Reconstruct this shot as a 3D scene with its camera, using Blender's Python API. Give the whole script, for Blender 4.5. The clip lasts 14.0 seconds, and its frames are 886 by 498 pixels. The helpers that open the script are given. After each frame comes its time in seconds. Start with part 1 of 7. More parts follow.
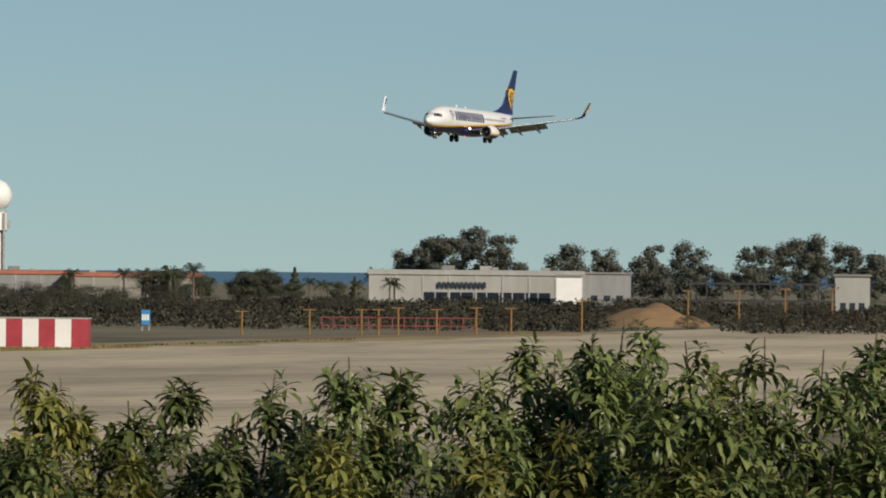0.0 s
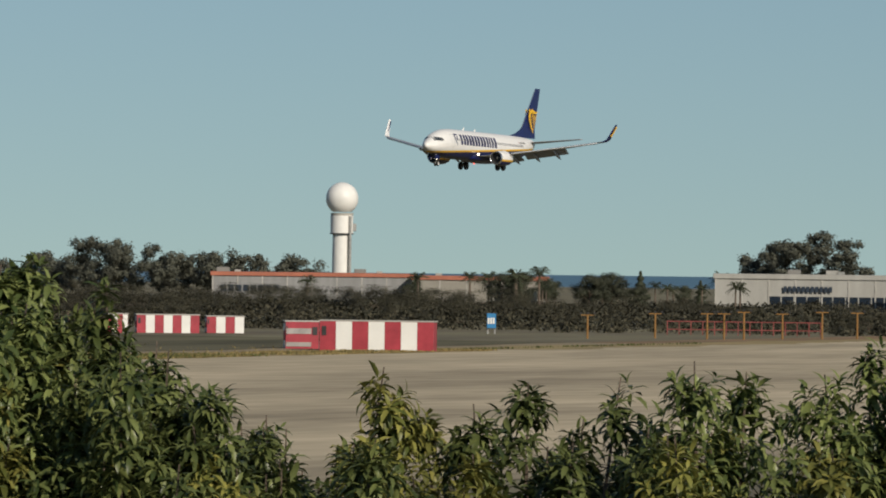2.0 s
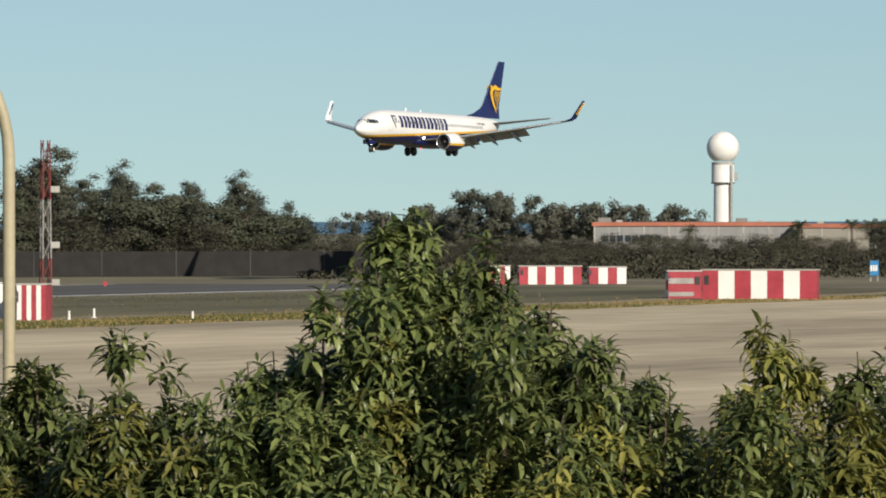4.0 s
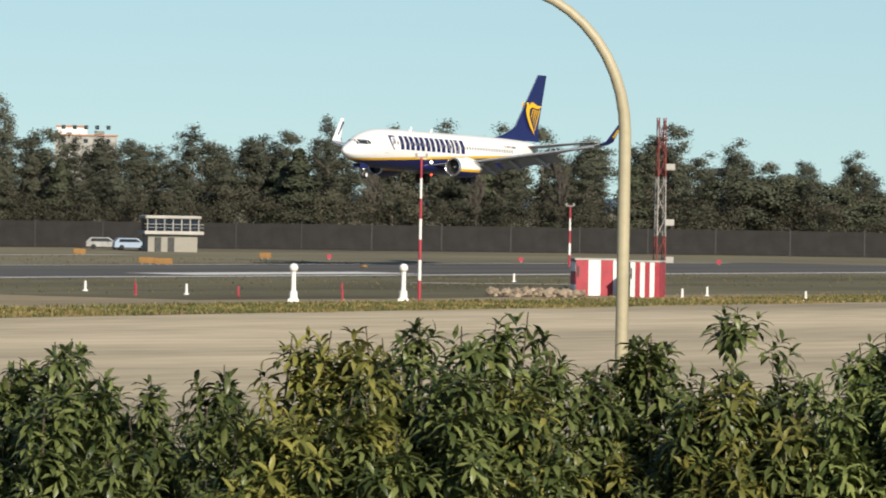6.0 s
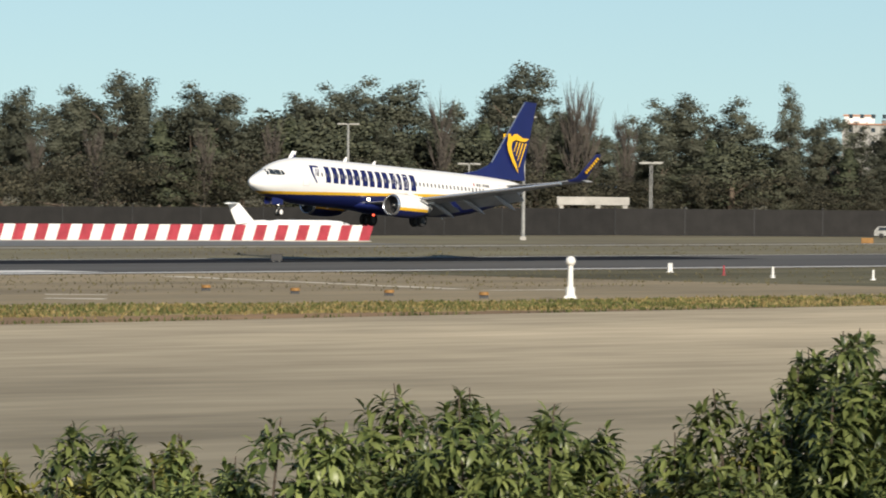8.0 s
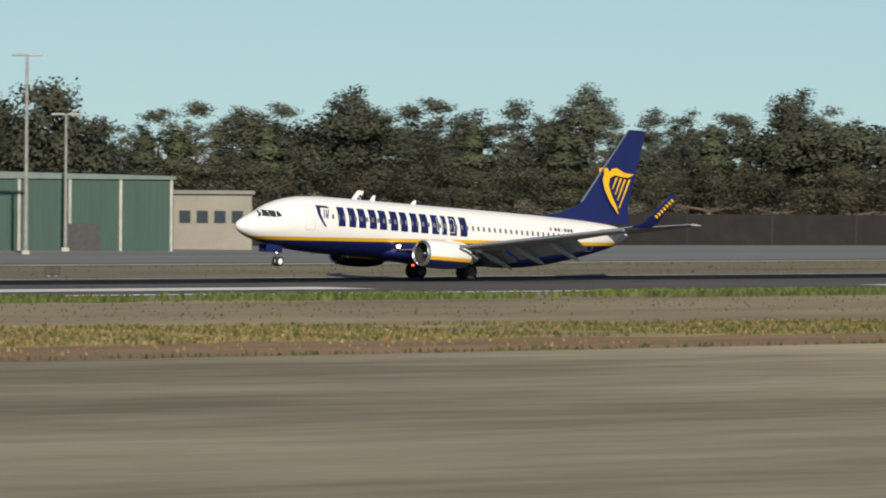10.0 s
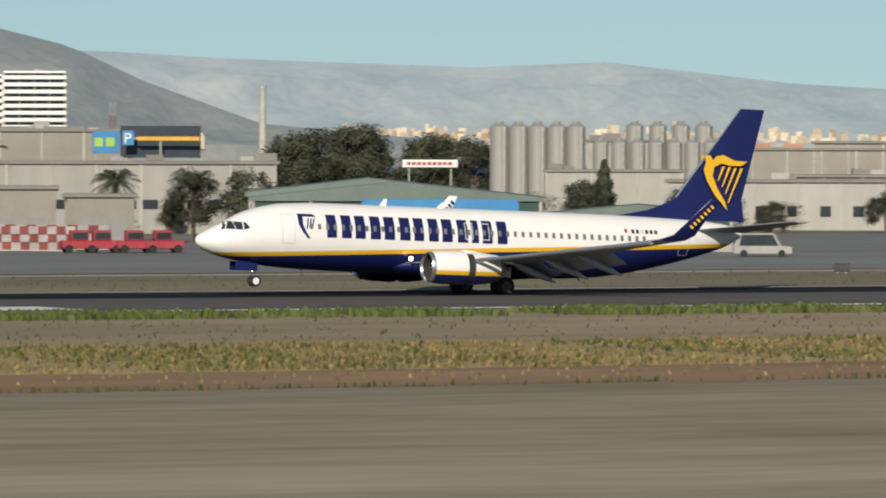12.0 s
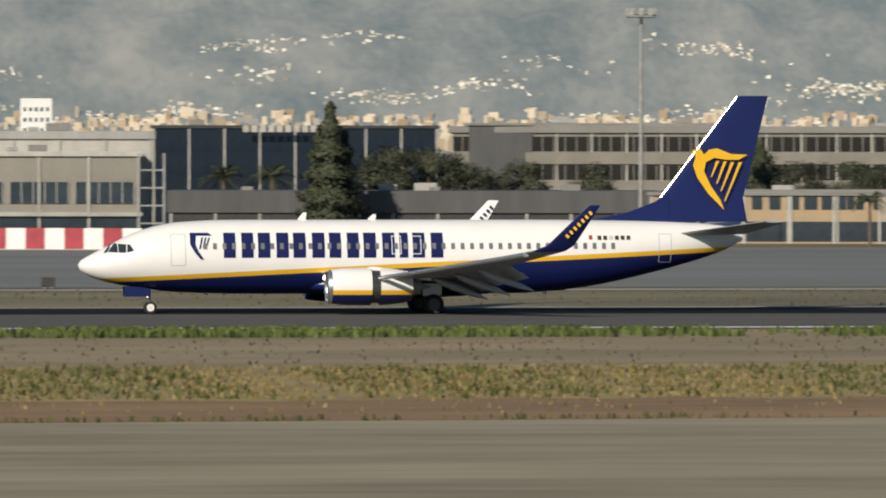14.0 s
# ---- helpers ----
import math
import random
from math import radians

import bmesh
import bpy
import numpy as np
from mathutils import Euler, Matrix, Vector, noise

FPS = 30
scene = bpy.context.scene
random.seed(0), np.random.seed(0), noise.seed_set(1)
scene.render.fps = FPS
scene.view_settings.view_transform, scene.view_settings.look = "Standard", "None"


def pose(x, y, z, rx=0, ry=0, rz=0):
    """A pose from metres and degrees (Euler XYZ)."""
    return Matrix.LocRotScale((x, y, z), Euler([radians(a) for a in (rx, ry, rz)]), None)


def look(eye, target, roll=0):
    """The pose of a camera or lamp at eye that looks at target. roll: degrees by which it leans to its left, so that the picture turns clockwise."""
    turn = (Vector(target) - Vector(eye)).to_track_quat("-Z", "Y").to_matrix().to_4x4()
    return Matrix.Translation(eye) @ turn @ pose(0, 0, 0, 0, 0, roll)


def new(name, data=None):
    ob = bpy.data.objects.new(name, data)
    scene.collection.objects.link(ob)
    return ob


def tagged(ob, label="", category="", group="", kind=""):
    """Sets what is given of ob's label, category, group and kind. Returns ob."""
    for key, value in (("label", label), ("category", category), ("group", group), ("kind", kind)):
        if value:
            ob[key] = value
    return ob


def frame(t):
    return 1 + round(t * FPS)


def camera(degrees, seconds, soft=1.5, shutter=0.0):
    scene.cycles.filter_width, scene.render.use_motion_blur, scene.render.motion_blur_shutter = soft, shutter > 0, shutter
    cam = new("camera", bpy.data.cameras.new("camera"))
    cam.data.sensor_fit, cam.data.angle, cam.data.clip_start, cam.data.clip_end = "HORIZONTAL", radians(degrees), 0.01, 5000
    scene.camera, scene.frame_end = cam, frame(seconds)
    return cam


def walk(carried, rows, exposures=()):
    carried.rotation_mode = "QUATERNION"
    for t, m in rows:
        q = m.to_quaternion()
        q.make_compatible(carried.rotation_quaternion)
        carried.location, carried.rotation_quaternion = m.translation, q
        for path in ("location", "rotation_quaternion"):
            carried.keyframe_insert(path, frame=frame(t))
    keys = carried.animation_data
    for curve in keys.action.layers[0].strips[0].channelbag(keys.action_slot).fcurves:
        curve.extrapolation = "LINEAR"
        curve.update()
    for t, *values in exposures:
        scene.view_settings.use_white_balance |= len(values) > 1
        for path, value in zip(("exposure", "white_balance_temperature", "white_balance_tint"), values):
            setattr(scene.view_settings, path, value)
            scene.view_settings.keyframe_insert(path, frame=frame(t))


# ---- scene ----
# The camera stands on a low hill, eye 9.3 m over the runway, and pans after the landing aircraft.
# World: runway along x at y = 349..398; the aircraft flies towards -x.
cam = camera(7.476, 14.0, soft=1.9, shutter=0.08)
EYE = (0.0, 0.0, 9.3)


def aim(az, el, roll):
    a, e = radians(az), radians(el)
    d = Vector((math.cos(a) * math.cos(e), math.sin(a) * math.cos(e), math.sin(e))) * 100
    return look(EYE, Vector(EYE) + d, roll)


PAN = [
    (0, 20.974, 0.066, 0.539), (0.5, 21.683, 0.083, 0.057), (1, 22.444, 0.210, 0.521), (1.5, 23.086, 0.126, 0.845),
    (2, 23.896, 0.067, 0.715), (2.2, 24.198, 0.038, 0.537), (4.3, 27.702, -0.443, 0.129), (4.5, 28.138, -0.483, 0.291),
    (5, 29.630, -0.485, 0.628), (5.5, 31.028, -0.522, 0.703), (6, 32.301, -0.589, 0.966), (6.5, 33.594, -0.626, 0.826),
    (7, 35.114, -0.716, 0.598), (7.5, 37.140, -0.831, 0.379), (8, 38.949, -0.773, 0.665), (8.5, 41.458, -0.787, 0.912),
    (8.7, 42.500, -0.770, 0.850), (10.8, 54.834, -0.815, 0.495), (11, 56.363, -0.814, 0.495), (11.5, 60.665, -0.801, -0.272),
    (12, 64.468, -0.866, 0.103), (12.5, 68.170, -0.929, -0.074), (13, 72.882, -0.858, -0.210), (13.5, 77.476, -0.858, -0.348),
    (14, 82.506, -0.834, 0.067)]
walk(cam, [(t, aim(a, e, r)) for t, a, e, r in PAN],
     exposures=[(0, -0.1), (1.5, -0.2), (2.2, -0.15), (4.3, 0.3), (5.5, 0.4), (6.5, 0.52), (7.2, 0.55), (8, 0.45), (8.7, 0.35), (10.8, 0.1), (14, 0.05)])

# ---- light: low winter sun behind the camera, to its right at first and to its left at the end ----
SUN_AZ, SUN_EL = 236.0, 27.0
world = bpy.data.worlds.new("sky")
scene.world = world
world.use_nodes = True
wn = world.node_tree.nodes
sky = wn.new("ShaderNodeTexSky")
sky.sky_type = "NISHITA"
sky.sun_disc = False
sky.sun_elevation = radians(SUN_EL)
sky.sun_rotation = radians(90 - SUN_AZ)
sky.air_density, sky.dust_density, sky.ozone_density = 1.0, 0.25, 3.0
wn["Background"].inputs["Strength"].default_value = 0.072
# the haze layer is thin: the low sky takes the tone of the sky a little higher
wtc, wmap = wn.new("ShaderNodeTexCoord"), wn.new("ShaderNodeMapping")
wmap.inputs["Location"].default_value = (0, 0, 0.07)
world.node_tree.links.new(wtc.outputs["Generated"], wmap.inputs["Vector"])
world.node_tree.links.new(wmap.outputs[0], sky.inputs["Vector"])
# winter haze takes a little of the blue
wmix = wn.new("ShaderNodeMix")
wmix.data_type, wmix.blend_type = "RGBA", "MULTIPLY"
wmix.inputs[0].default_value, wmix.inputs[7].default_value = 1.0, (0.985, 1.0, 0.945, 1)
world.node_tree.links.new(sky.outputs[0], wmix.inputs[6])
world.node_tree.links.new(wmix.outputs[2], wn["Background"].inputs["Color"])
sun = new("sun", bpy.data.lights.new("sun", "SUN"))
sun.data.energy, sun.data.angle, sun.data.color = 4.6, radians(0.5), (1.0, 0.90, 0.76)
sa, se = radians(SUN_AZ), radians(SUN_EL)
sun.matrix_world = look((math.cos(sa) * math.cos(se) * 50, math.sin(sa) * math.cos(se) * 50, math.sin(se) * 50), (0, 0, 0))


# ---- materials ----
def mat(name, col, rough=0.7, metal=0.0, var=0.2, scale=1.0, bump=0.15, col2=None, stretch=(1, 1, 1), spec=0.4, rand=0.0):
    """A surface with stains at one scale and grain at ten times that."""
    m = bpy.data.materials.new(name)
    m.use_nodes = True
    nt = m.node_tree
    n, l = nt.nodes, nt.links
    b = n["Principled BSDF"]
    b.inputs["Roughness"].default_value, b.inputs["Metallic"].default_value = rough, metal
    b.inputs["Specular IOR Level"].default_value = spec
    tc, mp = n.new("ShaderNodeTexCoord"), n.new("ShaderNodeMapping")
    mp.inputs["Scale"].default_value = stretch
    l.new(tc.outputs["Object"], mp.inputs["Vector"])
    big, fine = n.new("ShaderNodeTexNoise"), n.new("ShaderNodeTexNoise")
    for t, k in ((big, scale), (fine, scale * 11)):
        t.inputs["Scale"].default_value, t.inputs["Detail"].default_value = k, 4.0
        l.new(mp.outputs[0], t.inputs["Vector"])
    add = n.new("ShaderNodeMath")
    add.operation = "MULTIPLY_ADD"
    add.inputs[1].default_value = 0.45
    l.new(fine.outputs["Fac"], add.inputs[0])
    l.new(big.outputs["Fac"], add.inputs[2])
    ramp = n.new("ShaderNodeValToRGB")
    e = ramp.color_ramp.elements
    e[0].position, e[1].position = 0.5, 0.95
    c2 = col2 or [min(1, c * (1 + var)) for c in col]
    e[0].color, e[1].color = (*[c * (1 - var) for c in col], 1), (*c2, 1)
    l.new(add.outputs[0], ramp.inputs[0])
    out = ramp.outputs[0]
    if rand:
        oi, hs, mr = n.new("ShaderNodeObjectInfo"), n.new("ShaderNodeHueSaturation"), n.new("ShaderNodeMapRange")
        mr.inputs["To Min"].default_value, mr.inputs["To Max"].default_value = 1 - rand, 1 + rand
        l.new(oi.outputs["Random"], mr.inputs[0])
        l.new(mr.outputs[0], hs.inputs["Value"])
        l.new(out, hs.inputs["Color"])
        out = hs.outputs[0]
    l.new(out, b.inputs["Base Color"])
    if bump:
        bp = n.new("ShaderNodeBump")
        bp.inputs["Strength"].default_value, bp.inputs["Distance"].default_value = bump, 0.05
        l.new(fine.outputs["Fac"], bp.inputs["Height"])
        l.new(bp.outputs[0], b.inputs["Normal"])
    return m


def leaf_mat(name, dark, light, rough=0.45, trans=0.25):
    """Foliage: each leaf or clump has its own tone, each plant a tint."""
    m = bpy.data.materials.new(name)
    m.use_nodes = True
    n, l = m.node_tree.nodes, m.node_tree.links
    b = n["Principled BSDF"]
    b.inputs["Roughness"].default_value = rough
    b.inputs["Specular IOR Level"].default_value = 0.35
    geo, oi, ramp, hs, mr = (n.new("ShaderNode" + k) for k in ("NewGeometry", "ObjectInfo", "ValToRGB", "HueSaturation", "MapRange"))
    e = ramp.color_ramp.elements
    e[0].color, e[1].color = (*dark, 1), (*light, 1)
    l.new(geo.outputs["Random Per Island"], ramp.inputs[0])
    mr.inputs["To Min"].default_value, mr.inputs["To Max"].default_value = 0.75, 1.25
    l.new(oi.outputs["Random"], mr.inputs[0])
    l.new(mr.outputs[0], hs.inputs["Value"])
    l.new(ramp.outputs[0], hs.inputs["Color"])
    l.new(hs.outputs[0], b.inputs["Base Color"])
    tr, mix = n.new("ShaderNodeBsdfTranslucent"), n.new("ShaderNodeMixShader")
    l.new(hs.outputs[0], tr.inputs["Color"])
    mix.inputs[0].default_value = trans
    l.new(b.outputs[0], mix.inputs[1])
    l.new(tr.outputs[0], mix.inputs[2])
    l.new(mix.outputs[0], n["Material Output"].inputs["Surface"])
    return m


def glow_mat(name, col, strength):
    m = bpy.data.materials.new(name)
    m.use_nodes = True
    b = m.node_tree.nodes["Principled BSDF"]
    b.inputs["Base Color"].default_value = (*col, 1)
    b.inputs["Emission Color"].default_value = (*col, 1)
    b.inputs["Emission Strength"].default_value = strength
    return m


M_WHITE = mat("white_paint", (0.74, 0.73, 0.69), 0.45, var=0.06, scale=0.6, bump=0.03)
M_RED = mat("red_paint", (0.34, 0.040, 0.055), 0.55, var=0.2, scale=0.8, bump=0.05)
M_STEEL = mat("galvanised_steel", (0.30, 0.30, 0.285), 0.55, 0.4, var=0.2, scale=2)
M_DARK = mat("dark_metal_and_shade", (0.035, 0.035, 0.035), 0.55, var=0.3, scale=2)
M_GLASS = mat("window_glass", (0.03, 0.04, 0.05), 0.12, var=0.3, scale=0.5, bump=0.0, spec=0.6)
M_CONC = mat("pale_concrete", (0.385, 0.37, 0.335), 0.85, var=0.18, scale=0.4, rand=0.12)
M_BARK = mat("bark", (0.13, 0.10, 0.075), 0.9, var=0.4, scale=3, bump=0.5)
M_YELLOW = mat("yellow_paint", (0.62, 0.36, 0.03), 0.5, var=0.15, scale=1)
M_TYRE = mat("tyre_rubber", (0.02, 0.02, 0.02), 0.8, var=0.3, scale=4)


# ---- mesh helpers ----
def at(az, r, z=0.0):
    a = radians(az)
    return Vector((r * math.cos(a), r * math.sin(a), z))


def put(az, r, z=0.0, turn=0.0):
    """A pose on the bearing az at r metres whose local -y side faces the camera, turned by so many degrees."""
    v = at(az, r, z)
    return pose(v.x, v.y, v.z, 0, 0, az - 90 + turn)


def box(bm, x0, x1, y0, y1, z0, z1, bev=0.0):
    r = bmesh.ops.create_cube(bm, size=1, matrix=Matrix.LocRotScale(((x0 + x1) / 2, (y0 + y1) / 2, (z0 + z1) / 2), None, (x1 - x0, y1 - y0, z1 - z0)))
    if bev:
        es = list({e for v in r["verts"] for e in v.link_edges})
        bmesh.ops.bevel(bm, geom=es, offset=bev, segments=1, affect="EDGES")
    return bm


def boxes(*dims, bev=0.0):
    bm = bmesh.new()
    for d in dims:
        box(bm, *d, bev=bev)
    return bm


def tube(bm, p0, p1, r0, r1=None, n=8, caps=True):
    p0, p1 = Vector(p0), Vector(p1)
    d = p1 - p0
    m = Matrix.Translation((p0 + p1) / 2) @ d.to_track_quat("Z", "Y").to_matrix().to_4x4()
    bmesh.ops.create_cone(bm, cap_ends=caps, segments=n, radius1=r0, radius2=r0 if r1 is None else r1, depth=d.length, matrix=m)
    return bm


def prism(pts, y0, y1, bm=None):
    """A plate: the outline pts (x, z) pushed from y0 to y1."""
    bm = bm or bmesh.new()
    a = [bm.verts.new((x, y0, z)) for x, z in pts]
    b = [bm.verts.new((x, y1, z)) for x, z in pts]
    bm.faces.new(a)
    bm.faces.new(b[::-1])
    for i in range(len(pts)):
        bm.faces.new((a[i - 1], b[i - 1], b[i], a[i]))
    bmesh.ops.recalc_face_normals(bm, faces=bm.faces)
    return bm


def mesh_of(name, bm, material, smooth=None):
    me = bpy.data.meshes.new(name)
    bm.to_mesh(me)
    bm.free()
    me.materials.append(material)
    if smooth:
        me.shade_smooth()
        me.set_sharp_from_angle(angle=radians(smooth))
    return me


def part(name, bm, material, parent, label="", m=None, smooth=None):
    ob = new(name, mesh_of(name, bm, material, smooth))
    ob.parent = parent
    if m is not None:
        ob.matrix_basis = m
    return tagged(ob, label)


def thing(name, m, label, category, group="", kind="", data=None):
    ob = new(name, data)
    ob.matrix_basis = m
    return tagged(ob, label, category, group, kind)


def sheet(name, verts, faces, material):
    me = bpy.data.meshes.new(name)
    me.from_pydata(verts, [], faces)
    me.materials.append(material)
    return me


# ---- ground ----
M_SOIL = mat("dry_grass_soil", (0.165, 0.135, 0.085), 0.95, var=0.35, scale=0.05, bump=0.4, col2=(0.20, 0.18, 0.10), stretch=(0.35, 1, 1))
M_APRON = mat("apron_concrete", (0.45, 0.38, 0.265), 0.9, var=0.40, scale=0.03, bump=0.1, stretch=(0.3, 1.1, 1), spec=0.1)
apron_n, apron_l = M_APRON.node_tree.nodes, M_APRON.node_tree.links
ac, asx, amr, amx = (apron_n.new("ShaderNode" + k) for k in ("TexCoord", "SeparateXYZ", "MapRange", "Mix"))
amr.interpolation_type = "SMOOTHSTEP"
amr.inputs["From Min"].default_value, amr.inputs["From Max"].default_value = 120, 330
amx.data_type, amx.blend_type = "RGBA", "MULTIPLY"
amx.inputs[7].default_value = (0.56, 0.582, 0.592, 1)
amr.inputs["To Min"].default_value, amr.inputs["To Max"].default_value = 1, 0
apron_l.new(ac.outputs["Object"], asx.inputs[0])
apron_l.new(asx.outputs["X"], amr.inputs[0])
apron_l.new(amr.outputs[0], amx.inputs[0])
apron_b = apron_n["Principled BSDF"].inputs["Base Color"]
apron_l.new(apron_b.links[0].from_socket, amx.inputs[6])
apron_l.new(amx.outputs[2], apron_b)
M_RUNWAY = mat("runway_asphalt", (0.10, 0.097, 0.092), 0.95, var=0.25, scale=0.05, bump=0.1, stretch=(0.1, 1, 1), spec=0.1)
M_RUBBER = mat("tyre_rubber_deposit", (0.015, 0.015, 0.017), 0.95, var=0.45, scale=0.06, bump=0.05, stretch=(0.1, 3, 1), spec=0.05)
M_TAXI = mat("taxiway_asphalt", (0.160, 0.163, 0.157), 0.88, var=0.2, scale=0.04, bump=0.1, stretch=(0.2, 1, 1))
M_DIRT = mat("reddish_dirt", (0.225, 0.142, 0.07), 0.95, var=0.3, scale=0.12, bump=0.4, stretch=(0.3, 1, 1))
M_DRY = mat("yellow_dry_grass_bed", (0.285, 0.22, 0.095), 0.95, var=0.3, scale=0.15, bump=0.4, stretch=(0.4, 1, 1))
M_VERGE = mat("verge_soil", (0.245, 0.195, 0.115), 0.95, var=0.3, scale=0.08, bump=0.4, stretch=(0.25, 1, 1))
M_LINE = mat("white_marking", (0.62, 0.61, 0.57), 0.7, var=0.15, scale=0.3, bump=0.05)


def hill(x, y):
    """Height of the ground: flat airfield, a rise to the viewpoint."""
    r = math.hypot(x, y)
    k = max(0.0, min(1.0, (110 - r) / 100))
    return 7.7 * k * k * (3 - 2 * k)


def build_ground():
    rings = [0, 4, 8, 12, 17, 23, 30, 37, 44, 52, 60, 70, 80, 90, 100, 110, 200, 500, 1000, 2200]
    vs, fs, n = [(0, 0, hill(0, 0))], [], 96
    for r in rings[1:]:
        for i in range(n):
            a = 2 * math.pi * i / n
            x, y = r * math.cos(a), r * math.sin(a)
            vs.append((x, y, hill(x, y)))
    for i in range(n):
        fs.append((0, 1 + i, 1 + (i + 1) % n))
    for k in range(len(rings) - 2):
        for i in range(n):
            a, b = 1 + k * n + i, 1 + k * n + (i + 1) % n
            fs.append((a, a + n, b + n, b))
    ob = thing("ground", Matrix(), "dry brown airfield grass and soil", "ground", kind="structure", data=sheet("ground", vs, fs, M_SOIL))
    # Sea and far land down to the horizon
    ob = thing("water", Matrix(), "calm blue grey sea on the horizon", "sea", kind="structure",
               data=sheet("water", [(-4960, -4960, -3.0), (4960, -4960, -3.0), (4960, 4960, -3.0), (-4960, 4960, -3.0)], [(0, 1, 2, 3)],
                          mat("sea_water", (0.05, 0.11, 0.15), 0.35, var=0.2, scale=0.01, bump=0.3)))


def edge_y(x):
    """The far edge of the apron, which runs a little askew to the runway."""
    return 228.7 + 0.0706 * x


def dry_low(x):
    """Distance from the apron to the near border of the dry grass: bare dirt lies before it only near the viewpoint."""
    return 20 - 0.018 * x - 13 * min(1, max(0, (x - 230) / 120))


def dry_top(x):
    """Distance from the apron to the far border of the dry grass."""
    return 61 - 0.05 * x - 22 * min(1, max(0, (x - 190) / 150))


def strip(name, y0, y1, x0, x1, z, material, label, category, kind="structure"):
    """A band on the ground between two borders, each a number or a function of x."""
    f0, f1 = (v if callable(v) else (lambda x, v=v: v) for v in (y0, y1))
    xs = np.linspace(x0, x1, 300)
    vs = [(x, f(x), z) for x in xs for f in (f0, f1)]
    fs = [(2 * i, 2 * i + 2, 2 * i + 3, 2 * i + 1) for i in range(299)]
    return thing(name, Matrix(), label, category, kind=kind, data=sheet(name, vs, fs, material))


def build_surfaces():
    wob = lambda y, a, k: (lambda x: y + a * noise.noise((x * k, y * 0.37, 1.3)))
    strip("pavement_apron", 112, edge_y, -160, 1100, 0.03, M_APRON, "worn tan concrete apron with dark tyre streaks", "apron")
    strip("ground_dirt_band", lambda x: edge_y(x) + 0.2, lambda x: edge_y(x) + 26 - 0.02 * x, -160, 800, 0.03, M_DIRT, "bare reddish dirt along the apron", "ground")
    strip("ground_dry_band", lambda x: edge_y(x) + dry_low(x) + 4 * noise.noise((x * 0.06, 3, 0)) + 2.5 * noise.noise((x * 0.25, 9, 0)), lambda x: edge_y(x) + dry_top(x) + 3 * noise.noise((x * 0.08, 5, 0)) + 2 * noise.noise((x * 0.3, 2, 0)), -160, 800, 0.038, M_DRY, "yellow dry grass band", "ground")
    strip("ground_verge", lambda x: edge_y(x) + dry_top(x) - 6, wob(347.5, 1.5, 0.03), -160, 690, 0.034, M_VERGE, "grey brown soil beside the runway", "ground")
    strip("ground_green_verge", lambda x: edge_y(x) + dry_top(x) + 6 + 5 * noise.noise((x * 0.03, 1, 0)), lambda x: 346.5 + 2 * noise.noise((x * 0.05, 4, 0)), 415, 690, 0.041, mat("dark_olive_turf", (0.125, 0.115, 0.072), 0.95, var=0.4, scale=0.06, bump=0.4, stretch=(0.25, 1, 1), spec=0.1), "dark olive turf beside the runway", "ground")
    strip("road_runway", 349, 398, -400, 700, 0.04, M_RUNWAY, "grey asphalt runway", "runway")
    strip("road_rubber", wob(380.5, 1.5, 0.02), wob(394, 1.5, 0.025), -300, 520, 0.045, M_RUBBER, "black tyre rubber on the touchdown zone", "rubber marks")
    strip("road_edge_line", 349.4, 351.8, -400, 690, 0.050, M_LINE, "white runway edge line", "marking")
    strip("road_edge_line_far", 396.0, 396.9, -400, 690, 0.050, M_LINE, "white runway edge line", "marking")
    strip("road_taxiway", 455, 640, -400, 560, 0.03, M_TAXI, "grey asphalt taxiway and stands", "taxiway")
    strip("road_taxiway_shoulder", 445, 449, -400, 640, 0.035, mat("pale_gravel", (0.36, 0.34, 0.29), 0.9, scale=0.2), "pale taxiway shoulder", "shoulder")
    for x0, x1, y0, y1 in ((112, 147, 354, 362), (258, 302, 361, 368), (348, 396, 354, 361), (520, 560, 356, 364)):
        strip("road_marking", y0, y1, x0, x1, 0.050, M_LINE, "worn white runway marking", "marking")


def path(a, b, w, material, label):
    """A narrow pale track on the ground from a to b."""
    a, b = Vector(a), Vector(b)
    n = (b - a).orthogonal().normalized() * w / 2
    vs = []
    for i in range(25):
        p = a.lerp(b, i / 24)
        k = 0.7 + 0.5 * noise.noise((p.x * 0.2, p.y * 0.2, 3.0))
        vs += [(*(p + n * k), 0.043), (*(p - n * k), 0.043)]
    thing("pavement_track", Matrix(), label, "track", kind="structure", data=sheet("pavement_track", vs, [(2 * i, 2 * i + 2, 2 * i + 3, 2 * i + 1) for i in range(24)], material))


build_ground()
build_surfaces()
M_PALE = mat("pale_track_concrete", (0.56, 0.51, 0.42), 0.9, var=0.25, scale=0.3, spec=0.1)
for pa, pb, pw in ((387.7, 340.0), (372.3, 299.3), 3.0), ((371.1, 296.0), (379.2, 294.9), 2.5), ((329.2, 299.6), (332.1, 296.7), 3.5), ((320.3, 291.5), (322.5, 288.3), 3.5), ((289.5, 288.8), (293.2, 286.7), 3.0), ((508.8, 324.9), (523.0, 316.4), 3.0), ((43.4, 337.6), (50.8, 337.0), 3.0), ((103.0, 325.3), (108.5, 323.8), 3.0):
    path(pa, pb, pw, M_PALE, "broken pale concrete track in the grass")
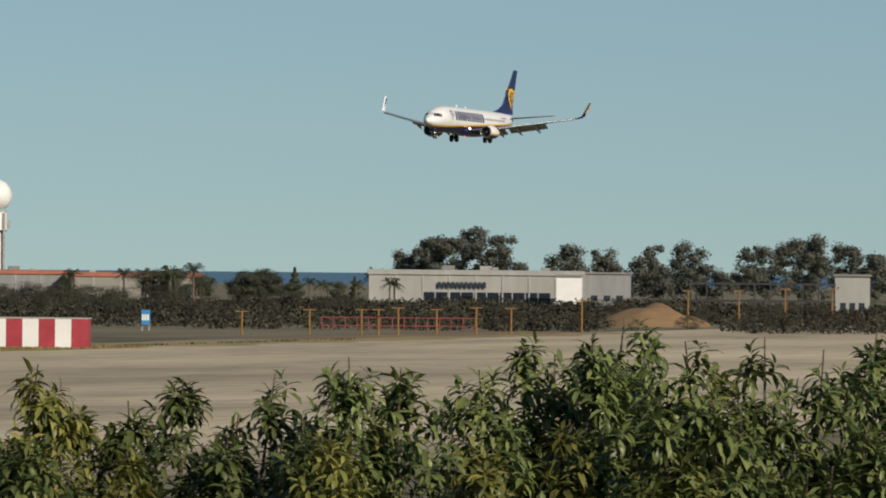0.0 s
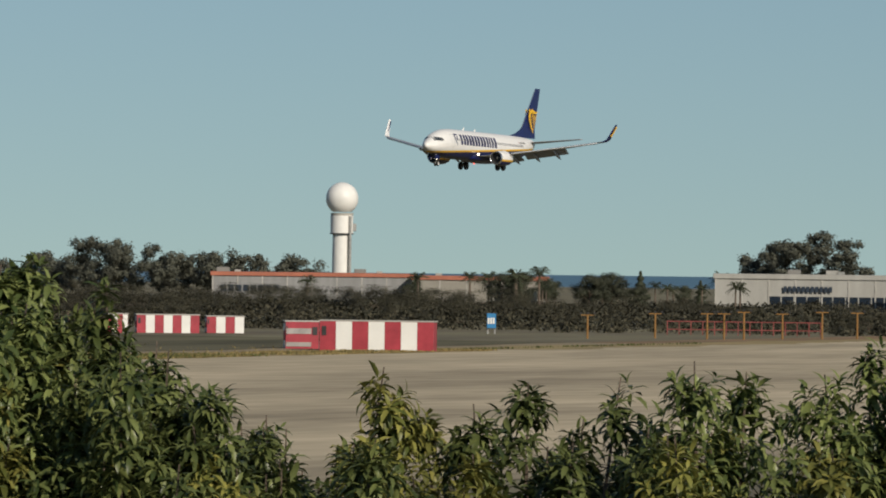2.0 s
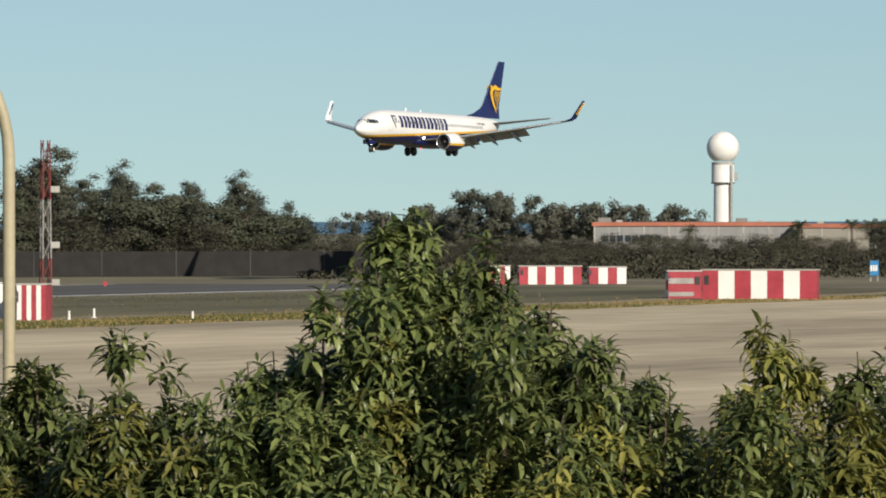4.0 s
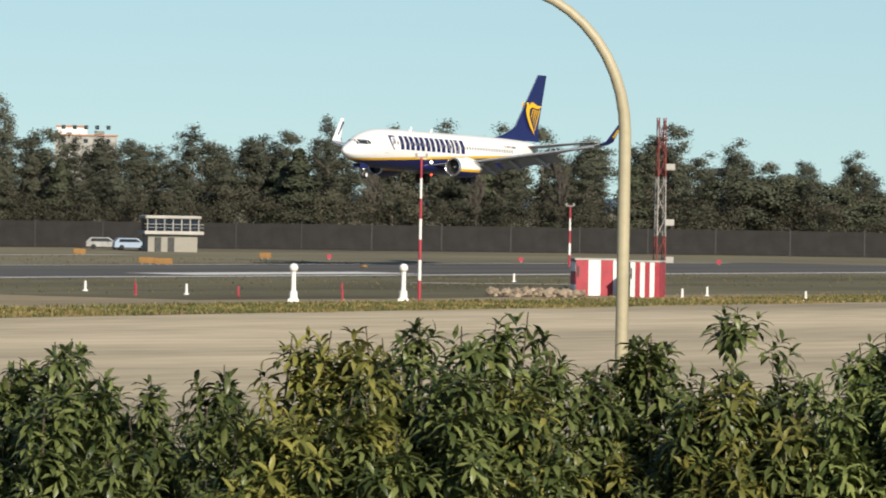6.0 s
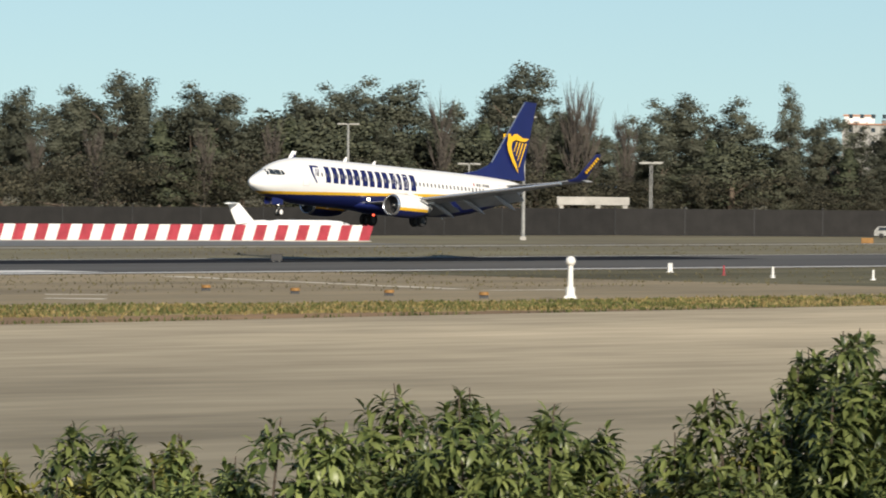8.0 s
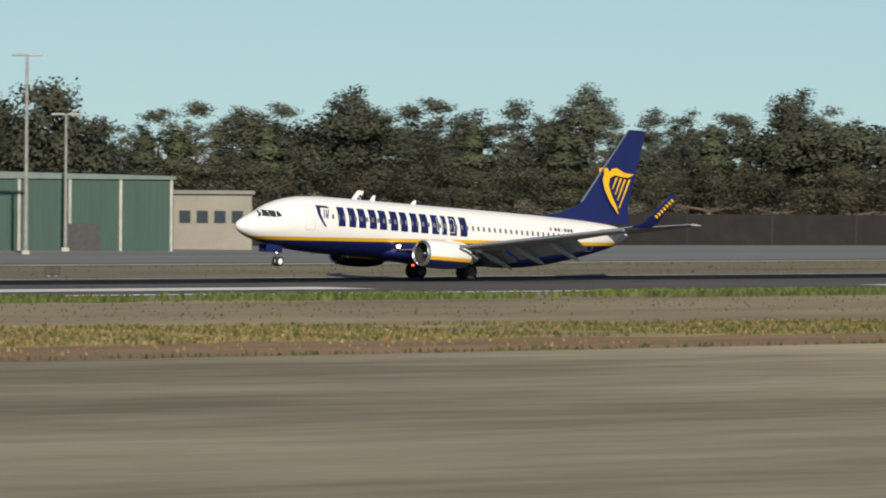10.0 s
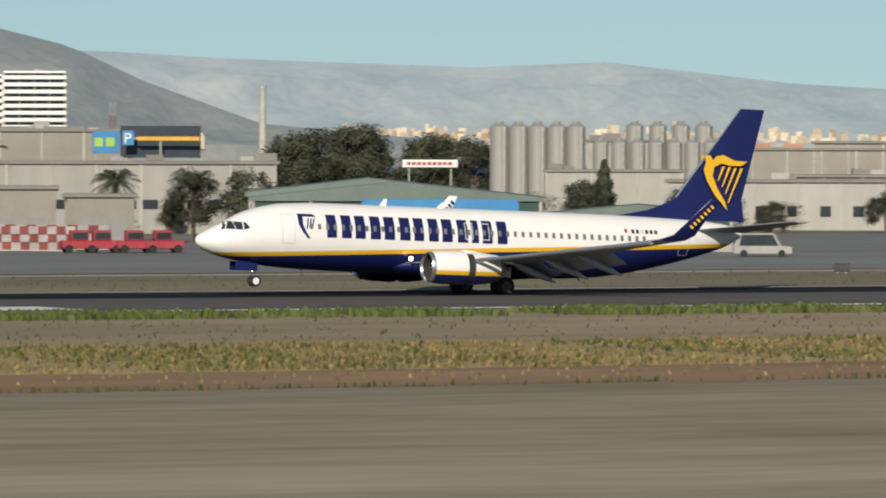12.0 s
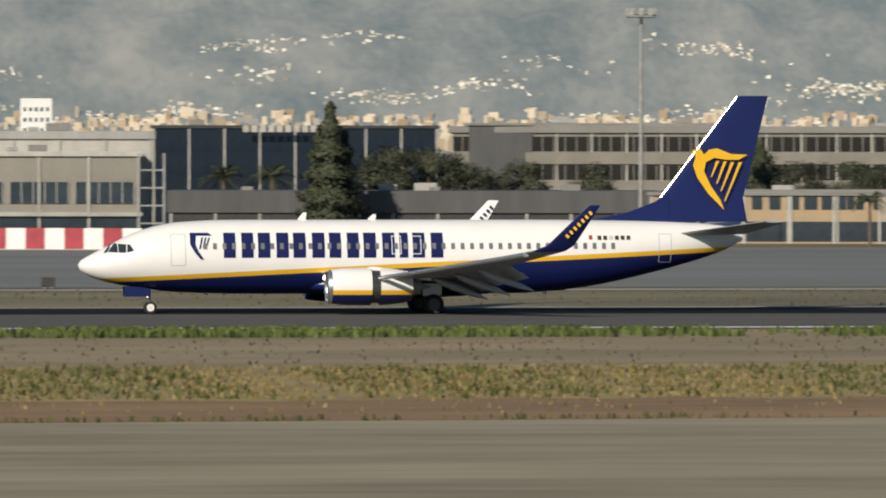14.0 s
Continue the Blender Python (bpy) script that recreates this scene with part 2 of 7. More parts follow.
# ---- the airliner ----
M_FIN = mat("navy_paint", (0.008, 0.014, 0.088), 0.28, var=0.12, scale=0.4, bump=0.0, spec=0.5)
M_TITLE = mat("matt_navy_lettering_film", (0.010, 0.016, 0.080), 0.7, var=0.1, scale=0.4, bump=0.0, spec=0.1)
M_GOLD = mat("gold_paint", (0.75, 0.43, 0.02), 0.35, var=0.06, scale=0.4, bump=0.0)
M_WING = mat("grey_wing_paint", (0.34, 0.35, 0.36), 0.4, 0.1, var=0.1, scale=0.8, bump=0.02)
M_LIP = mat("polished_intake_lip", (0.72, 0.72, 0.72), 0.22, 0.9, var=0.05, scale=1, bump=0.0)
M_SHELL = mat("aircraft_white_paint", (0.82, 0.81, 0.78), 0.3, var=0.04, scale=0.5, bump=0.0, spec=0.5)


def livery_mat(name, z_mid, slope, half):
    """White above, navy below, a gold stripe between, which climbs towards the tail."""
    m = bpy.data.materials.new(name)
    m.use_nodes = True
    n, l = m.node_tree.nodes, m.node_tree.links
    b = n["Principled BSDF"]
    b.inputs["Roughness"].default_value = 0.3
    tc, sep = n.new("ShaderNodeTexCoord"), n.new("ShaderNodeSeparateXYZ")
    l.new(tc.outputs["Object"], sep.inputs[0])
    k = n.new("ShaderNodeMath")
    k.operation = "MULTIPLY_ADD"
    k.inputs[1].default_value = slope
    l.new(sep.outputs["X"], k.inputs[0])
    l.new(sep.outputs["Z"], k.inputs[2])
    mr = n.new("ShaderNodeMapRange")
    mr.inputs["From Min"].default_value, mr.inputs["From Max"].default_value = z_mid - 1, z_mid + 1
    l.new(k.outputs[0], mr.inputs[0])
    ramp = n.new("ShaderNodeValToRGB")
    ramp.color_ramp.interpolation = "CONSTANT"
    e = ramp.color_ramp.elements
    e[0].position, e[0].color = 0.0, (0.008, 0.014, 0.088, 1)
    e[1].position, e[1].color = 0.5 - half / 2, (0.75, 0.43, 0.02, 1)
    e2 = e.new(0.5 + half / 2)
    e2.color = (0.82, 0.81, 0.78, 1)
    l.new(mr.outputs[0], ramp.inputs[0])
    nz, mx = n.new("ShaderNodeTexNoise"), n.new("ShaderNodeMix")
    nz.inputs["Scale"].default_value = 0.7
    mx.data_type, mx.blend_type = "RGBA", "MULTIPLY"
    mx.inputs[0].default_value = 0.12
    l.new(tc.outputs["Object"], nz.inputs["Vector"])
    l.new(ramp.outputs[0], mx.inputs[6])
    l.new(nz.outputs["Fac"], mx.inputs[7])
    l.new(mx.outputs[2], b.inputs["Base Color"])
    return m


M_LIVERY = livery_mat("fuselage_livery", 2.80, 0.0485, 0.13)
M_COWL = livery_mat("engine_livery", -0.32, 0.0, 0.13)
# Stations from the nose: distance, half width, bottom, top
STATIONS = ((0.0, 0.02, 2.72, 2.78), (0.12, 0.28, 2.45, 3.02), (0.5, 0.62, 2.2, 3.25), (1.1, 0.95, 1.95, 3.58), (1.7, 1.2, 1.78, 3.85), (2.4, 1.42, 1.64, 4.25), (3.1, 1.58, 1.54, 4.6),
            (4.2, 1.73, 1.36, 4.95), (5.5, 1.82, 1.24, 5.2), (7.5, 1.88, 1.16, 5.32), (9.0, 1.88, 1.13, 5.34), (15, 1.88, 1.12, 5.34), (20, 1.88, 1.12, 5.34), (25.5, 1.88, 1.14, 5.34), (28, 1.84, 1.32, 5.33),
            (30, 1.73, 1.62, 5.31), (32, 1.54, 2.05, 5.28), (34, 1.28, 2.55, 5.22), (36, 0.92, 3.12, 5.12), (37.3, 0.58, 3.58, 4.98), (38.1, 0.27, 4.05, 4.75), (38.3, 0.12, 4.2, 4.6))
NOSE_X = 19.9


def station(s):
    for a, b in zip(STATIONS, STATIONS[1:]):
        if a[0] <= s <= b[0]:
            k = (s - a[0]) / (b[0] - a[0])
            return [u + (v - u) * k for u, v in zip(a[1:], b[1:])]
    return STATIONS[-1][1:]


def skin(s, z, off=0.012):
    """The left side of the fuselage at station s and height z."""
    w, zb, zt = station(s)
    c = (z - (zb + zt) / 2) / ((zt - zb) / 2)
    return w * math.sqrt(max(0.0, 1 - c * c)) + off


def decal(outline, s0, z0, side=1, off=0.014, bm=None, cell=0.25):
    """A painted shape on the fuselage: the quads (s, z) of outline are divided and laid on the skin."""
    bm = bm or bmesh.new()
    for q in outline:
        (a, b, c, d) = [Vector(p) for p in q]
        nz = max(1, int((d - a).length / cell))
        nx = max(1, int((b - a).length / 0.8))
        g = [[None] * (nx + 1) for _ in range(nz + 1)]
        for i in range(nz + 1):
            for j in range(nx + 1):
                u, v = j / nx, i / nz
                p = (a * (1 - u) + b * u) * (1 - v) + (d * (1 - u) + c * u) * v
                s, z = s0 + p.x, z0 + p.y
                g[i][j] = bm.verts.new((NOSE_X - s, side * skin(s, z, off), z))
        for i in range(nz):
            for j in range(nx):
                bm.faces.new((g[i][j], g[i][j + 1], g[i + 1][j + 1], g[i + 1][j]))
    return bm


def rect(x0, x1, z0, z1):
    return ((x0, z0), (x1, z0), (x1, z1), (x0, z1))


def foil_loft(sections, n=10):
    """A wing from sections (leading edge point, chord, thickness), chord along -x; the span along y or z."""
    bm = bmesh.new()
    prof = []
    for i in range(n + 1):
        u = (1 - math.cos(math.pi * i / n)) / 2
        prof.append((u, 2.97 * math.sqrt(u) - 1.26 * u - 3.52 * u * u + 2.84 * u ** 3 - 1.03 * u ** 4))
    loop = [(u, t) for u, t in prof] + [(u, -0.7 * t) for u, t in prof[-2:0:-1]]
    rows = []
    for (p, c, th, up) in sections:
        p, up = Vector(p), Vector(up)
        rows.append([bm.verts.new(p + Vector((-u * c, 0, 0)) + up * (t * th)) for u, t in loop])
    for r0, r1 in zip(rows, rows[1:]):
        for i in range(len(loop)):
            bm.faces.new((r0[i - 1], r0[i], r1[i], r1[i - 1]))
    bm.faces.new(rows[0])
    bm.faces.new(rows[-1][::-1])
    bmesh.ops.recalc_face_normals(bm, faces=bm.faces)
    return bm


def revolve(prof, n=28):
    """A body of revolution along -x from (s, r) pairs."""
    bm = bmesh.new()
    rows = [[bm.verts.new((-s, r * math.cos(2 * math.pi * i / n), r * math.sin(2 * math.pi * i / n))) for i in range(n)] for s, r in prof]
    for a, b in zip(rows, rows[1:]):
        for i in range(n):
            bm.faces.new((a[i - 1], a[i], b[i], b[i - 1]))
    bmesh.ops.recalc_face_normals(bm, faces=bm.faces)
    return bm


def wheel(parent, x, y, r, w, m_hub):
    bm = bmesh.new()
    n = 24
    prof = ((-w / 2, r * 0.6), (-w / 2, r * 0.88), (-w * 0.32, r), (w * 0.32, r), (w / 2, r * 0.88), (w / 2, r * 0.6))
    rows = [[bm.verts.new((rr * math.cos(2 * math.pi * i / n), yy, rr * math.sin(2 * math.pi * i / n))) for i in range(n)] for yy, rr in prof]
    for a, b in zip(rows, rows[1:]):
        for i in range(n):
            bm.faces.new((a[i - 1], a[i], b[i], b[i - 1]))
    t = part("tyre", bm, M_TYRE, parent, m=pose(x, y, r), smooth=40)
    bm = tube(bmesh.new(), (0, -w * 0.42, 0), (0, w * 0.42, 0), r * 0.62, n=20)
    tube(bm, (0, -w * 0.5, 0), (0, w * 0.5, 0), r * 0.22, n=10)
    part("rim", bm, m_hub, t, "grey metal wheel rim")
    return t


def build_airliner():
    jet = thing("airliner", pose(1013, 384, 27.6, 0, 0, 180), "white and navy twin-engine jet airliner with gold stripe, landing gear down", "airplane")
    # fuselage
    bm = bmesh.new()
    n = 36
    rows = []
    fine = [STATIONS[0][0]]
    for a, b in zip(STATIONS, STATIONS[1:]):
        k = 3
        fine += [a[0] + (b[0] - a[0]) * (i + 1) / k for i in range(k)]
    for s in fine:
        # smooth between stations
        w, zb, zt = [sum(station(max(0, min(38.3, s + d)))[i] for d in (-0.25 * min(1, s), 0, 0.25 * min(1, s))) / 3 for i in range(3)] if s > 0 else station(0)
        rows.append([bm.verts.new((NOSE_X - s, w * math.cos(2 * math.pi * i / n), (zb + zt) / 2 + (zt - zb) / 2 * math.sin(2 * math.pi * i / n))) for i in range(n)])
    for a, b in zip(rows, rows[1:]):
        for i in range(n):
            bm.faces.new((a[i - 1], a[i], b[i], b[i - 1]))
    bm.faces.new(rows[0])
    bm.faces.new(rows[-1][::-1])
    bmesh.ops.recalc_face_normals(bm, faces=bm.faces)
    fus = part("fuselage", bm, M_LIVERY, jet, "white fuselage with navy belly and gold stripe", smooth=60)
    # wing root fairing
    bm = bmesh.new()
    bmesh.ops.create_uvsphere(bm, u_segments=24, v_segments=12, radius=1, matrix=Matrix.LocRotScale((1.2, 0, 1.65), None, (6.6, 2.15, 0.78)))
    part("belly_fairing", bm, M_FIN, jet, "navy belly fairing", smooth=60)
    # cockpit glazing
    for side in (1, -1):
        for q in (((1.98, 3.62), (2.5, 3.6), (2.5, 4.08), (2.35, 4.1)), ((2.55, 3.6), (2.95, 3.6), (2.98, 4.06), (2.55, 4.08)), ((3.02, 3.6), (3.38, 3.72), (3.2, 4.04), (3.04, 4.05)), ((1.72, 3.56), (1.92, 3.6), (2.28, 4.08), (2.1, 4.0))):
            part("windscreen", decal((q,), -0.36, -0.09, side, 0.075), M_GLASS, fus, "dark cockpit window")
        # cabin windows, one mesh shared
        for i in range(44):
            s = 7.05 + i * 0.545
            z = 3.86
            me_bm = decal(((( -0.11, -0.17), (0.11, -0.17), (0.11, 0.17), (-0.11, 0.17)),), s, z, side, 0.03)
            part("cabin_window", me_bm, M_CABIN, fus)
        for s, z0, z1, w in ((5.1, 2.75, 4.55, 0.85), (33.2, 2.9, 4.55, 0.75)):
            f = 0.035
            part("cabin_door", decal((rect(0, w, 0, f), rect(0, w, z1 - z0 - f, z1 - z0), rect(0, f, f, z1 - z0 - f), rect(w - f, w, f, z1 - z0 - f)), s, z0, side, 0.016), M_SEAM, fus, "door outline in grey")
        for s in (17.7, 18.85):
            f = 0.04
            part("exit_hatch", decal((rect(0, .55, 0, f), rect(0, .55, 1.0, 1.0 + f), rect(0, f, f, 1.0), rect(.55 - f, .55, f, 1.0)), s, 3.4, side, 0.02), M_SHELL, fus, "overwing exit outline")
        # the title: plain navy letter-sized blocks
        x = 8.1
        for w in (1.7, 1.75, 1.8, 1.7, 1.8, 0.5, 1.75):
            q = (rect(0, w, 0, 1.42),) if w < 1 else (rect(0, w * 0.40, 0, 1.42), rect(w * 0.60, w, 0, 1.42))
            part("title_block", decal(q, x, 3.2, side, 0.016), M_TITLE, fus, "navy title shape")
            x += w + 0.26
        # small emblem by the door and bars for the registration
        bm = decal((((0, 1.25), (1.25, 1.25), (1.05, 1.42), (0.0, 1.42)), ((0, 0.75), (0.3, 0.75), (0.35, 1.25), (0, 1.25)), ((0.25, 0.3), (0.5, 0.3), (0.3, 0.75), (0, 0.75)), ((0.6, -0.1), (0.8, -0.1), (0.5, 0.3), (0.25, 0.3))), 6.2, 3.2, side, 0.016)
        for k in range(3):
            decal((((0.5 + 0.2 * k, 0.5 + 0.1 * k), (0.6 + 0.2 * k, 0.5 + 0.1 * k), (0.75 + 0.2 * k, 1.15), (0.65 + 0.2 * k, 1.15)),), 6.2, 3.2, side, 0.016, bm)
        part("emblem", bm, M_FIN, fus, "navy emblem shape")
        for i in range(6):
            part("registration_bar", decal((rect(0, 0.22, 0, 0.24),), 29.6 + 0.34 * i, 4.2, side, 0.02), M_SEAM if i == 2 else M_DARK, fus, "dark bar")
        part("flag_mark", decal((rect(0, 0.2, 0, 0.24),), 29.1, 4.22, side, 0.02), M_RED, fus, "small red mark")
    # fin
    f = foil_loft((((NOSE_X - 32.4, 0, 5.2), 6.2, 0.055, (0, 1, 0)), ((NOSE_X - 33.6, 0, 6.6), 4.75, 0.055, (0, 1, 0)), ((NOSE_X - 38.05, 0, 12.45), 1.75, 0.05, (0, 1, 0))))
    fin = part("fin", f, M_FIN, jet, "navy tail fin", smooth=50)
    part("dorsal_fillet", prism(((NOSE_X - 29.2, 5.28), (NOSE_X - 34, 5.1), (NOSE_X - 34, 6.9), (NOSE_X - 33.2, 6.35), (NOSE_X - 31.6, 5.75)), -0.1, 0.1), M_FIN, jet, "navy dorsal fillet")
    part("leading_edge", tube(bmesh.new(), (NOSE_X - 33.55, 0, 6.6), (NOSE_X - 38.0, 0, 12.4), 0.075, 0.05), M_LIP, fin, "bare metal leading edge")
    for side in (1, -1):
        y = side * 0.27
        emb = prism([(NOSE_X - s, z) for s, z in ((35.45, 9.35), (35.81, 9.39), (36.02, 9.07), (36.31, 9.35), (36.77, 9.43), (37.62, 9.1), (38.55, 9.07), (38.05, 8.78), (37.27, 8.78), (36.63, 8.89), (36.13, 8.64), (36.02, 8.11), (36.41, 7.29), (36.98, 6.47), (37.2, 5.9), (36.27, 6.83), (35.63, 7.75), (35.38, 8.46), (35.52, 8.89))], y - 0.015, y + 0.015)
        for s, z, s1, z1 in ((36.73, 8.71, 36.41, 7.79), (37.16, 8.68, 36.73, 7.4), (37.59, 8.64, 36.98, 6.97), (38.05, 8.64, 37.2, 6.4)):
            prism([(NOSE_X - s, z), (NOSE_X - s - 0.19, z), (NOSE_X - s1 - 0.07, z1), (NOSE_X - s1, z1)], y - 0.015, y + 0.015, emb)
        part("fin_emblem", emb, M_GOLD, fin, "gold emblem shape")
    # wings
    for side in (1, -1):
        Y = lambda v: side * v
        secs = [((NOSE_X - 13.2, Y(1.0), 1.75), 8.2, 0.13, (0, 0, 1)), ((NOSE_X - 14.6, Y(2.0), 1.85), 7.0, 0.13, (0, 0, 1)), ((NOSE_X - 16.6, Y(5.4), 2.2), 4.9, 0.12, (0, 0, 1)), ((NOSE_X - 20.2, Y(11.5), 2.95), 3.0, 0.11, (0, 0, 1)), ((NOSE_X - 23.4, Y(16.9), 3.78), 1.75, 0.1, (0, 0, 1))]
        wing = part("wing", foil_loft(secs), M_WING, jet, "grey wing with flaps down", smooth=50)
        WINGS.append((wing, side))
        wl = foil_loft([((NOSE_X - 23.4, Y(16.9), 3.78), 1.75, 0.09, (0, -side * 0.2, 1)), ((NOSE_X - 24.1, Y(17.3), 4.1), 1.5, 0.08, (0, -side * 0.8, 0.5)), ((NOSE_X - 26.3, Y(17.85), 6.3), 0.65, 0.07, (0, -side, 0.2))])
        wt = part("winglet", wl, M_FIN if side > 0 else M_SHELL, wing, "navy upswept winglet" if side > 0 else "white upswept winglet", smooth=50)
        for k in range(7):
            u = 0.22 + k * 0.1
            px, py, pz = NOSE_X - 24.75 - 2.05 * u, Y(17.38 + 0.47 * u), 4.15 + 2.1 * u
            d = Vector((-2.2, side * 0.55, 2.2)).normalized()
            bm = bmesh.new()
            bmesh.ops.create_cube(bm, size=1, matrix=Matrix.Translation((px, py, pz)) @ d.to_track_quat("Z", "Y").to_matrix().to_4x4() @ Matrix.Diagonal((0.4, 0.22, 0.13, 1)))
            part("winglet_title", bm, M_GOLD if side > 0 else M_FIN, wt)
        # slats and flaps
        part("slat", foil_loft([((NOSE_X - 16.35, Y(6.0), 2.1), 0.6, 0.14, (0.3, 0, 1)), ((NOSE_X - 22.9, Y(16.4), 3.55), 0.35, 0.14, (0.3, 0, 1))]), M_LIP, wing, "metal slat", smooth=50)
        for (y0, s0, z0), (y1, s1, z1), c in (((2.1, 21.2, 1.75), (5.3, 21.35, 2.05), 1.35), ((5.9, 21.4, 2.1), (11.6, 23.0, 2.8), 0.95)):
            bm = bmesh.new()
            for dz, ds, cc in ((0, 0, c), (-0.4, c * 0.72, c * 0.4)):
                vs = [Vector((NOSE_X - s0 - ds, Y(y0), z0 + dz)), Vector((NOSE_X - s1 - ds, Y(y1), z1 + dz))]
                dn = Vector((-0.86, 0, -0.5)) * cc
                t = Vector((0.1, 0, 0.14))
                q = [bm.verts.new(p) for p in (vs[0], vs[1], vs[1] + dn, vs[0] + dn, vs[0] + t, vs[1] + t, vs[1] + dn * 1.02 + t * .2, vs[0] + dn * 1.02 + t * .2)]
                for f4 in ((0, 1, 2, 3), (7, 6, 5, 4), (0, 4, 5, 1), (1, 5, 6, 2), (2, 6, 7, 3), (3, 7, 4, 0)):
                    bm.faces.new([q[i] for i in f4])
            bmesh.ops.recalc_face_normals(bm, faces=bm.faces)
            part("flap", bm, M_WING, wing, "extended grey flap")
        for y, s in ((4.6, 19.6), (7.4, 20.4), (10.2, 21.3)):
            z = 1.72 + y * 0.105
            bm = revolve(((0, 0.02), (0.5, 0.18), (1.4, 0.24), (2.6, 0.17), (3.4, 0.03)), 10)
            part("flap_fairing", bm, M_WING, wing, "flap track fairing", m=pose(NOSE_X - s, Y(y), z - 0.15, 0, -20, 0), smooth=50)
        # engine
        eng = part("engine", revolve(((0.0, 0.86), (0.25, 0.96), (0.9, 1.04), (2.0, 1.06), (2.45, 1.05), (2.46, 0.86), (2.0, 0.8), (1.0, 0.76), (0.3, 0.79), (0.0, 0.86))), M_COWL, jet, "white and navy engine cowling", m=pose(NOSE_X - 13.6, Y(4.83), 1.62), smooth=50)
        part("intake_lip", revolve(((0.22, 0.965), (0.05, 0.92), (-0.03, 0.87), (0.03, 0.80), (0.3, 0.77))), M_LIP, eng, "polished intake lip", smooth=60)
        part("intake_duct", revolve(((0.12, 0.775), (0.3, 0.755), (0.85, 0.74))), M_DARK, eng, "dark intake duct")
        bm = tube(bmesh.new(), (-0.75, 0, 0), (-0.85, 0, 0), 0.78, n=24)
        part("fan", bm, M_DARK, eng, "dark fan face")
        part("spinner", revolve(((0.3, 0.01), (0.5, 0.12), (0.8, 0.24)), 14), M_STEEL, eng, smooth=60)
        part("cascade", revolve(((2.3, 0.95), (3.4, 0.9)), 24), M_DARK, eng, "dark reverser opening")
        part("core_nozzle", revolve(((2.4, 0.7), (4.6, 0.55), (5.3, 0.42), (5.3, 0.2), (5.9, 0.03)), 20), M_STEEL, eng, "dark metal exhaust", smooth=50)
        sl = part("reverser_sleeve", revolve(((0.0, 1.05), (0.5, 1.03), (1.3, 0.93), (1.85, 0.80), (1.85, 0.76), (0.0, 0.96), (0.0, 1.05))), M_COWL, eng, "sliding reverser sleeve", m=pose(-2.47, 0, 0), smooth=50)
        SLEEVES.append(sl)
        part("pylon", prism(((NOSE_X - 15.2, 2.55), (NOSE_X - 16.2, 2.75), (NOSE_X - 19.5, 2.3), (NOSE_X - 19.5, 1.95), (NOSE_X - 15.6, 2.3)), Y(4.83) - 0.14, Y(4.83) + 0.14), M_SHELL, jet, "engine pylon")
        # tailplane
        part("tailplane", foil_loft([((NOSE_X - 34.2, Y(0.5), 4.5), 4.1, 0.1, (0, 0, 1)), ((NOSE_X - 38.3, Y(7.15), 5.3), 1.25, 0.09, (0, 0, 1))]), M_WING, jet, "grey tailplane", smooth=50)
        # main gear
        bm = tube(bmesh.new(), (0, Y(2.86), 0.55), (0.05, Y(2.6), 1.9), 0.13, n=12)
        tube(bm, (0, Y(2.86), 1.0), (0.1, Y(1.6), 1.7), 0.07)
        tube(bm, (0, Y(2.3), 0.57), (0, Y(3.4), 0.57), 0.1)
        part("main_gear_leg", bm, M_STEEL, jet, "steel main gear leg")
        part("gear_door", boxes((-0.5, 0.6, Y(3.0) - 0.03, Y(3.0) + 0.03, 1.05, 1.75)), M_SHELL, jet, "main gear door")
        for dy in (-0.43, 0.43):
            wheel(jet, 0, Y(2.86) + dy, 0.57, 0.4, M_HUB)
        part("landing_light", boxes((NOSE_X - 13.95, NOSE_X - 13.75, Y(2.05) - 0.14, Y(2.05) + 0.14, 1.95, 2.2), bev=0.05), M_LAMP, jet, "lit landing light")
        part("nose_gear_door", boxes((NOSE_X - 4.1, NOSE_X - 2.6, Y(0.42) - 0.02, Y(0.42) + 0.02, 0.98, 1.55)), M_FIN, jet, "navy nose gear door")
        wheel(jet, NOSE_X - 4.1, Y(0.2), 0.36, 0.2, M_SHELL)
    bm = tube(bmesh.new(), (NOSE_X - 4.1, 0, 0.36), (NOSE_X - 4.0, 0, 1.6), 0.08, n=10)
    tube(bm, (NOSE_X - 4.1, 0, 0.9), (NOSE_X - 3.1, 0, 1.55), 0.05)
    tube(bm, (NOSE_X - 4.1, -0.3, 0.36), (NOSE_X - 4.1, 0.3, 0.36), 0.05)
    part("nose_gear_leg", bm, M_STEEL, jet, "steel nose gear leg")
    part("taxi_light", boxes((NOSE_X - 4.0, NOSE_X - 3.9, -0.1, 0.1, 0.95, 1.12), bev=0.03), M_LAMP, jet, "lit nose gear lamp")
    for s, z, h in ((12.5, 5.3, 0.45), (16.5, 5.3, 0.35)):
        part("antenna", prism(((NOSE_X - s, z), (NOSE_X - s - 0.5, z), (NOSE_X - s - 0.55, z + h), (NOSE_X - s - 0.35, z + h)), -0.02, 0.02), M_SHELL, jet, "blade antenna")
    for s, h in ((7.0, 0.28), (10.4, 0.3), (26.5, 0.3)):
        part("antenna", prism(((NOSE_X - s, 1.36), (NOSE_X - s - 0.35, 1.36), (NOSE_X - s - 0.4, 1.34 - h), (NOSE_X - s - 0.25, 1.34 - h)), -0.02, 0.02), M_SHELL, jet, "blade antenna")
    part("beacon", boxes((NOSE_X - 17.2, NOSE_X - 17.0, -0.08, 0.08, 0.78, 0.9), bev=0.03), M_BEACON, jet, "red beacon")
    return jet


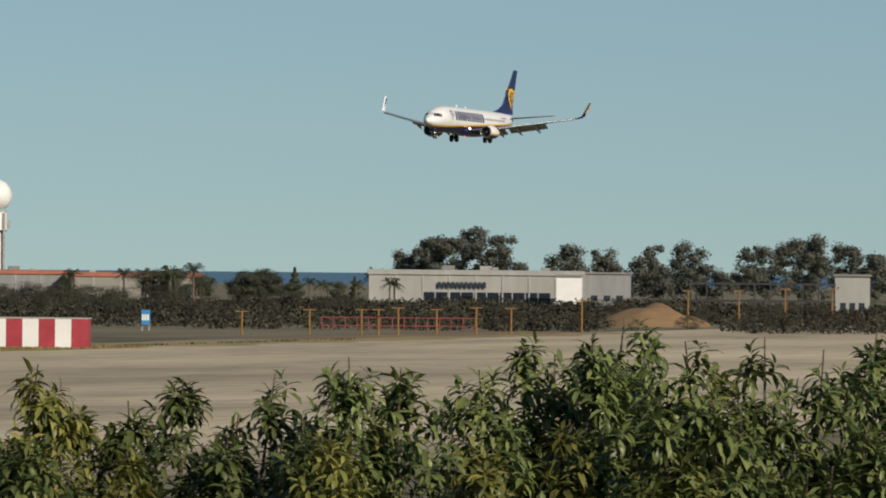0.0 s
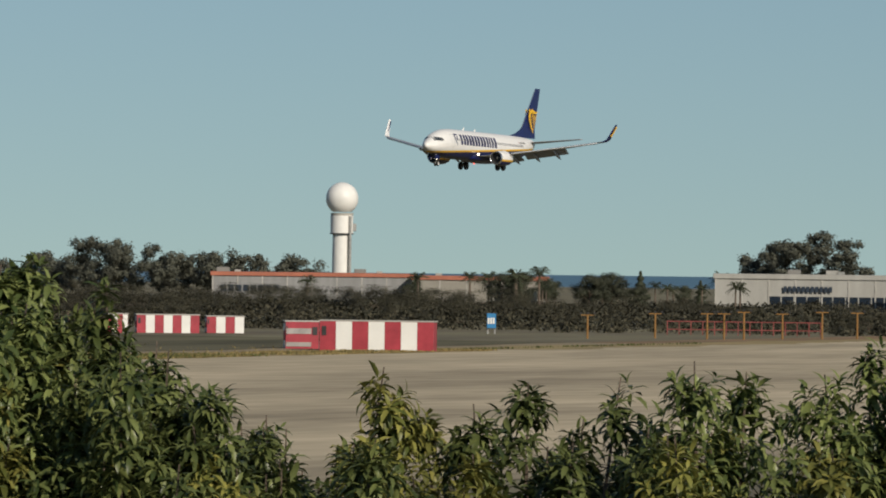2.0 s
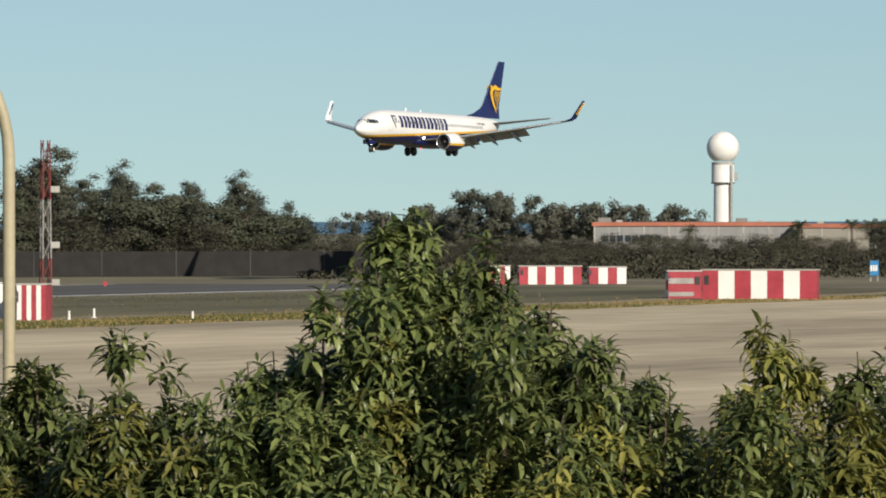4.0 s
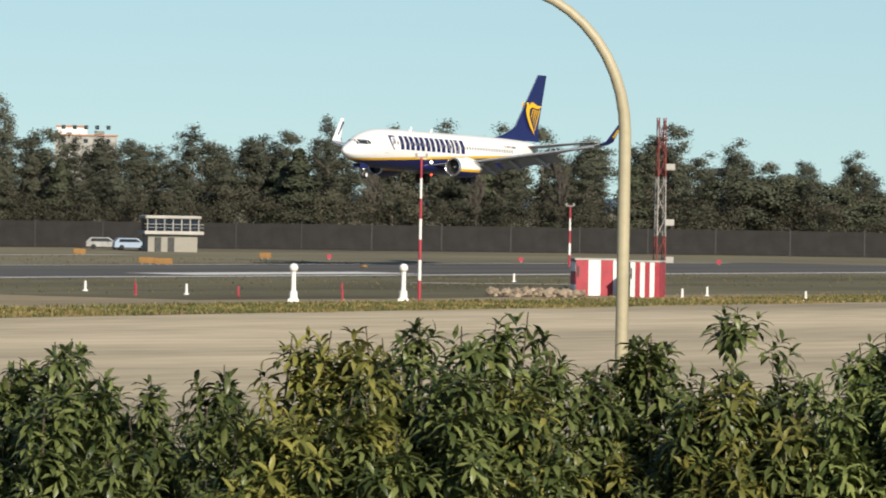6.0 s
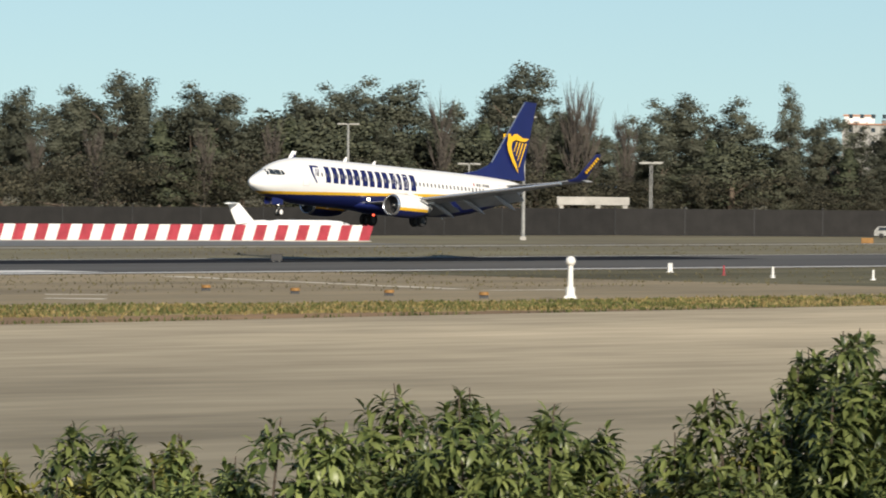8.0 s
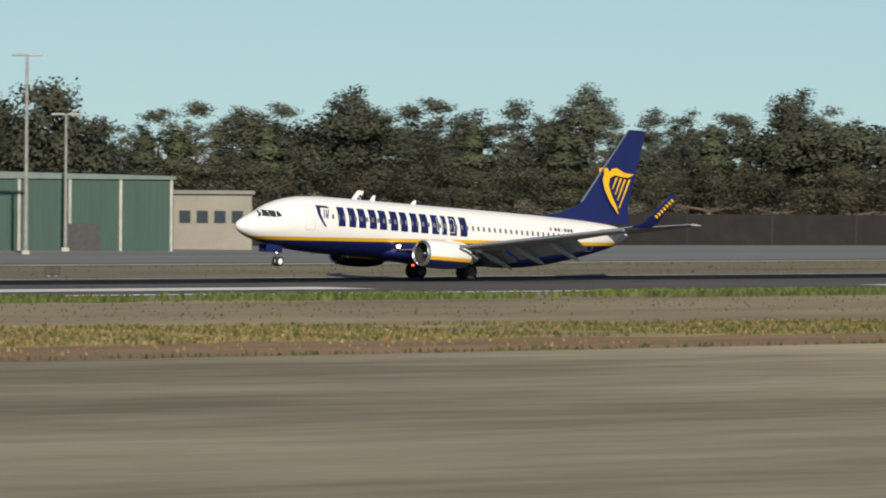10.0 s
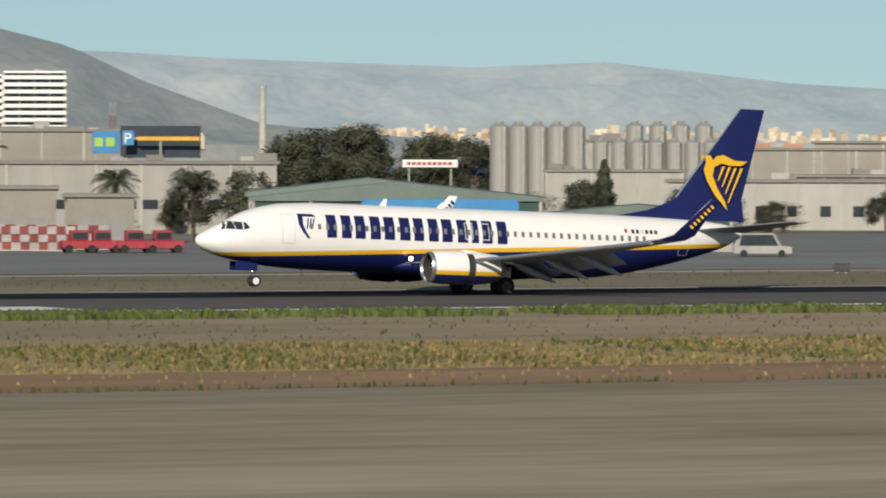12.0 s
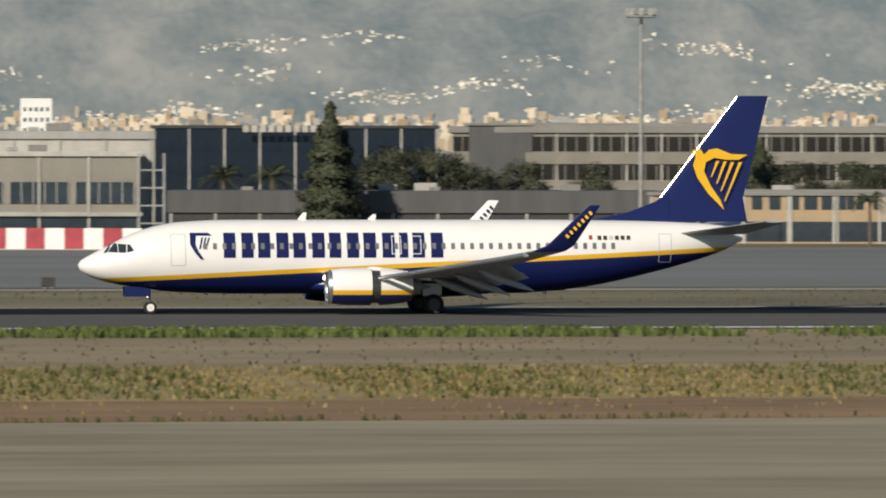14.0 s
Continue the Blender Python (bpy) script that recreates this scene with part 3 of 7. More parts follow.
M_CABIN = mat("cabin_window_glass", (0.16, 0.16, 0.17), 0.2, var=0.2, scale=3, bump=0.0)
M_SEAM = mat("door_seam", (0.5, 0.5, 0.48), 0.5, var=0.1)
M_LAMP = glow_mat("lit_lamp", (1.0, 0.85, 0.6), 6)
M_HUB = mat("dark_wheel_hub", (0.09, 0.09, 0.09), 0.5, 0.4, var=0.2, scale=3)
M_BEACON = glow_mat("red_beacon_light", (1.0, 0.1, 0.05), 3)
SLEEVES = []
WINGS = []
airliner = build_airliner()


# ---- plants ----
M_LEAF = leaf_mat("glossy_leaf", (0.040, 0.062, 0.019), (0.205, 0.236, 0.078), 0.38, 0.24)
M_LEAF_Y = leaf_mat("yellowing_leaf", (0.06, 0.078, 0.018), (0.29, 0.27, 0.07), 0.42, 0.25)
# eucalyptus green, lightened and greyed in the colour to stand for haze
M_CROWN = leaf_mat("hazed_eucalyptus_foliage", (0.075, 0.083, 0.057), (0.118, 0.121, 0.083), 0.7, 0.3)
M_ROUND = leaf_mat("dark_pine_foliage", (0.036, 0.043, 0.027), (0.082, 0.087, 0.052), 0.75, 0.15)
M_CROWN_D = leaf_mat("dark_conifer_foliage", (0.025, 0.033, 0.018), (0.075, 0.085, 0.045), 0.75, 0.05)
# horizon woods: the haze is put into the colour, paler and greyer than leaves
M_WOODS = leaf_mat("hazed_woods_foliage", (0.105, 0.113, 0.088), (0.155, 0.158, 0.12), 0.8, 0.35)
M_SCRUB = leaf_mat("scrub_foliage", (0.022, 0.024, 0.015), (0.080, 0.072, 0.045), 0.8, 0.05)
M_BARE = mat("bare_twigs", (0.085, 0.072, 0.06), 0.9, var=0.3, scale=2)


def leaf_mesh(name, centers, dirs, ups, lens, widths, material, normals=None):
    """Many folded leaves in one mesh: a point at each end, a keel along the middle, edges lifted."""
    c, d, u = (np.asarray(v, float) for v in (centers, dirs, ups))
    d = d / np.linalg.norm(d, axis=1)[:, None]
    s = np.cross(d, u)
    s /= np.linalg.norm(s, axis=1)[:, None] + 1e-9
    u = np.cross(s, d)
    L, W = np.asarray(lens)[:, None], np.asarray(widths)[:, None]
    base = c
    midl = c + d * L * 0.5 + s * W * 0.5 + u * W * 0.18
    midr = c + d * L * 0.5 - s * W * 0.5 + u * W * 0.18
    mid = c + d * L * 0.52
    tip = c + d * L * 0.98 - u * L * 0.22
    v = np.stack([base, midl, mid, midr, tip], 1).reshape(-1, 3)
    n = len(c)
    o = np.arange(n)[:, None] * 5
    f = np.concatenate([o + np.array([[0, 2, 1]]), o + np.array([[0, 3, 2]]), o + np.array([[1, 2, 4]]), o + np.array([[2, 3, 4]])], 1).reshape(-1, 3)
    me = bpy.data.meshes.new(name)
    me.vertices.add(len(v))
    me.vertices.foreach_set("co", v.ravel())
    me.loops.add(len(f) * 3)
    me.loops.foreach_set("vertex_index", f.ravel())
    me.polygons.add(len(f))
    me.polygons.foreach_set("loop_start", np.arange(len(f)) * 3)
    me.update()
    me.validate()
    if normals is not None:
        me.flip_normals()
        me.normals_split_custom_set_from_vertices(np.repeat(normals, 5, 0).tolist())
    me.materials.append(material)
    return me


def round_leaf_mesh(name, centers, dirs, ups, lens, widths, material):
    """Leaves with a rounded outline, a keel and a drooping tip."""
    c, d, u = (np.asarray(v, float) for v in (centers, dirs, ups))
    d = d / np.linalg.norm(d, axis=1)[:, None]
    s = np.cross(d, u)
    s /= np.linalg.norm(s, axis=1)[:, None] + 1e-9
    u = np.cross(s, d)
    L, W = np.asarray(lens)[:, None], np.asarray(widths)[:, None]
    m1, m2 = c + d * L * 0.32 + u * L * 0.03, c + d * L * 0.70 - u * L * 0.05
    tip = c + d * L * 0.98 - u * L * 0.24
    e1, e2 = s * W * 0.46, s * W * 0.42
    v = np.stack([c, m1 + e1 + u * W * 0.14, m1, m1 - e1 + u * W * 0.14, m2 + e2 + u * W * 0.12, m2, m2 - e2 + u * W * 0.12, tip], 1).reshape(-1, 3)
    n = len(c)
    o = np.arange(n)[:, None] * 8
    tri = ((0, 2, 1), (0, 3, 2), (1, 2, 4), (2, 5, 4), (2, 3, 5), (3, 6, 5), (4, 5, 7), (5, 6, 7))
    f = np.concatenate([o + np.array([t]) for t in tri], 1).reshape(-1, 3)
    me = bpy.data.meshes.new(name)
    me.vertices.add(len(v))
    me.vertices.foreach_set("co", v.ravel())
    me.loops.add(len(f) * 3)
    me.loops.foreach_set("vertex_index", f.ravel())
    me.polygons.add(len(f))
    me.polygons.foreach_set("loop_start", np.arange(len(f)) * 3)
    me.update()
    me.validate()
    me.materials.append(material)
    me.shade_smooth()
    return me


def unit(v):
    return v / (np.linalg.norm(v, axis=-1, keepdims=True) + 1e-9)


def leafy_tree(seed, leaders):
    """A bushy broad-leaved tree of several leaders, each (bearing, top, half width, yellowing): rosettes of drooping leaves round every leader, looser towards its foot."""
    rng = np.random.default_rng(seed)
    az = sum(q[0] for q in leaders) / len(leaders)
    c = at(az, 40.0)
    g = hill(c.x, c.y)
    yel = sum(q[3] for q in leaders) * 2 > len(leaders)
    tree = thing("fruit_tree", pose(c.x, c.y, g), "bushy broad-leaved tree with yellowing drooping leaves" if yel else "bushy broad-leaved tree with glossy green drooping leaves", "tree", "trees before the apron")
    side = Vector((-math.sin(radians(az)), math.cos(radians(az)), 0))
    ahead = Vector((math.cos(radians(az)), math.sin(radians(az)), 0))
    low = min(q[1] for q in leaders) - g
    fork = Vector((0, 0, max(0.25, low - 1.0)))
    bm = tube(bmesh.new(), (0, 0, -0.1), fork, 0.12, 0.09, 8)
    # each leader, then lower ones that fill the crown below and before it
    stems = []
    for a, top, hw, y in leaders:
        r = rng.uniform(-0.9, 0.9)
        z = 9.3 - (9.3 - top) * (40 + r) / 40 - g
        stems.append((radians(a - az) * (40 + r), r, z, hw, y, 1.0))
        for k in range(4):
            q = rng.uniform(-1.4, 0.9)
            drop = 1.3 * hw + rng.uniform(0.06, 0.5)
            stems.append((radians(a - az) * (40 + r) + rng.normal(0, hw * 1.1), r + q, z - drop, hw * rng.uniform(0.75, 1.25), y if rng.random() < 0.7 else 1 - y, 0.0))
    made = {0: [], 1: []}
    vs, fs = [], []
    for x, d, z, hw, y, lead in stems:
        foot = side * x + ahead * d
        if z < 0.5:
            continue
        tip = foot + Vector((0, 0, z + 0.005))
        mid = foot * 0.8 + Vector((0, 0, max(0.3, z - 0.9)))
        if lead:
            tube(bm, fork, mid, 0.045, 0.022, 6)
        for u, v, r0, r1 in ((tip, mid, 0.005, 0.016),) + (() if lead else ((mid, fork, 0.012, 0.03),)):
            o = len(vs)
            for w, rr in ((u, r0), (v, r1)):
                vs += [(w.x + rr, w.y, w.z), (w.x - rr * 0.5, w.y + rr * 0.87, w.z), (w.x - rr * 0.5, w.y - rr * 0.87, w.z)]
            fs += [(o, o + 1, o + 4, o + 3), (o + 1, o + 2, o + 5, o + 4), (o + 2, o, o + 3, o + 5)]
        # rosettes on side shoots: a few sprays stand out, with gaps between them
        deep = min(z - 0.15, 0.85 + 1.5 * hw)
        n = int((50 if lead else 38) * (0.4 + deep) * (0.35 + hw * 3.8))
        dd = deep * rng.uniform(0, 1, n) ** 0.85
        th = rng.uniform(0, 2 * math.pi, n)
        wid = hw * (0.36 + 0.98 * np.minimum(1, dd / (1.5 * hw)) ** 0.7) + 0.25 * np.maximum(0, dd - 1.5 * hw)
        lump = np.array([noise.noise((math.cos(t) * 1.4 + seed, math.sin(t) * 1.4 + x * 3, q * 5.5 + d)) for t, q in zip(th, dd)])
        keep = (lump > -0.28) | (dd < 0.12)
        rad = wid * np.clip(0.86 + 1.0 * lump, 0.3, 1.35) * np.sqrt(rng.uniform(0.35, 1, n))
        nrm = np.stack([np.cos(th), np.sin(th), 0.35 + 0 * th], 1)
        pos = np.array(tip)[None] + np.stack([np.cos(th) * rad, np.sin(th) * rad, -dd - 0.03 + 0.05 * lump], 1)
        ax = unit(nrm * np.minimum(1, dd / 0.18)[:, None] + np.array([0, 0, 0.75]) + rng.normal(0, 0.22, (n, 3)))
        made[int(y)].append((pos[keep], ax[keep]))
    part("trunk", bm, M_BARK, tree, "grey brown trunk and limbs")
    for y, sets in made.items():
        if not sets:
            continue
        pos, axis = np.concatenate([q[0] for q in sets]), np.concatenate([q[1] for q in sets])
        per = 13
        i = np.repeat(np.arange(len(pos)), per)
        n = len(i)
        j = np.tile(np.arange(per), len(pos))
        ang = j * 2.4 + np.repeat(rng.uniform(0, 6.28, len(pos)), per)
        a = axis[i]
        ref = unit(np.cross(a, np.array([0.3, 0.2, 1.0])))
        radial = ref * np.cos(ang)[:, None] + np.cross(a, ref) * np.sin(ang)[:, None]
        cen = pos[i] - a * (j / per * 0.10)[:, None]
        spread = (0.45 + 0.95 * j / per)[:, None]
        dr = unit(a * (1.05 - 0.8 * spread) + radial * spread + np.array([0, 0, -0.38]) * spread + rng.normal(0, 0.14, (n, 3)))
        up = unit(a * 0.8 + np.array([0, 0, 0.8]) + rng.normal(0, 0.15, (n, 3)))
        ln = rng.uniform(0.09, 0.15, n) * (0.72 + 0.28 * np.minimum(1, j / 4))
        cr = new("crown", round_leaf_mesh("crown", cen, dr, up, ln, ln * rng.uniform(0.27, 0.34, n), M_LEAF_Y if y else M_LEAF))
        cr.parent = tree
        tagged(cr, "yellowing foliage" if y else "green foliage in drooping rosettes")
    tw = new("twig", sheet("twig", vs, fs, M_BARK))
    tw.parent = tree
    tagged(tw, "thin brown twigs")
    return tree


def clump_mesh(name, seed, h, wid, kind, material, n=2600):
    """The foliage of a far tree: many small leaf sprays in overlapping clumps with gaps."""
    rng = np.random.default_rng(seed)
    if kind == "conifer":
        t = rng.uniform(0, 1, n) ** 0.8
        z = h * (0.08 + 0.92 * t)
        r = wid * (1 - t) ** 0.8 * np.sqrt(rng.uniform(0.15, 1, n)) * (0.8 + 0.35 * np.sin(z * 3.1 + seed))
        a = rng.uniform(0, 6.28, n)
        pos = np.stack([r * np.cos(a), r * np.sin(a), z], 1)
        nr = np.stack([np.cos(a), np.sin(a), 0.3 + 0 * a], 1)
        size = rng.uniform(0.22, 0.5, n)
    else:
        lob = []
        if kind == "eucalyptus":
            # rising limbs, each with tufts along its upper half; a ragged, open top
            for k in range(9):
                a, lean, zt = rng.uniform(0, 6.28), rng.uniform(0.15, 1.0), h * rng.uniform(0.55, 0.97)
                lean *= 0.45 + 0.55 * (1.05 - zt / h) / 0.5
                for q in range(7):
                    u = rng.uniform(0.35, 1.0)
                    lob.append((wid * lean * u * math.cos(a) + rng.normal(0, 0.3), wid * lean * u * math.sin(a) + rng.normal(0, 0.3), zt * u, wid * rng.uniform(0.13, 0.30) * (1.15 - 0.35 * u)))
            for q in range(6):
                lob.append((rng.normal(0, 0.5), rng.normal(0, 0.5), h * rng.uniform(0.7, 0.96), wid * rng.uniform(0.16, 0.26)))
        else:
            m, zlo = {"round": (34, 0.3), "bush": (16, 0.12)}[kind]
            for k in range(m):
                u = rng.uniform(0, 1)
                w = wid * (0.95 - 0.55 * abs(u - 0.4)) * math.sqrt(rng.uniform(0.05, 1)) * 0.8
                a = rng.uniform(0, 6.28)
                lob.append((w * math.cos(a), w * math.sin(a), h * (zlo + (0.93 - zlo) * u), wid * rng.uniform(0.13, 0.30)))
            lob.append((0, 0, h * 0.88, wid * 0.3))
        lob = np.array(lob)
        p = rng.choice(len(lob), n, p=lob[:, 3] ** 2 / (lob[:, 3] ** 2).sum())
        nr = unit(rng.normal(0, 1, (n, 3)))
        pos = lob[p, :3] + nr * (lob[p, 3] * rng.uniform(0.2, 1.3, n))[:, None] * np.array([1, 1, 0.78])
        pos[:, 2] = np.clip(pos[:, 2], 0.05, h * 1.03)
        size = rng.uniform(0.13, 0.31, n) * (1 if kind != "bush" else 0.6) * max(0.5, wid / 4)
    d = unit(rng.normal(0, 1, (n, 3)) + np.array([0, 0, -0.1]))
    axis = unit(pos * np.array([1, 1, 0]) + 1e-6)
    soft = unit(nr * 0.75 + axis * 0.5 + np.array([0, 0, 0.25]) + rng.normal(0, 0.10, (n, 3)))
    return leaf_mesh(name, pos, d, soft, size, size * 0.62, material, soft)


def trunk_mesh(h, wid, seed, bare=False):
    rng = random.Random(seed)
    bm = tube(bmesh.new(), (0, 0, -0.3), (0.2, 0.1, h * 0.45), 0.28, 0.2, 7)
    tube(bm, (0.2, 0.1, h * 0.45), (0, 0.1, h * 0.85), 0.2, 0.06, 6)
    for k in range(7 if not bare else 40):
        z = h * rng.uniform(0.25, 0.75)
        a = rng.uniform(0, 6.28)
        w = wid * rng.uniform(0.4, 0.85)
        p = Vector((w * math.cos(a), w * math.sin(a), z + h * rng.uniform(0.1, 0.3)))
        tube(bm, (0.1, 0.05, z), p, 0.1, 0.035, 5)
        if bare:
            for j in range(4):
                tube(bm, p * 0.6 + Vector((0.1, 0, z * 0.4)), p + Vector((rng.uniform(-1, 1), rng.uniform(-1, 1), rng.uniform(0.3, 2))), 0.05, 0.02, 4)
    return bm


TREES = {}


def far_tree(kind, az, r, top, seed, wide=1.0, label="", base=0.0):
    """One of a few tree models of that kind, set to its height."""
    spec = {"eucalyptus": (16, 4.2, M_CROWN, "tall grey green eucalyptus tree"), "round": (9, 5.0, M_ROUND, "rounded dark green pine tree"), "conifer": (12, 3.2, M_CROWN_D, "dark green pointed conifer tree"),
            "bush": (4, 3.6, M_SCRUB, "dense olive scrub bush"), "bare": (15, 4.0, M_BARE, "leafless grey winter tree"), "palm": (8, 3.0, M_CROWN_D, "palm tree with drooping fronds")}[kind]
    key = (kind, seed % 5)
    if key not in TREES:
        h, w, m, _ = spec
        if kind == "bare":
            crown, trunk = None, mesh_of("trunk", trunk_mesh(h, w, seed, True), M_BARE)
        elif kind == "palm":
            rng = np.random.default_rng(seed)
            cs, ds, us, ls, ws = [], [], [], [], []
            for k in range(26):
                a, e = rng.uniform(0, 6.28), rng.uniform(-0.6, 1.2)
                for j in range(14):
                    q = j / 14 * 2.6
                    c = np.array([math.cos(a) * q * math.cos(e), math.sin(a) * q * math.cos(e), h - 0.6 + math.sin(e) * q - 0.16 * q * q])
                    for sd in (-1, 1):
                        cs.append(c)
                        ds.append((math.cos(a + sd * 1.0), math.sin(a + sd * 1.0), -0.5))
                        us.append((0, 0, 1))
                        ls.append(0.75)
                        ws.append(0.1)
            crown = leaf_mesh("crown", cs, ds, us, ls, ws, m)
            trunk = mesh_of("trunk", tube(bmesh.new(), (0, 0, -0.2), (0.1, 0, h - 0.5), 0.24, 0.2, 8), M_BARK)
        else:
            crown = clump_mesh("crown", seed, h, w, kind, m, {"eucalyptus": 12000, "round": 9000, "conifer": 7000, "bush": 3000}[kind])
            trunk = mesh_of("trunk", trunk_mesh(h * (0.8 if kind != "bush" else 0.4), w * 0.7, seed), M_BARK)
        TREES[key] = (crown, trunk, h)
    crown, trunk, h = TREES[key]
    k = (top - base) / h
    v = at(az, r, base)
    ob = thing("palm_tree" if kind == "palm" else "shrub" if kind == "bush" else "tree", Matrix.LocRotScale(v, Euler((0, 0, seed * 1.7)), (k * wide, k * wide, k)), label or spec[3], "tree" if kind != "bush" else "bush", kind + " trees")
    for nm, me in (("trunk", trunk), ("crown", crown)):
        if me:
            o = new(nm, me)
            o.parent = ob
    return ob


def profile(pts, az):
    for (a0, z0), (a1, z1) in zip(pts, pts[1:]):
        if a0 <= az <= a1:
            return z0 + (z1 - z0) * (az - a0) / (a1 - a0)
    return pts[-1][1] if az > pts[-1][0] else pts[0][1]


def behind_fence(az, r, top):
    """Range and top of a belt tree, moved back with the fence where it swings away."""
    k = 1 + 0.045 * min(1, max(0, (42 - az) / 4))
    return r * k, 9.3 + (top - 9.3) * k


def build_far_trees():
    rng = random.Random(7)
    # belt behind the fence: an understorey, then the tall trees that make the skyline
    belt = ((27.6, 5), (28.0, 8), (28.4, 9.5), (28.8, 13), (29.8, 14), (30.4, 15), (32.4, 14.8), (33.4, 15), (34.4, 14.3), (35.2, 13.5), (35.8, 14), (36.5, 16), (37.2, 15.2), (38.3, 18.0), (38.8, 16), (39.6, 17.5), (41, 16.8), (41.6, 17.6), (42.5, 16.8), (44, 17.5), (44.6, 17.5), (45.2, 13.5), (46, 16), (48, 17), (50, 17), (52, 16), (53.5, 14))
    az = 28.35
    while az < 53.4:
        for row, (r0, k) in enumerate(((892, 1.0), (872, 0.82), (858, 0.52))):
            a = az + rng.uniform(-0.12, 0.12)
            top = max(3.0, profile(belt, a) * k + rng.uniform(-1.5, 0.5))
            if row == 0:
                kind = "eucalyptus"
            else:
                kind = rng.choice(("round", "eucalyptus", "conifer", "eucalyptus")) if row == 1 else "bush"
            far_tree(kind, a, *behind_fence(a, r0 + rng.uniform(-7, 7), top), rng.randrange(100), rng.uniform(1.4, 1.8) if row == 0 else 1.7 if row == 1 else 1.3)
        az += 0.30
    tall = ((28.43, 9.61), (28.84, 13.38), (29.27, 12.15), (29.84, 14.69), (30.36, 16.5), (30.55, 15.78), (31.1, 15.2), (31.46, 15.78), (31.79, 16.14), (32.3, 16.5), (32.73, 15.9), (33.28, 16.8), (33.61, 14.8), (33.85, 14.8), (34.42, 15.53), (34.9, 13.9), (35.15, 14.3), (35.42, 13.9), (35.62, 14.6), (35.78, 14.44), (36.04, 18.79), (36.49, 17.0), (36.85, 18.07), (37.14, 16.62))
    tall_north = ((38.18, 20.47), (38.33, 21.12), (38.5, 19.6), (38.83, 16.11), (39.35, 19.38), (39.64, 19.02), (39.92, 18.29), (40.16, 17.56), (40.78, 16.84), (41.07, 18.29), (41.5, 19.38), (41.73, 19.38), (42.09, 17.56), (42.5, 17.93), (43.2, 19.0), (43.7, 18.0), (44.3, 19.2), (46.6, 18.5), (48.4, 19), (50.3, 18.5))
    for a, top in tall + tall_north:
        far_tree("eucalyptus", a, *behind_fence(a, 878 + rng.uniform(-3, 3), top * 1.045), int(a * 100), 0.8 if a in (36.04, 33.28) else rng.uniform(1.15, 1.5))
    for a, top in ((31.32, 12.6), (32.03, 13.5), (32.89, 13.0), (37.42, 14.5), (37.75, 18.4), (37.86, 19.0), (38.16, 13.0), (38.97, 16.5), (40.4, 13.7), (40.97, 12.3), (41.9, 12.8), (42.4, 12.0), (43.9, 12.5)):
        far_tree("bare", a, *behind_fence(a, 864, top), int(a * 100), 0.55, "leafless grey brown poplar in winter")
    # woods on the horizon: crowns of their own height with low growth between
    woods = ((17.32, 10.5), (17.56, 13.0), (17.8, 14.6), (18.04, 13.6), (18.32, 12.4), (18.91, 12.7), (19.27, 12.2), (19.6, 11.2), (19.94, 12.2), (20.51, 13.7), (20.7, 15.5), (20.91, 13.7), (21.1, 13.0), (21.22, 11), (25.15, 9.3), (25.58, 9.9), (25.85, 9.4), (26.12, 9.2), (26.3, 11.2), (26.65, 11.1), (26.73, 13.0), (26.92, 12.4), (27.2, 9.0))
    cs = []
    for a, top in woods:
        v = at(a, 1500 + rng.uniform(-25, 25))
        w2 = rng.uniform(3.6, 5.2)
        for k in range(34):
            a2, q = rng.uniform(0, 6.28), w2 * math.sqrt(rng.random())
            u = rng.random()
            cs.append((v.x + q * math.cos(a2) * (1.15 - 0.45 * u), v.y + q * math.sin(a2) * (1.15 - 0.45 * u), (top - 0.2) * (0.30 + 0.70 * u) - 0.10 * q, rng.uniform(0.9, 1.9)))
    az = 16.9
    while az < 28.0:
        if az < 21.3 or az > 24.9:
            v = at(az, 1525 + rng.uniform(-20, 20))
            for k in range(8):
                cs.append((v.x + rng.uniform(-4, 4), v.y + rng.uniform(-4, 4), rng.uniform(1.5, 7.2), rng.uniform(1.2, 2.0)))
        az += 0.14
    nr = np.random.default_rng(3)
    cs = np.repeat(np.array(cs), 150, 0)
    out = unit(nr.normal(0, 1, (len(cs), 3)))
    cs = cs[:, :3] + out * (cs[:, 3] * nr.uniform(0.3, 1.15, len(cs)))[:, None] * np.array([1, 1, 0.75])
    ln = nr.uniform(0.35, 0.75, len(cs))
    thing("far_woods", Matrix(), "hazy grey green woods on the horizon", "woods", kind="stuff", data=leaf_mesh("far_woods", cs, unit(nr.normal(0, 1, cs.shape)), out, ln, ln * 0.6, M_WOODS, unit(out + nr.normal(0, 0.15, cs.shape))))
    # scrub between the airfield and the coast: a low thicket, and single bushes in it
    sg = np.random.default_rng(12)
    n = 2300
    sa2, sr2 = sg.uniform(16.8, 28.3, n), sg.uniform(850, 1200, n)
    open_ground = (sa2 > 18.6) & (sa2 < 19.6) & (sr2 < 960)
    sa2, sr2 = sa2[~open_ground], sr2[~open_ground]
    hh = np.array([1.3 + 2.0 * max(0.0, noise.noise((a * 1.3, r * 0.01, 2.0)) + 0.35) for a, r in zip(sa2, sr2)]) * np.where(sr2 < 900, 0.6, 1.0)
    c = np.stack([sr2 * np.cos(np.radians(sa2)), sr2 * np.sin(np.radians(sa2)), hh * 0.5], 1)
    i = np.repeat(np.arange(len(c)), 46)
    out = unit(sg.normal(0, 1, (len(i), 3)))
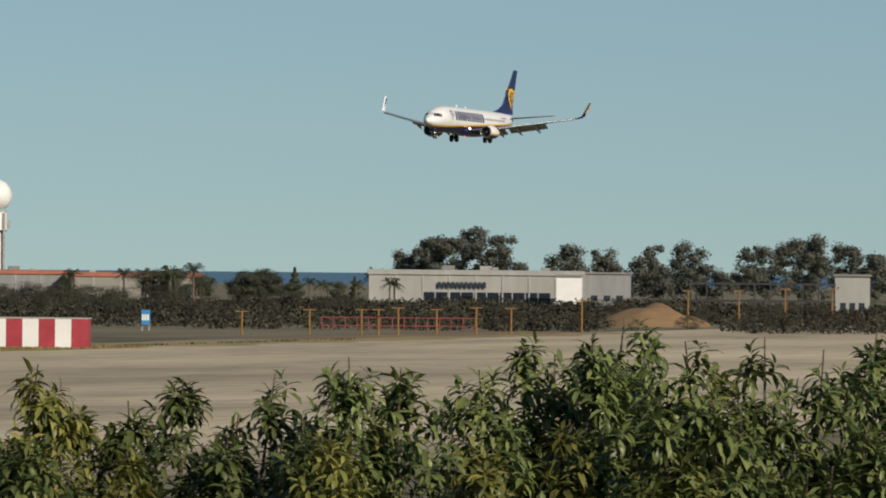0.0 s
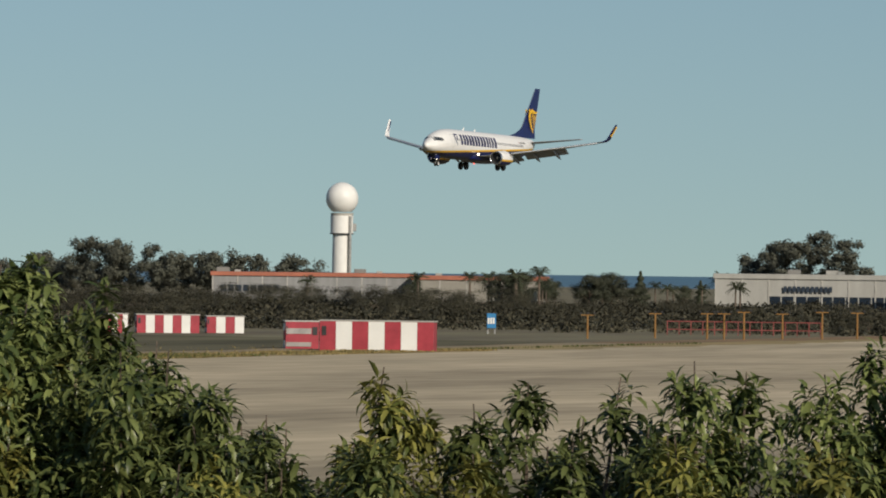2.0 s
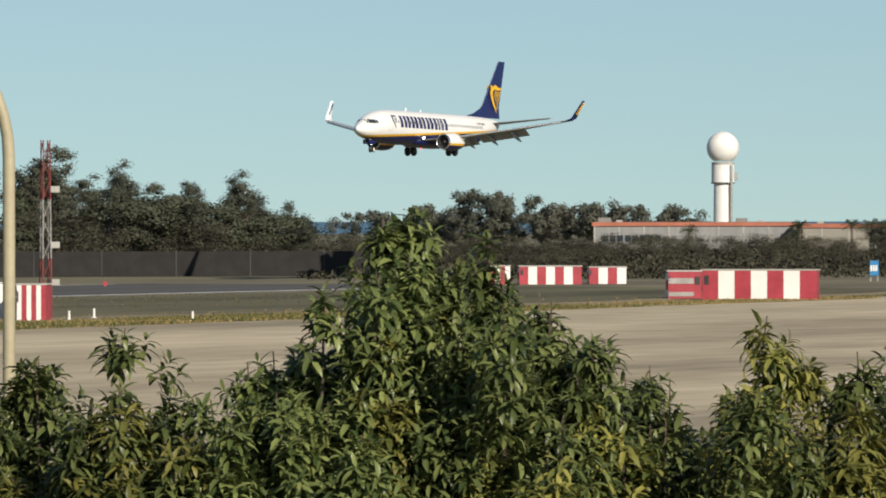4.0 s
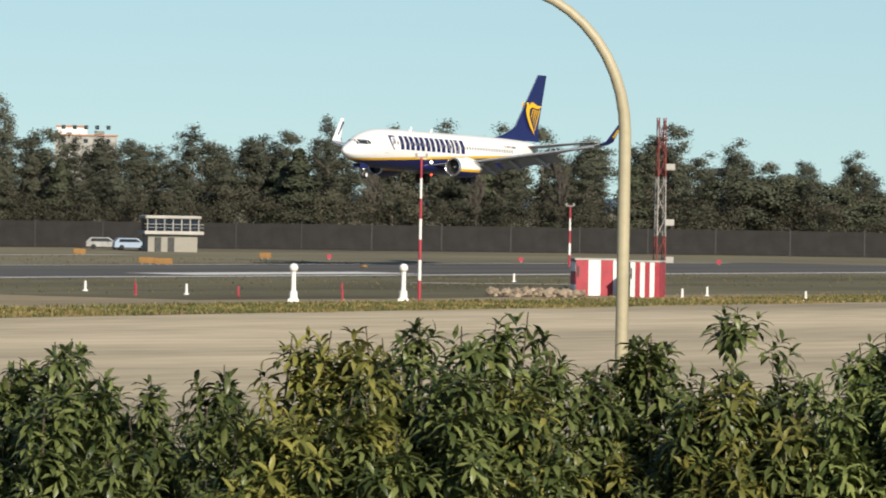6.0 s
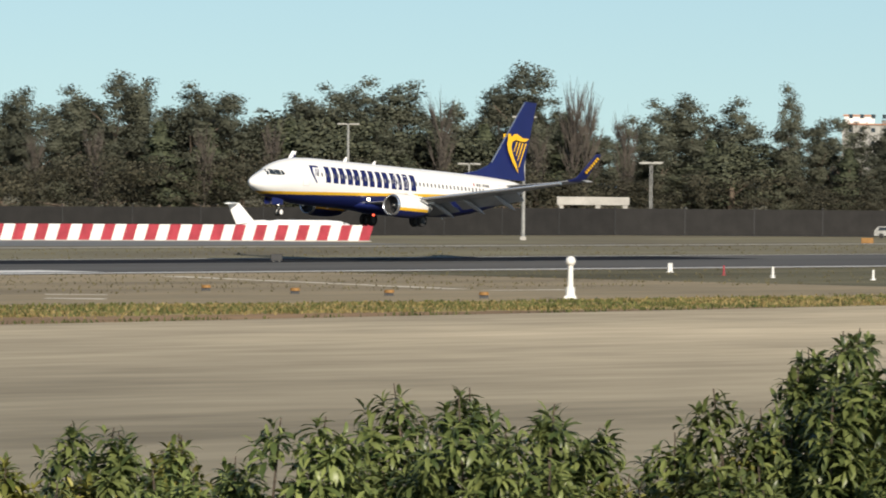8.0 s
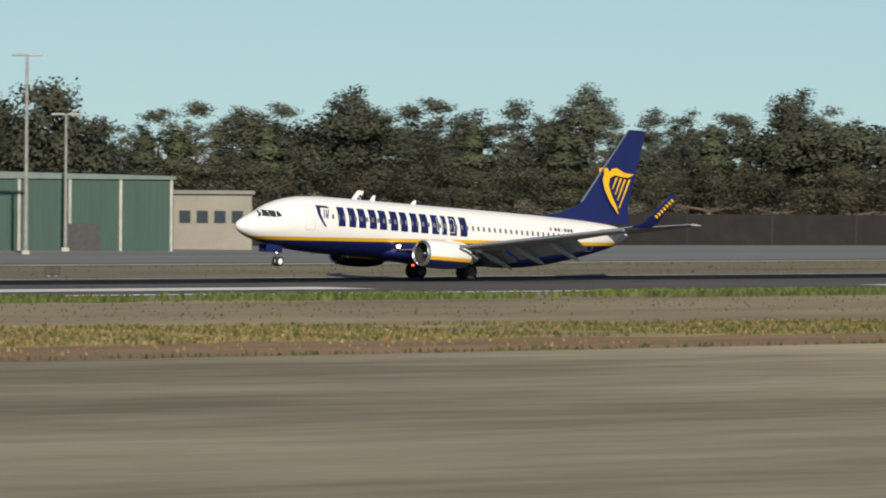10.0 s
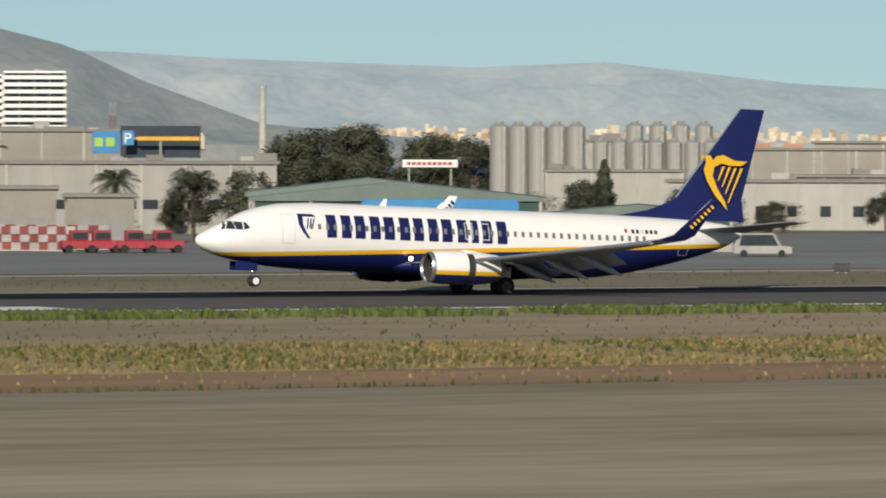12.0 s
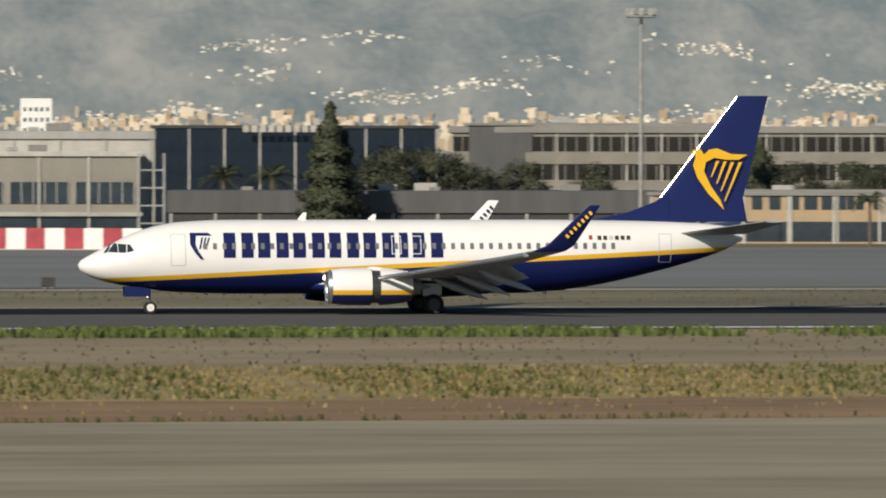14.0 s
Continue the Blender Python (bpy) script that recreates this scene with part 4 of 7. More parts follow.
    pos = c[i] + out * np.stack([1.8 + 0 * hh, 1.8 + 0 * hh, hh * 0.5], 1)[i] * sg.uniform(0.5, 1.1, len(i))[:, None]
    pos[:, 2] = np.maximum(pos[:, 2], 0.05)
    ln = sg.uniform(0.3, 0.7, len(i))
    thing("scrub_thicket", Matrix(), "low dark brown green scrub thicket", "scrub", kind="stuff", data=leaf_mesh("scrub_thicket", pos, unit(sg.normal(0, 1, pos.shape)), out, ln, ln * 0.6, M_SCRUB, unit(out + np.array([0, 0, 0.3]))))
    for k in range(215):
        a = rng.uniform(16.8, 28.2)
        r = rng.uniform(860, 1230)
        lim = 4.4 if a > 22.9 else 3.0
        if 19.2 < a < 21.7 and r > 1080:
            continue
        far_tree("bush", a, r, rng.uniform(1.6, lim) * (1 if r > 900 else 0.75), rng.randrange(100), rng.uniform(1.2, 2.0))
    for k in range(50):
        a = rng.uniform(23.2, 27.6)
        far_tree("bush", a, rng.uniform(1000, 1180), rng.uniform(3.2, 4.6), rng.randrange(100), 1.2)
    for k in range(34):
        a = rng.uniform(21.5, 24.2)
        far_tree(rng.choice(("palm", "round", "conifer", "palm")), a, rng.uniform(1180, 1280), rng.uniform(3.6, 7.0), rng.randrange(100), 1.1)
    for a, r, top in ((23.269, 1180, 6.82), (23.078, 1180, 7.37), (24.104, 1150, 6.35), (21.382, 1150, 5.24), (25.034, 1150, 5.59), (23.282, 1180, 6.87), (21.421, 1150, 5.37)):
        far_tree("palm", a, r, top, int(a * 100), 1.0)


def build_front_trees():
    # leaders: bearing, top above the airfield, half width, yellowing
    leafy_tree(40, ((17.3, 8.9, 0.15, 0), (17.75, 8.77, 0.25, 0), (18.25, 8.84, 0.17, 0), (18.68, 8.67, 0.23, 1), (18.92, 8.81, 0.17, 0)))
    leafy_tree(41, ((19.43, 8.99, 0.17, 0), (19.7, 8.85, 0.17, 0), (20.02, 8.73, 0.15, 0), (20.3, 8.82, 0.16, 0), (20.66, 8.63, 0.19, 0)))
    leafy_tree(42, ((21.32, 8.64, 0.21, 0), (21.76, 8.7, 0.21, 0)))
    leafy_tree(43, ((22.38, 8.6, 0.15, 0), (22.69, 8.35, 0.17, 0), (23.16, 8.56, 0.2, 0), (23.62, 8.43, 0.13, 0), (24.04, 8.35, 0.2, 1)))
    leafy_tree(44, ((24.38, 8.64, 0.14, 1), (24.62, 8.22, 0.2, 1), (25.06, 8.02, 0.15, 0), (25.2, 8.27, 0.1, 0), (25.37, 8.35, 0.11, 0), (25.39, 8.28, 0.15, 0), (25.58, 8.28, 0.2, 0), (25.8, 8.47, 0.11, 0), (25.82, 8.52, 0.12, 0)))
    leafy_tree(45, ((26.03, 8.43, 0.15, 0), (26.11, 8.42, 0.17, 0), (26.2, 8.72, 0.17, 0), (26.3, 8.78, 0.2, 0), (26.31, 8.7, 0.2, 0), (26.69, 8.76, 0.23, 0), (26.73, 9.11, 0.1, 0), (27.05, 8.95, 0.2, 0), (27.31, 8.86, 0.3, 0)))
    leafy_tree(46, ((27.37, 9.29, 0.15, 0), (27.62, 9.22, 0.14, 0), (27.86, 8.65, 0.17, 0), (28.12, 8.8, 0.14, 0), (28.31, 8.5, 0.17, 0), (28.55, 8.43, 0.15, 0), (28.77, 8.37, 0.13, 0), (29.08, 8.15, 0.17, 0)))
    leafy_tree(47, ((29.41, 8.22, 0.14, 0), (29.8, 8.57, 0.19, 0), (30.08, 8.13, 0.2, 0), (30.53, 8.39, 0.23, 0), (30.55, 8.37, 0.25, 0), (30.89, 8.23, 0.17, 0), (31.01, 8.19, 0.15, 0)))
    leafy_tree(48, ((31.37, 8.28, 0.15, 0), (31.57, 8.52, 0.17, 0), (31.84, 8.47, 0.14, 0), (32.13, 8.43, 0.14, 0), (32.49, 8.48, 0.15, 0), (32.8, 8.35, 0.17, 1), (32.94, 8.42, 0.2, 1)))
    leafy_tree(49, ((33.23, 8.39, 0.17, 1), (33.56, 8.36, 0.2, 1), (34.13, 8.18, 0.17, 0), (34.27, 7.92, 0.15, 0), (34.56, 7.83, 0.13, 0), (34.74, 8.03, 0.14, 0), (34.75, 8.09, 0.12, 0)))
    leafy_tree(50, ((35.13, 8.13, 0.14, 0), (35.18, 8.1, 0.17, 0), (35.42, 8.32, 0.17, 0), (35.56, 8.3, 0.21, 0), (35.85, 8.19, 0.2, 0), (35.94, 8.07, 0.18, 0), (36.25, 7.84, 0.17, 0), (36.65, 7.95, 0.11, 0)))
    leafy_tree(51, ((36.97, 7.69, 0.18, 0),))
    leafy_tree(52, ((37.61, 7.71, 0.14, 0), (37.99, 7.82, 0.24, 0), (37.99, 7.85, 0.24, 0), (38.4, 7.68, 0.17, 0), (38.71, 7.94, 0.24, 0), (38.8, 7.89, 0.21, 0), (39.35, 7.96, 0.21, 0)))
    leafy_tree(53, ((39.92, 7.76, 0.17, 0), (40.3, 7.75, 0.17, 0), (40.68, 7.52, 0.14, 0), (40.71, 7.47, 0.17, 0), (41.14, 7.64, 0.08, 0), (41.16, 7.65, 0.14, 1), (41.29, 7.54, 0.13, 0), (41.67, 7.66, 0.2, 0)))
    leafy_tree(54, ((41.71, 7.68, 0.17, 0), (42.07, 7.7, 0.14, 0), (42.62, 7.51, 0.11, 1), (42.67, 7.48, 0.12, 0), (42.86, 7.39, 0.14, 1), (43.43, 7.39, 0.18, 0)))
    leafy_tree(55, ((43.67, 7.52, 0.13, 0), (43.93, 7.73, 0.12, 1), (44.15, 7.54, 0.14, 0)))
    leafy_tree(56, ((53.57, 7.37, 0.15, 0), (53.9, 7.55, 0.24, 0), (54.19, 7.74, 0.2, 0), (54.36, 7.83, 0.16, 0), (54.86, 7.63, 0.21, 0)))


build_far_trees()
build_front_trees()


# ---- airfield furniture and buildings ----
M_ORANGE = mat("orange_roof_sheet", (0.36, 0.125, 0.075), 0.6, var=0.15, scale=0.3)
M_BEIGE = mat("beige_render", (0.262, 0.246, 0.210), 0.85, var=0.12, scale=0.25, rand=0.1)
M_GREYW = mat("grey_cladding", (0.23, 0.23, 0.225), 0.6, var=0.12, scale=0.3, stretch=(3, 3, 0.4))
M_LIGHTW = mat("off_white_cladding", (0.325, 0.318, 0.29), 0.6, var=0.1, scale=0.25, stretch=(2, 2, 0.4), rand=0.1)
M_GREEN = mat("green_corrugated_sheet", (0.020, 0.058, 0.043), 0.55, var=0.18, scale=0.5, stretch=(6, 6, 0.3))
M_GREEN_R = mat("green_grey_roof", (0.12, 0.16, 0.14), 0.6, var=0.15, scale=0.4)
M_BLUE = mat("sky_blue_panel", (0.035, 0.20, 0.42), 0.5, var=0.1, scale=0.4)
M_FENCE = mat("dark_mesh_fence", (0.016, 0.015, 0.014), 0.85, var=0.3, scale=0.6)
M_SILO = mat("silo_steel", (0.31, 0.305, 0.285), 0.55, 0.15, var=0.12, scale=0.3, stretch=(2, 2, 0.3))
M_DGLASS = mat("dark_curtain_glass", (0.012, 0.018, 0.028), 0.2, var=0.4, scale=0.4, bump=0.0, spec=0.35)
M_BROWNGLASS = mat("brown_strip_glass", (0.018, 0.016, 0.014), 0.3, var=0.3, scale=0.5, bump=0.0, spec=0.3)
M_DGREY = mat("dark_grey_cladding", (0.078, 0.079, 0.080), 0.7, var=0.15, scale=0.25, stretch=(3, 3, 0.4))
M_OFFICE = mat("weathered_office_concrete", (0.20, 0.188, 0.162), 0.85, var=0.15, scale=0.3)
M_TAN = mat("tan_render", (0.36, 0.27, 0.17), 0.85, var=0.12, scale=0.3)
M_FLATS = mat("brick_and_cream_render", (0.30, 0.225, 0.165), 0.85, var=0.25, scale=0.15)
M_ROOFG = mat("grey_roof", (0.20, 0.195, 0.18), 0.8, var=0.15, scale=0.2)
M_LAMPPOST = mat("cream_lamp_post_paint", (0.38, 0.335, 0.22), 0.5, var=0.15, scale=1.2, bump=0.0)
M_GSIGN = mat("lime_green_panel", (0.30, 0.48, 0.08), 0.5, var=0.1, scale=0.4)
M_BSIGN = mat("navy_black_panel", (0.02, 0.03, 0.045), 0.4, var=0.2, scale=0.4)
M_OCHRE = mat("weathered_ochre_panel", (0.24, 0.125, 0.035), 0.7, var=0.3, scale=1.5)
M_DOME = mat("radome_panels", (0.47, 0.46, 0.42), 0.6, var=0.07, scale=0.4)
M_SHAFT = mat("tower_concrete", (0.32, 0.305, 0.27), 0.85, var=0.15, scale=0.3, stretch=(1, 1, 0.3))
M_DULLRED = mat("weathered_red_panel", (0.20, 0.05, 0.045), 0.75, var=0.3, scale=0.8)
M_DIRTYW = mat("dirty_white_panel", (0.34, 0.32, 0.30), 0.8, var=0.25, scale=0.8)
M_TERRA = mat("terracotta_render", (0.42, 0.23, 0.15), 0.8, var=0.15, scale=0.3)


def building(name, az, r, w, top, label, wall=None, depth=12.0, turn=0.0, roof=None, base=0.0, rows=(), eave=0.3, roofh=0.35, category="building", gable=0.0, glass=None):
    """A block with a roof slab or a gable; rows of windows: (height, window height, count, width, from, to) along the camera side."""
    b = thing(name, put(az, r, base, turn), label, category)
    h = top - base
    wall = wall or M_LIGHTW
    part("wall", boxes((-w / 2, w / 2, 0, depth, -0.3, h - roofh - gable)), wall, b)
    if gable:
        part("roof", prism(((-w / 2 - eave, h - roofh - gable), (w / 2 + eave, h - roofh - gable), (w / 2 + eave, h - gable), (0, h), (-w / 2 - eave, h - gable)), -eave, depth + eave), roof or M_ROOFG, b, "shallow pitched roof")
    else:
        part("roof", boxes((-w / 2 - eave, w / 2 + eave, -eave, depth + eave, h - roofh, h), bev=0.04), roof or M_ROOFG, b, "flat roof edge")
    # pilasters and roof vents break up a long front
    if w > 13 and depth > 5:
        rr = random.Random(int(az * 100))
        n = int(w / 4.5)
        me = mesh_of("pilaster", boxes((-0.12, 0.12, -0.14, 0, -0.1, h - roofh - gable)), M_CONC if wall is not M_CONC else M_LIGHTW)
        for i in range(n + 1):
            o = new("pilaster", me)
            o.parent = b
            o.location.x = -w / 2 + 0.15 + (w - 0.3) * i / n
        if not gable:
            for i in range(max(2, int(w / 9))):
                x, k = rr.uniform(-w / 2 + 1, w / 2 - 1), rr.uniform(0.5, 1.3)
                part("roof_vent", boxes((x - k, x + k, 1.0, 1.0 + k, h, h + k * 0.7), bev=0.05), rr.choice((M_STEEL, M_LIGHTW, M_ROOFG)), b)
    for z, wh, n, ww, x0, x1 in rows:
        me = None
        for i in range(n):
            x = -w / 2 + w * (x0 + (x1 - x0) * (i + 0.5) / n)
            if me is None:
                bm = boxes((-ww / 2, ww / 2, -0.06, 0.1, 0, wh))
                me = mesh_of("window", bm, glass or M_GLASS)
            o = new("window", me)
            o.parent = b
            o.location = (x, 0, z)
    return b


def bars(parent, x0, x1, y, z0, z1, n, material, name="sign_bar", gap=0.25):
    """Writing that is not spelled out: a run of plain bars."""
    p = (x1 - x0) / n
    for i in range(n):
        part(name, boxes((x0 + p * i, x0 + p * (i + 1 - gap), y - 0.05, y, z0, z1)), material, parent)


def sign(name, az, r, w, top, h, label, material, n=0, barmat=None, turn=0.0, posts=0.0, y=0.0):
    s = thing(name, put(az, r, posts, turn), label, "sign")
    z1 = top - posts
    part("panel", boxes((-w / 2, w / 2, y - 0.15, y + 0.15, z1 - h, z1), bev=0.03), material, s)
    for sx in (-0.38, 0.38):
        part("post", boxes((w * sx - 0.1, w * sx + 0.1, y + 0.15, y + 0.32, -0.2, z1 - 0.1)), M_STEEL, s)
    if n:
        bars(s, -w * 0.42, w * 0.42, y - 0.16, z1 - h * 0.7, z1 - h * 0.3, n, barmat or M_WHITE)
    return s


def mast(name, az, r, top, label, rad=0.16, head="box", heads=1, group="airfield light masts", base=0.0, material=None):
    m = thing(name, put(az, r, base), label, "lamp post", group)
    h = top - base
    part("pole", tube(bmesh.new(), (0, 0, -0.2), (0, 0, h), rad, rad * 0.6, 10), material or M_STEEL, m)
    part("base", boxes((-0.35, 0.35, -0.35, 0.35, -0.2, 0.4), bev=0.04), M_CONC, m)
    if head == "box":
        for k in range(heads):
            sx = (k - (heads - 1) / 2) * 1.5 or 0.5
            part("lamp_head", boxes((sx - 0.65, sx + 0.65, -0.2, 0.2, h - 0.12, h + 0.1), bev=0.05), M_LIGHTW, m)
    elif head == "ring":
        part("crown_ring", boxes((-1.5, 1.5, -1.5, 1.5, h - 0.45, h - 0.3), bev=0.05), M_STEEL, m)
        for k in range(8):
            a = k * math.pi / 4
            x, y = 1.35 * math.cos(a), 1.35 * math.sin(a)
            part("floodlight", boxes((x - 0.28, x + 0.28, y - 0.2, y + 0.2, h - 0.3, h + 0.2), bev=0.05), M_STEEL, m)
    return m


def lattice(name, az, r, top, w, label, bands=6, taper=0.7, cross=0.0, base=0.0):
    """A lattice mast in red and white lengths."""
    m = thing(name, put(az, r, base, 20), label, "mast", "lattice masts")
    h = top - base
    for b in range(bands):
        z0, z1 = h * b / bands, h * (b + 1) / bands
        bm = bmesh.new()
        w0, w1 = w * (1 - (1 - taper) * b / bands) / 2, w * (1 - (1 - taper) * (b + 1) / bands) / 2
        cs = ((-1, -1), (1, -1), (1, 1), (-1, 1))
        for (sx, sy), (tx, ty) in zip(cs, cs[1:] + cs[:1]):
            tube(bm, (sx * w0, sy * w0, z0), (sx * w1, sy * w1, z1), 0.055, n=5)
            n = 3
            for k in range(n):
                za, zb = z0 + (z1 - z0) * k / n, z0 + (z1 - z0) * (k + 1) / n
                a, c = (sx * w0, sy * w0, za), (tx * w0, ty * w0, zb)
                if k % 2:
                    a, c = (tx * w0, ty * w0, za), (sx * w0, sy * w0, zb)
                tube(bm, a, c, 0.03, n=4)
        part("mast_section", bm, M_DULLRED if b % 2 == 0 else M_DIRTYW, m)
    if cross:
        bm = boxes((-cross / 2, cross / 2, -0.2, 0.2, h - 0.9, h - 0.6), (-cross / 2, cross / 2, -0.2, 0.2, h - 0.1, h + 0.05))
        for k in range(7):
            x = -cross / 2 + cross * k / 6
            tube(bm, (x, 0, h - 0.9), (x, 0, h + 0.7), 0.04, n=4)
        part("antenna_frame", bm, M_DULLRED, m, "red and white antenna frame")
    return m


def radar_tower(az, r, zc, rad, zneck, wneck, label, base=0.0, dome=None, shaft=None):
    t = thing("radar_tower", put(az, r, base, 30), label, "radar tower", "radar towers")
    bm = bmesh.new()
    bmesh.ops.create_icosphere(bm, subdivisions=4, radius=rad, matrix=Matrix.Translation((0, 0, zc)))
    bmesh.ops.delete(bm, geom=[v for v in bm.verts if v.co.z < zc - rad * 0.86], context="VERTS")
    part("radome", bm, dome or M_DOME, t, "white spherical radome", smooth=60)
    part("collar", tube(bmesh.new(), (0, 0, zneck - 0.5), (0, 0, zneck + 0.15), rad * 0.66, rad * 0.72, 20), M_CONC, t, "flared concrete collar")
    part("shaft", tube(bmesh.new(), (0, 0, -0.3), (0, 0, zneck * 0.77), wneck * 0.43, wneck * 0.40, 20), shaft or M_SHAFT, t, "pale concrete shaft", smooth=50)
    part("upper_drum", tube(bmesh.new(), (0, 0, zneck * 0.77), (0, 0, zneck - 0.4), wneck * 0.50, n=24), shaft or M_SILO, t, "wider metal-clad drum", smooth=50)
    part("drum_rim", tube(bmesh.new(), (0, 0, zneck * 0.77 - 0.12), (0, 0, zneck * 0.77 + 0.12), wneck * 0.52, n=24), M_DARK, t, "dark joint ring")
    part("side_cabinet", boxes((wneck * 0.2, wneck * 0.57, -wneck * 0.3, wneck * 0.3, zneck * 0.80, zneck * 0.80 + 1.6), bev=0.05), M_STEEL, t, "grey equipment cabinet")
    part("cable_duct", boxes((wneck * 0.05, wneck * 0.15, -wneck * 0.60, -wneck * 0.42, 0, zneck - 0.5)), M_STEEL, t)
    return t


def striped_shed(az, r, w, top, n, turn=0.0, depth=3.2, first_red=True, label="red and white striped equipment shelter beside the runway"):
    s = thing("equipment_shelter", put(az, r, 0, turn), label, "shelter", "striped shelters")
    part("body", boxes((-w / 2, w / 2, 0.05, depth, -0.1, top - 0.12)), M_RED, s, "red body")
    part("roof", boxes((-w / 2 - 0.1, w / 2 + 0.1, -0.05, depth + 0.1, top - 0.12, top)), M_CONC, s)
    for i in range(n):
        x0, x1 = -w / 2 + w * i / n, -w / 2 + w * (i + 1) / n
        part("panel", boxes((x0 + 0.01, x1 - 0.01, -0.02, 0.06, 0, top - 0.14)), M_RED if (i % 2 == 0) == first_red else M_WHITE, s)
    for k in range(3):
        part("side_panel", boxes((-w / 2 - 0.04, -w / 2 + 0.02, 0.1, depth - 0.1, 0.1 + (top - 0.3) * (k / 3 + 0.02), (top - 0.3) * (k + 1) / 3)), M_WHITE if k != 1 else M_RED, s)
    part("vent", boxes((-w / 2 + w * 0.02, -w / 2 + w * 0.06, -0.06, 0, top * 0.5, top * 0.8)), M_DARK, s)
    return s


def barrier(az0, az1, r0, r1, top, n, label, slant=0.0, checks=False, base=0.0):
    """A long low blast barrier of red and white panels from one bearing to the other."""
    a, b = at(az0, r0, base), at(az1, r1, base)
    d = b - a
    s = thing("barrier", Matrix.Translation(a) @ pose(0, 0, 0, 0, 0, math.degrees(math.atan2(d.y, d.x))), label, "barrier", "striped barriers")
    L, p = d.length, d.length / n
    part("footing", boxes((0, L, -0.5, 0.5, -0.1, 0.12)), M_CONC, s)
    rows = 3 if checks else 1
    for i in range(n):
        for k in range(rows):
            z0, z1 = 0.12 + (top - base - 0.12) * k / rows, 0.12 + (top - base - 0.12) * (k + 1) / rows
            x0, x1 = p * i, p * (i + 1)
            part("panel", prism(((x0, z0), (x1, z0), (x1 + slant, z1), (x0 + slant, z1)), -0.12 - 0.1 * k, 0.12 - 0.1 * k), (M_RED if (i + k) % 2 == 0 else M_WHITE) if not checks else (M_DULLRED if (i + k) % 2 == 0 else M_DIRTYW), s)
    return s


def post(az, r, h, material, label, name="marker_post", rad=0.09, ball=False):
    p = thing(name, put(az, r), label, "marker", name + "s")
    part("shaft", tube(bmesh.new(), (0, 0, -0.1), (0, 0, h), rad * 1.2, rad, 8), material, p)
    part("foot", boxes((-rad * 2.4, rad * 2.4, -rad * 2.4, rad * 2.4, -0.1, h * 0.1), bev=0.02), material, p)
    if ball:
        bm = bmesh.new()
        bmesh.ops.create_uvsphere(bm, u_segments=12, v_segments=8, radius=rad * 2.0, matrix=Matrix.Translation((0, 0, h)))
        part("head", bm, M_WHITE, p, smooth=60)
        part("sleeve", tube(bmesh.new(), (0, 0, 0), (0, 0, h * 0.33), rad * 2.0, rad * 1.7, 8), M_WHITE, p)
    return p


def street_lamp(az, r, top, arm):
    """The curved lamp post in front of the apron."""
    v = at(az, r)
    g = hill(v.x, v.y)
    s = thing("street_lamp", put(az, r, g), "tall cream lamp post with a curved arm and flat lantern", "lamp post")
    h = top - g
    rise = arm * 1.15
    pts = [(0, -0.2), (0, h * 0.35), (0, h - rise)]
    for k in range(1, 13):
        a = math.pi / 2 * k / 12 * 1.08
        pts.append((-arm * (1 - math.cos(a)), h - rise + rise * math.sin(a)))
    cu = bpy.data.curves.new("pole", "CURVE")
    cu.dimensions, cu.bevel_depth, cu.bevel_resolution, cu.resolution_u = "3D", 0.062, 3, 4
    sp = cu.splines.new("POLY")
    sp.points.add(len(pts) - 1)
    for k, (x, z) in enumerate(pts):
        sp.points[k].co = (x, 0, z, 1)
        sp.points[k].radius = 1.25 - 0.55 * k / len(pts)
    cu.materials.append(M_LAMPPOST)
    pole = new("pole", cu)
    pole.parent = s
    part("base_sleeve", tube(bmesh.new(), (0, 0, -0.2), (0, 0, 1.2), 0.12, 0.1, 12), M_LAMPPOST, s)
    x, z = pts[-1]
    lan = part("lantern", boxes((x - 0.42, x + 0.05, -0.13, 0.13, z - 0.09, z + 0.06), bev=0.04), M_STEEL, s, "grey flat lantern")
    part("lens", boxes((x - 0.38, x - 0.02, -0.1, 0.1, z - 0.14, z - 0.085), bev=0.02), M_LIGHTW, lan, "pale lens")
    return s


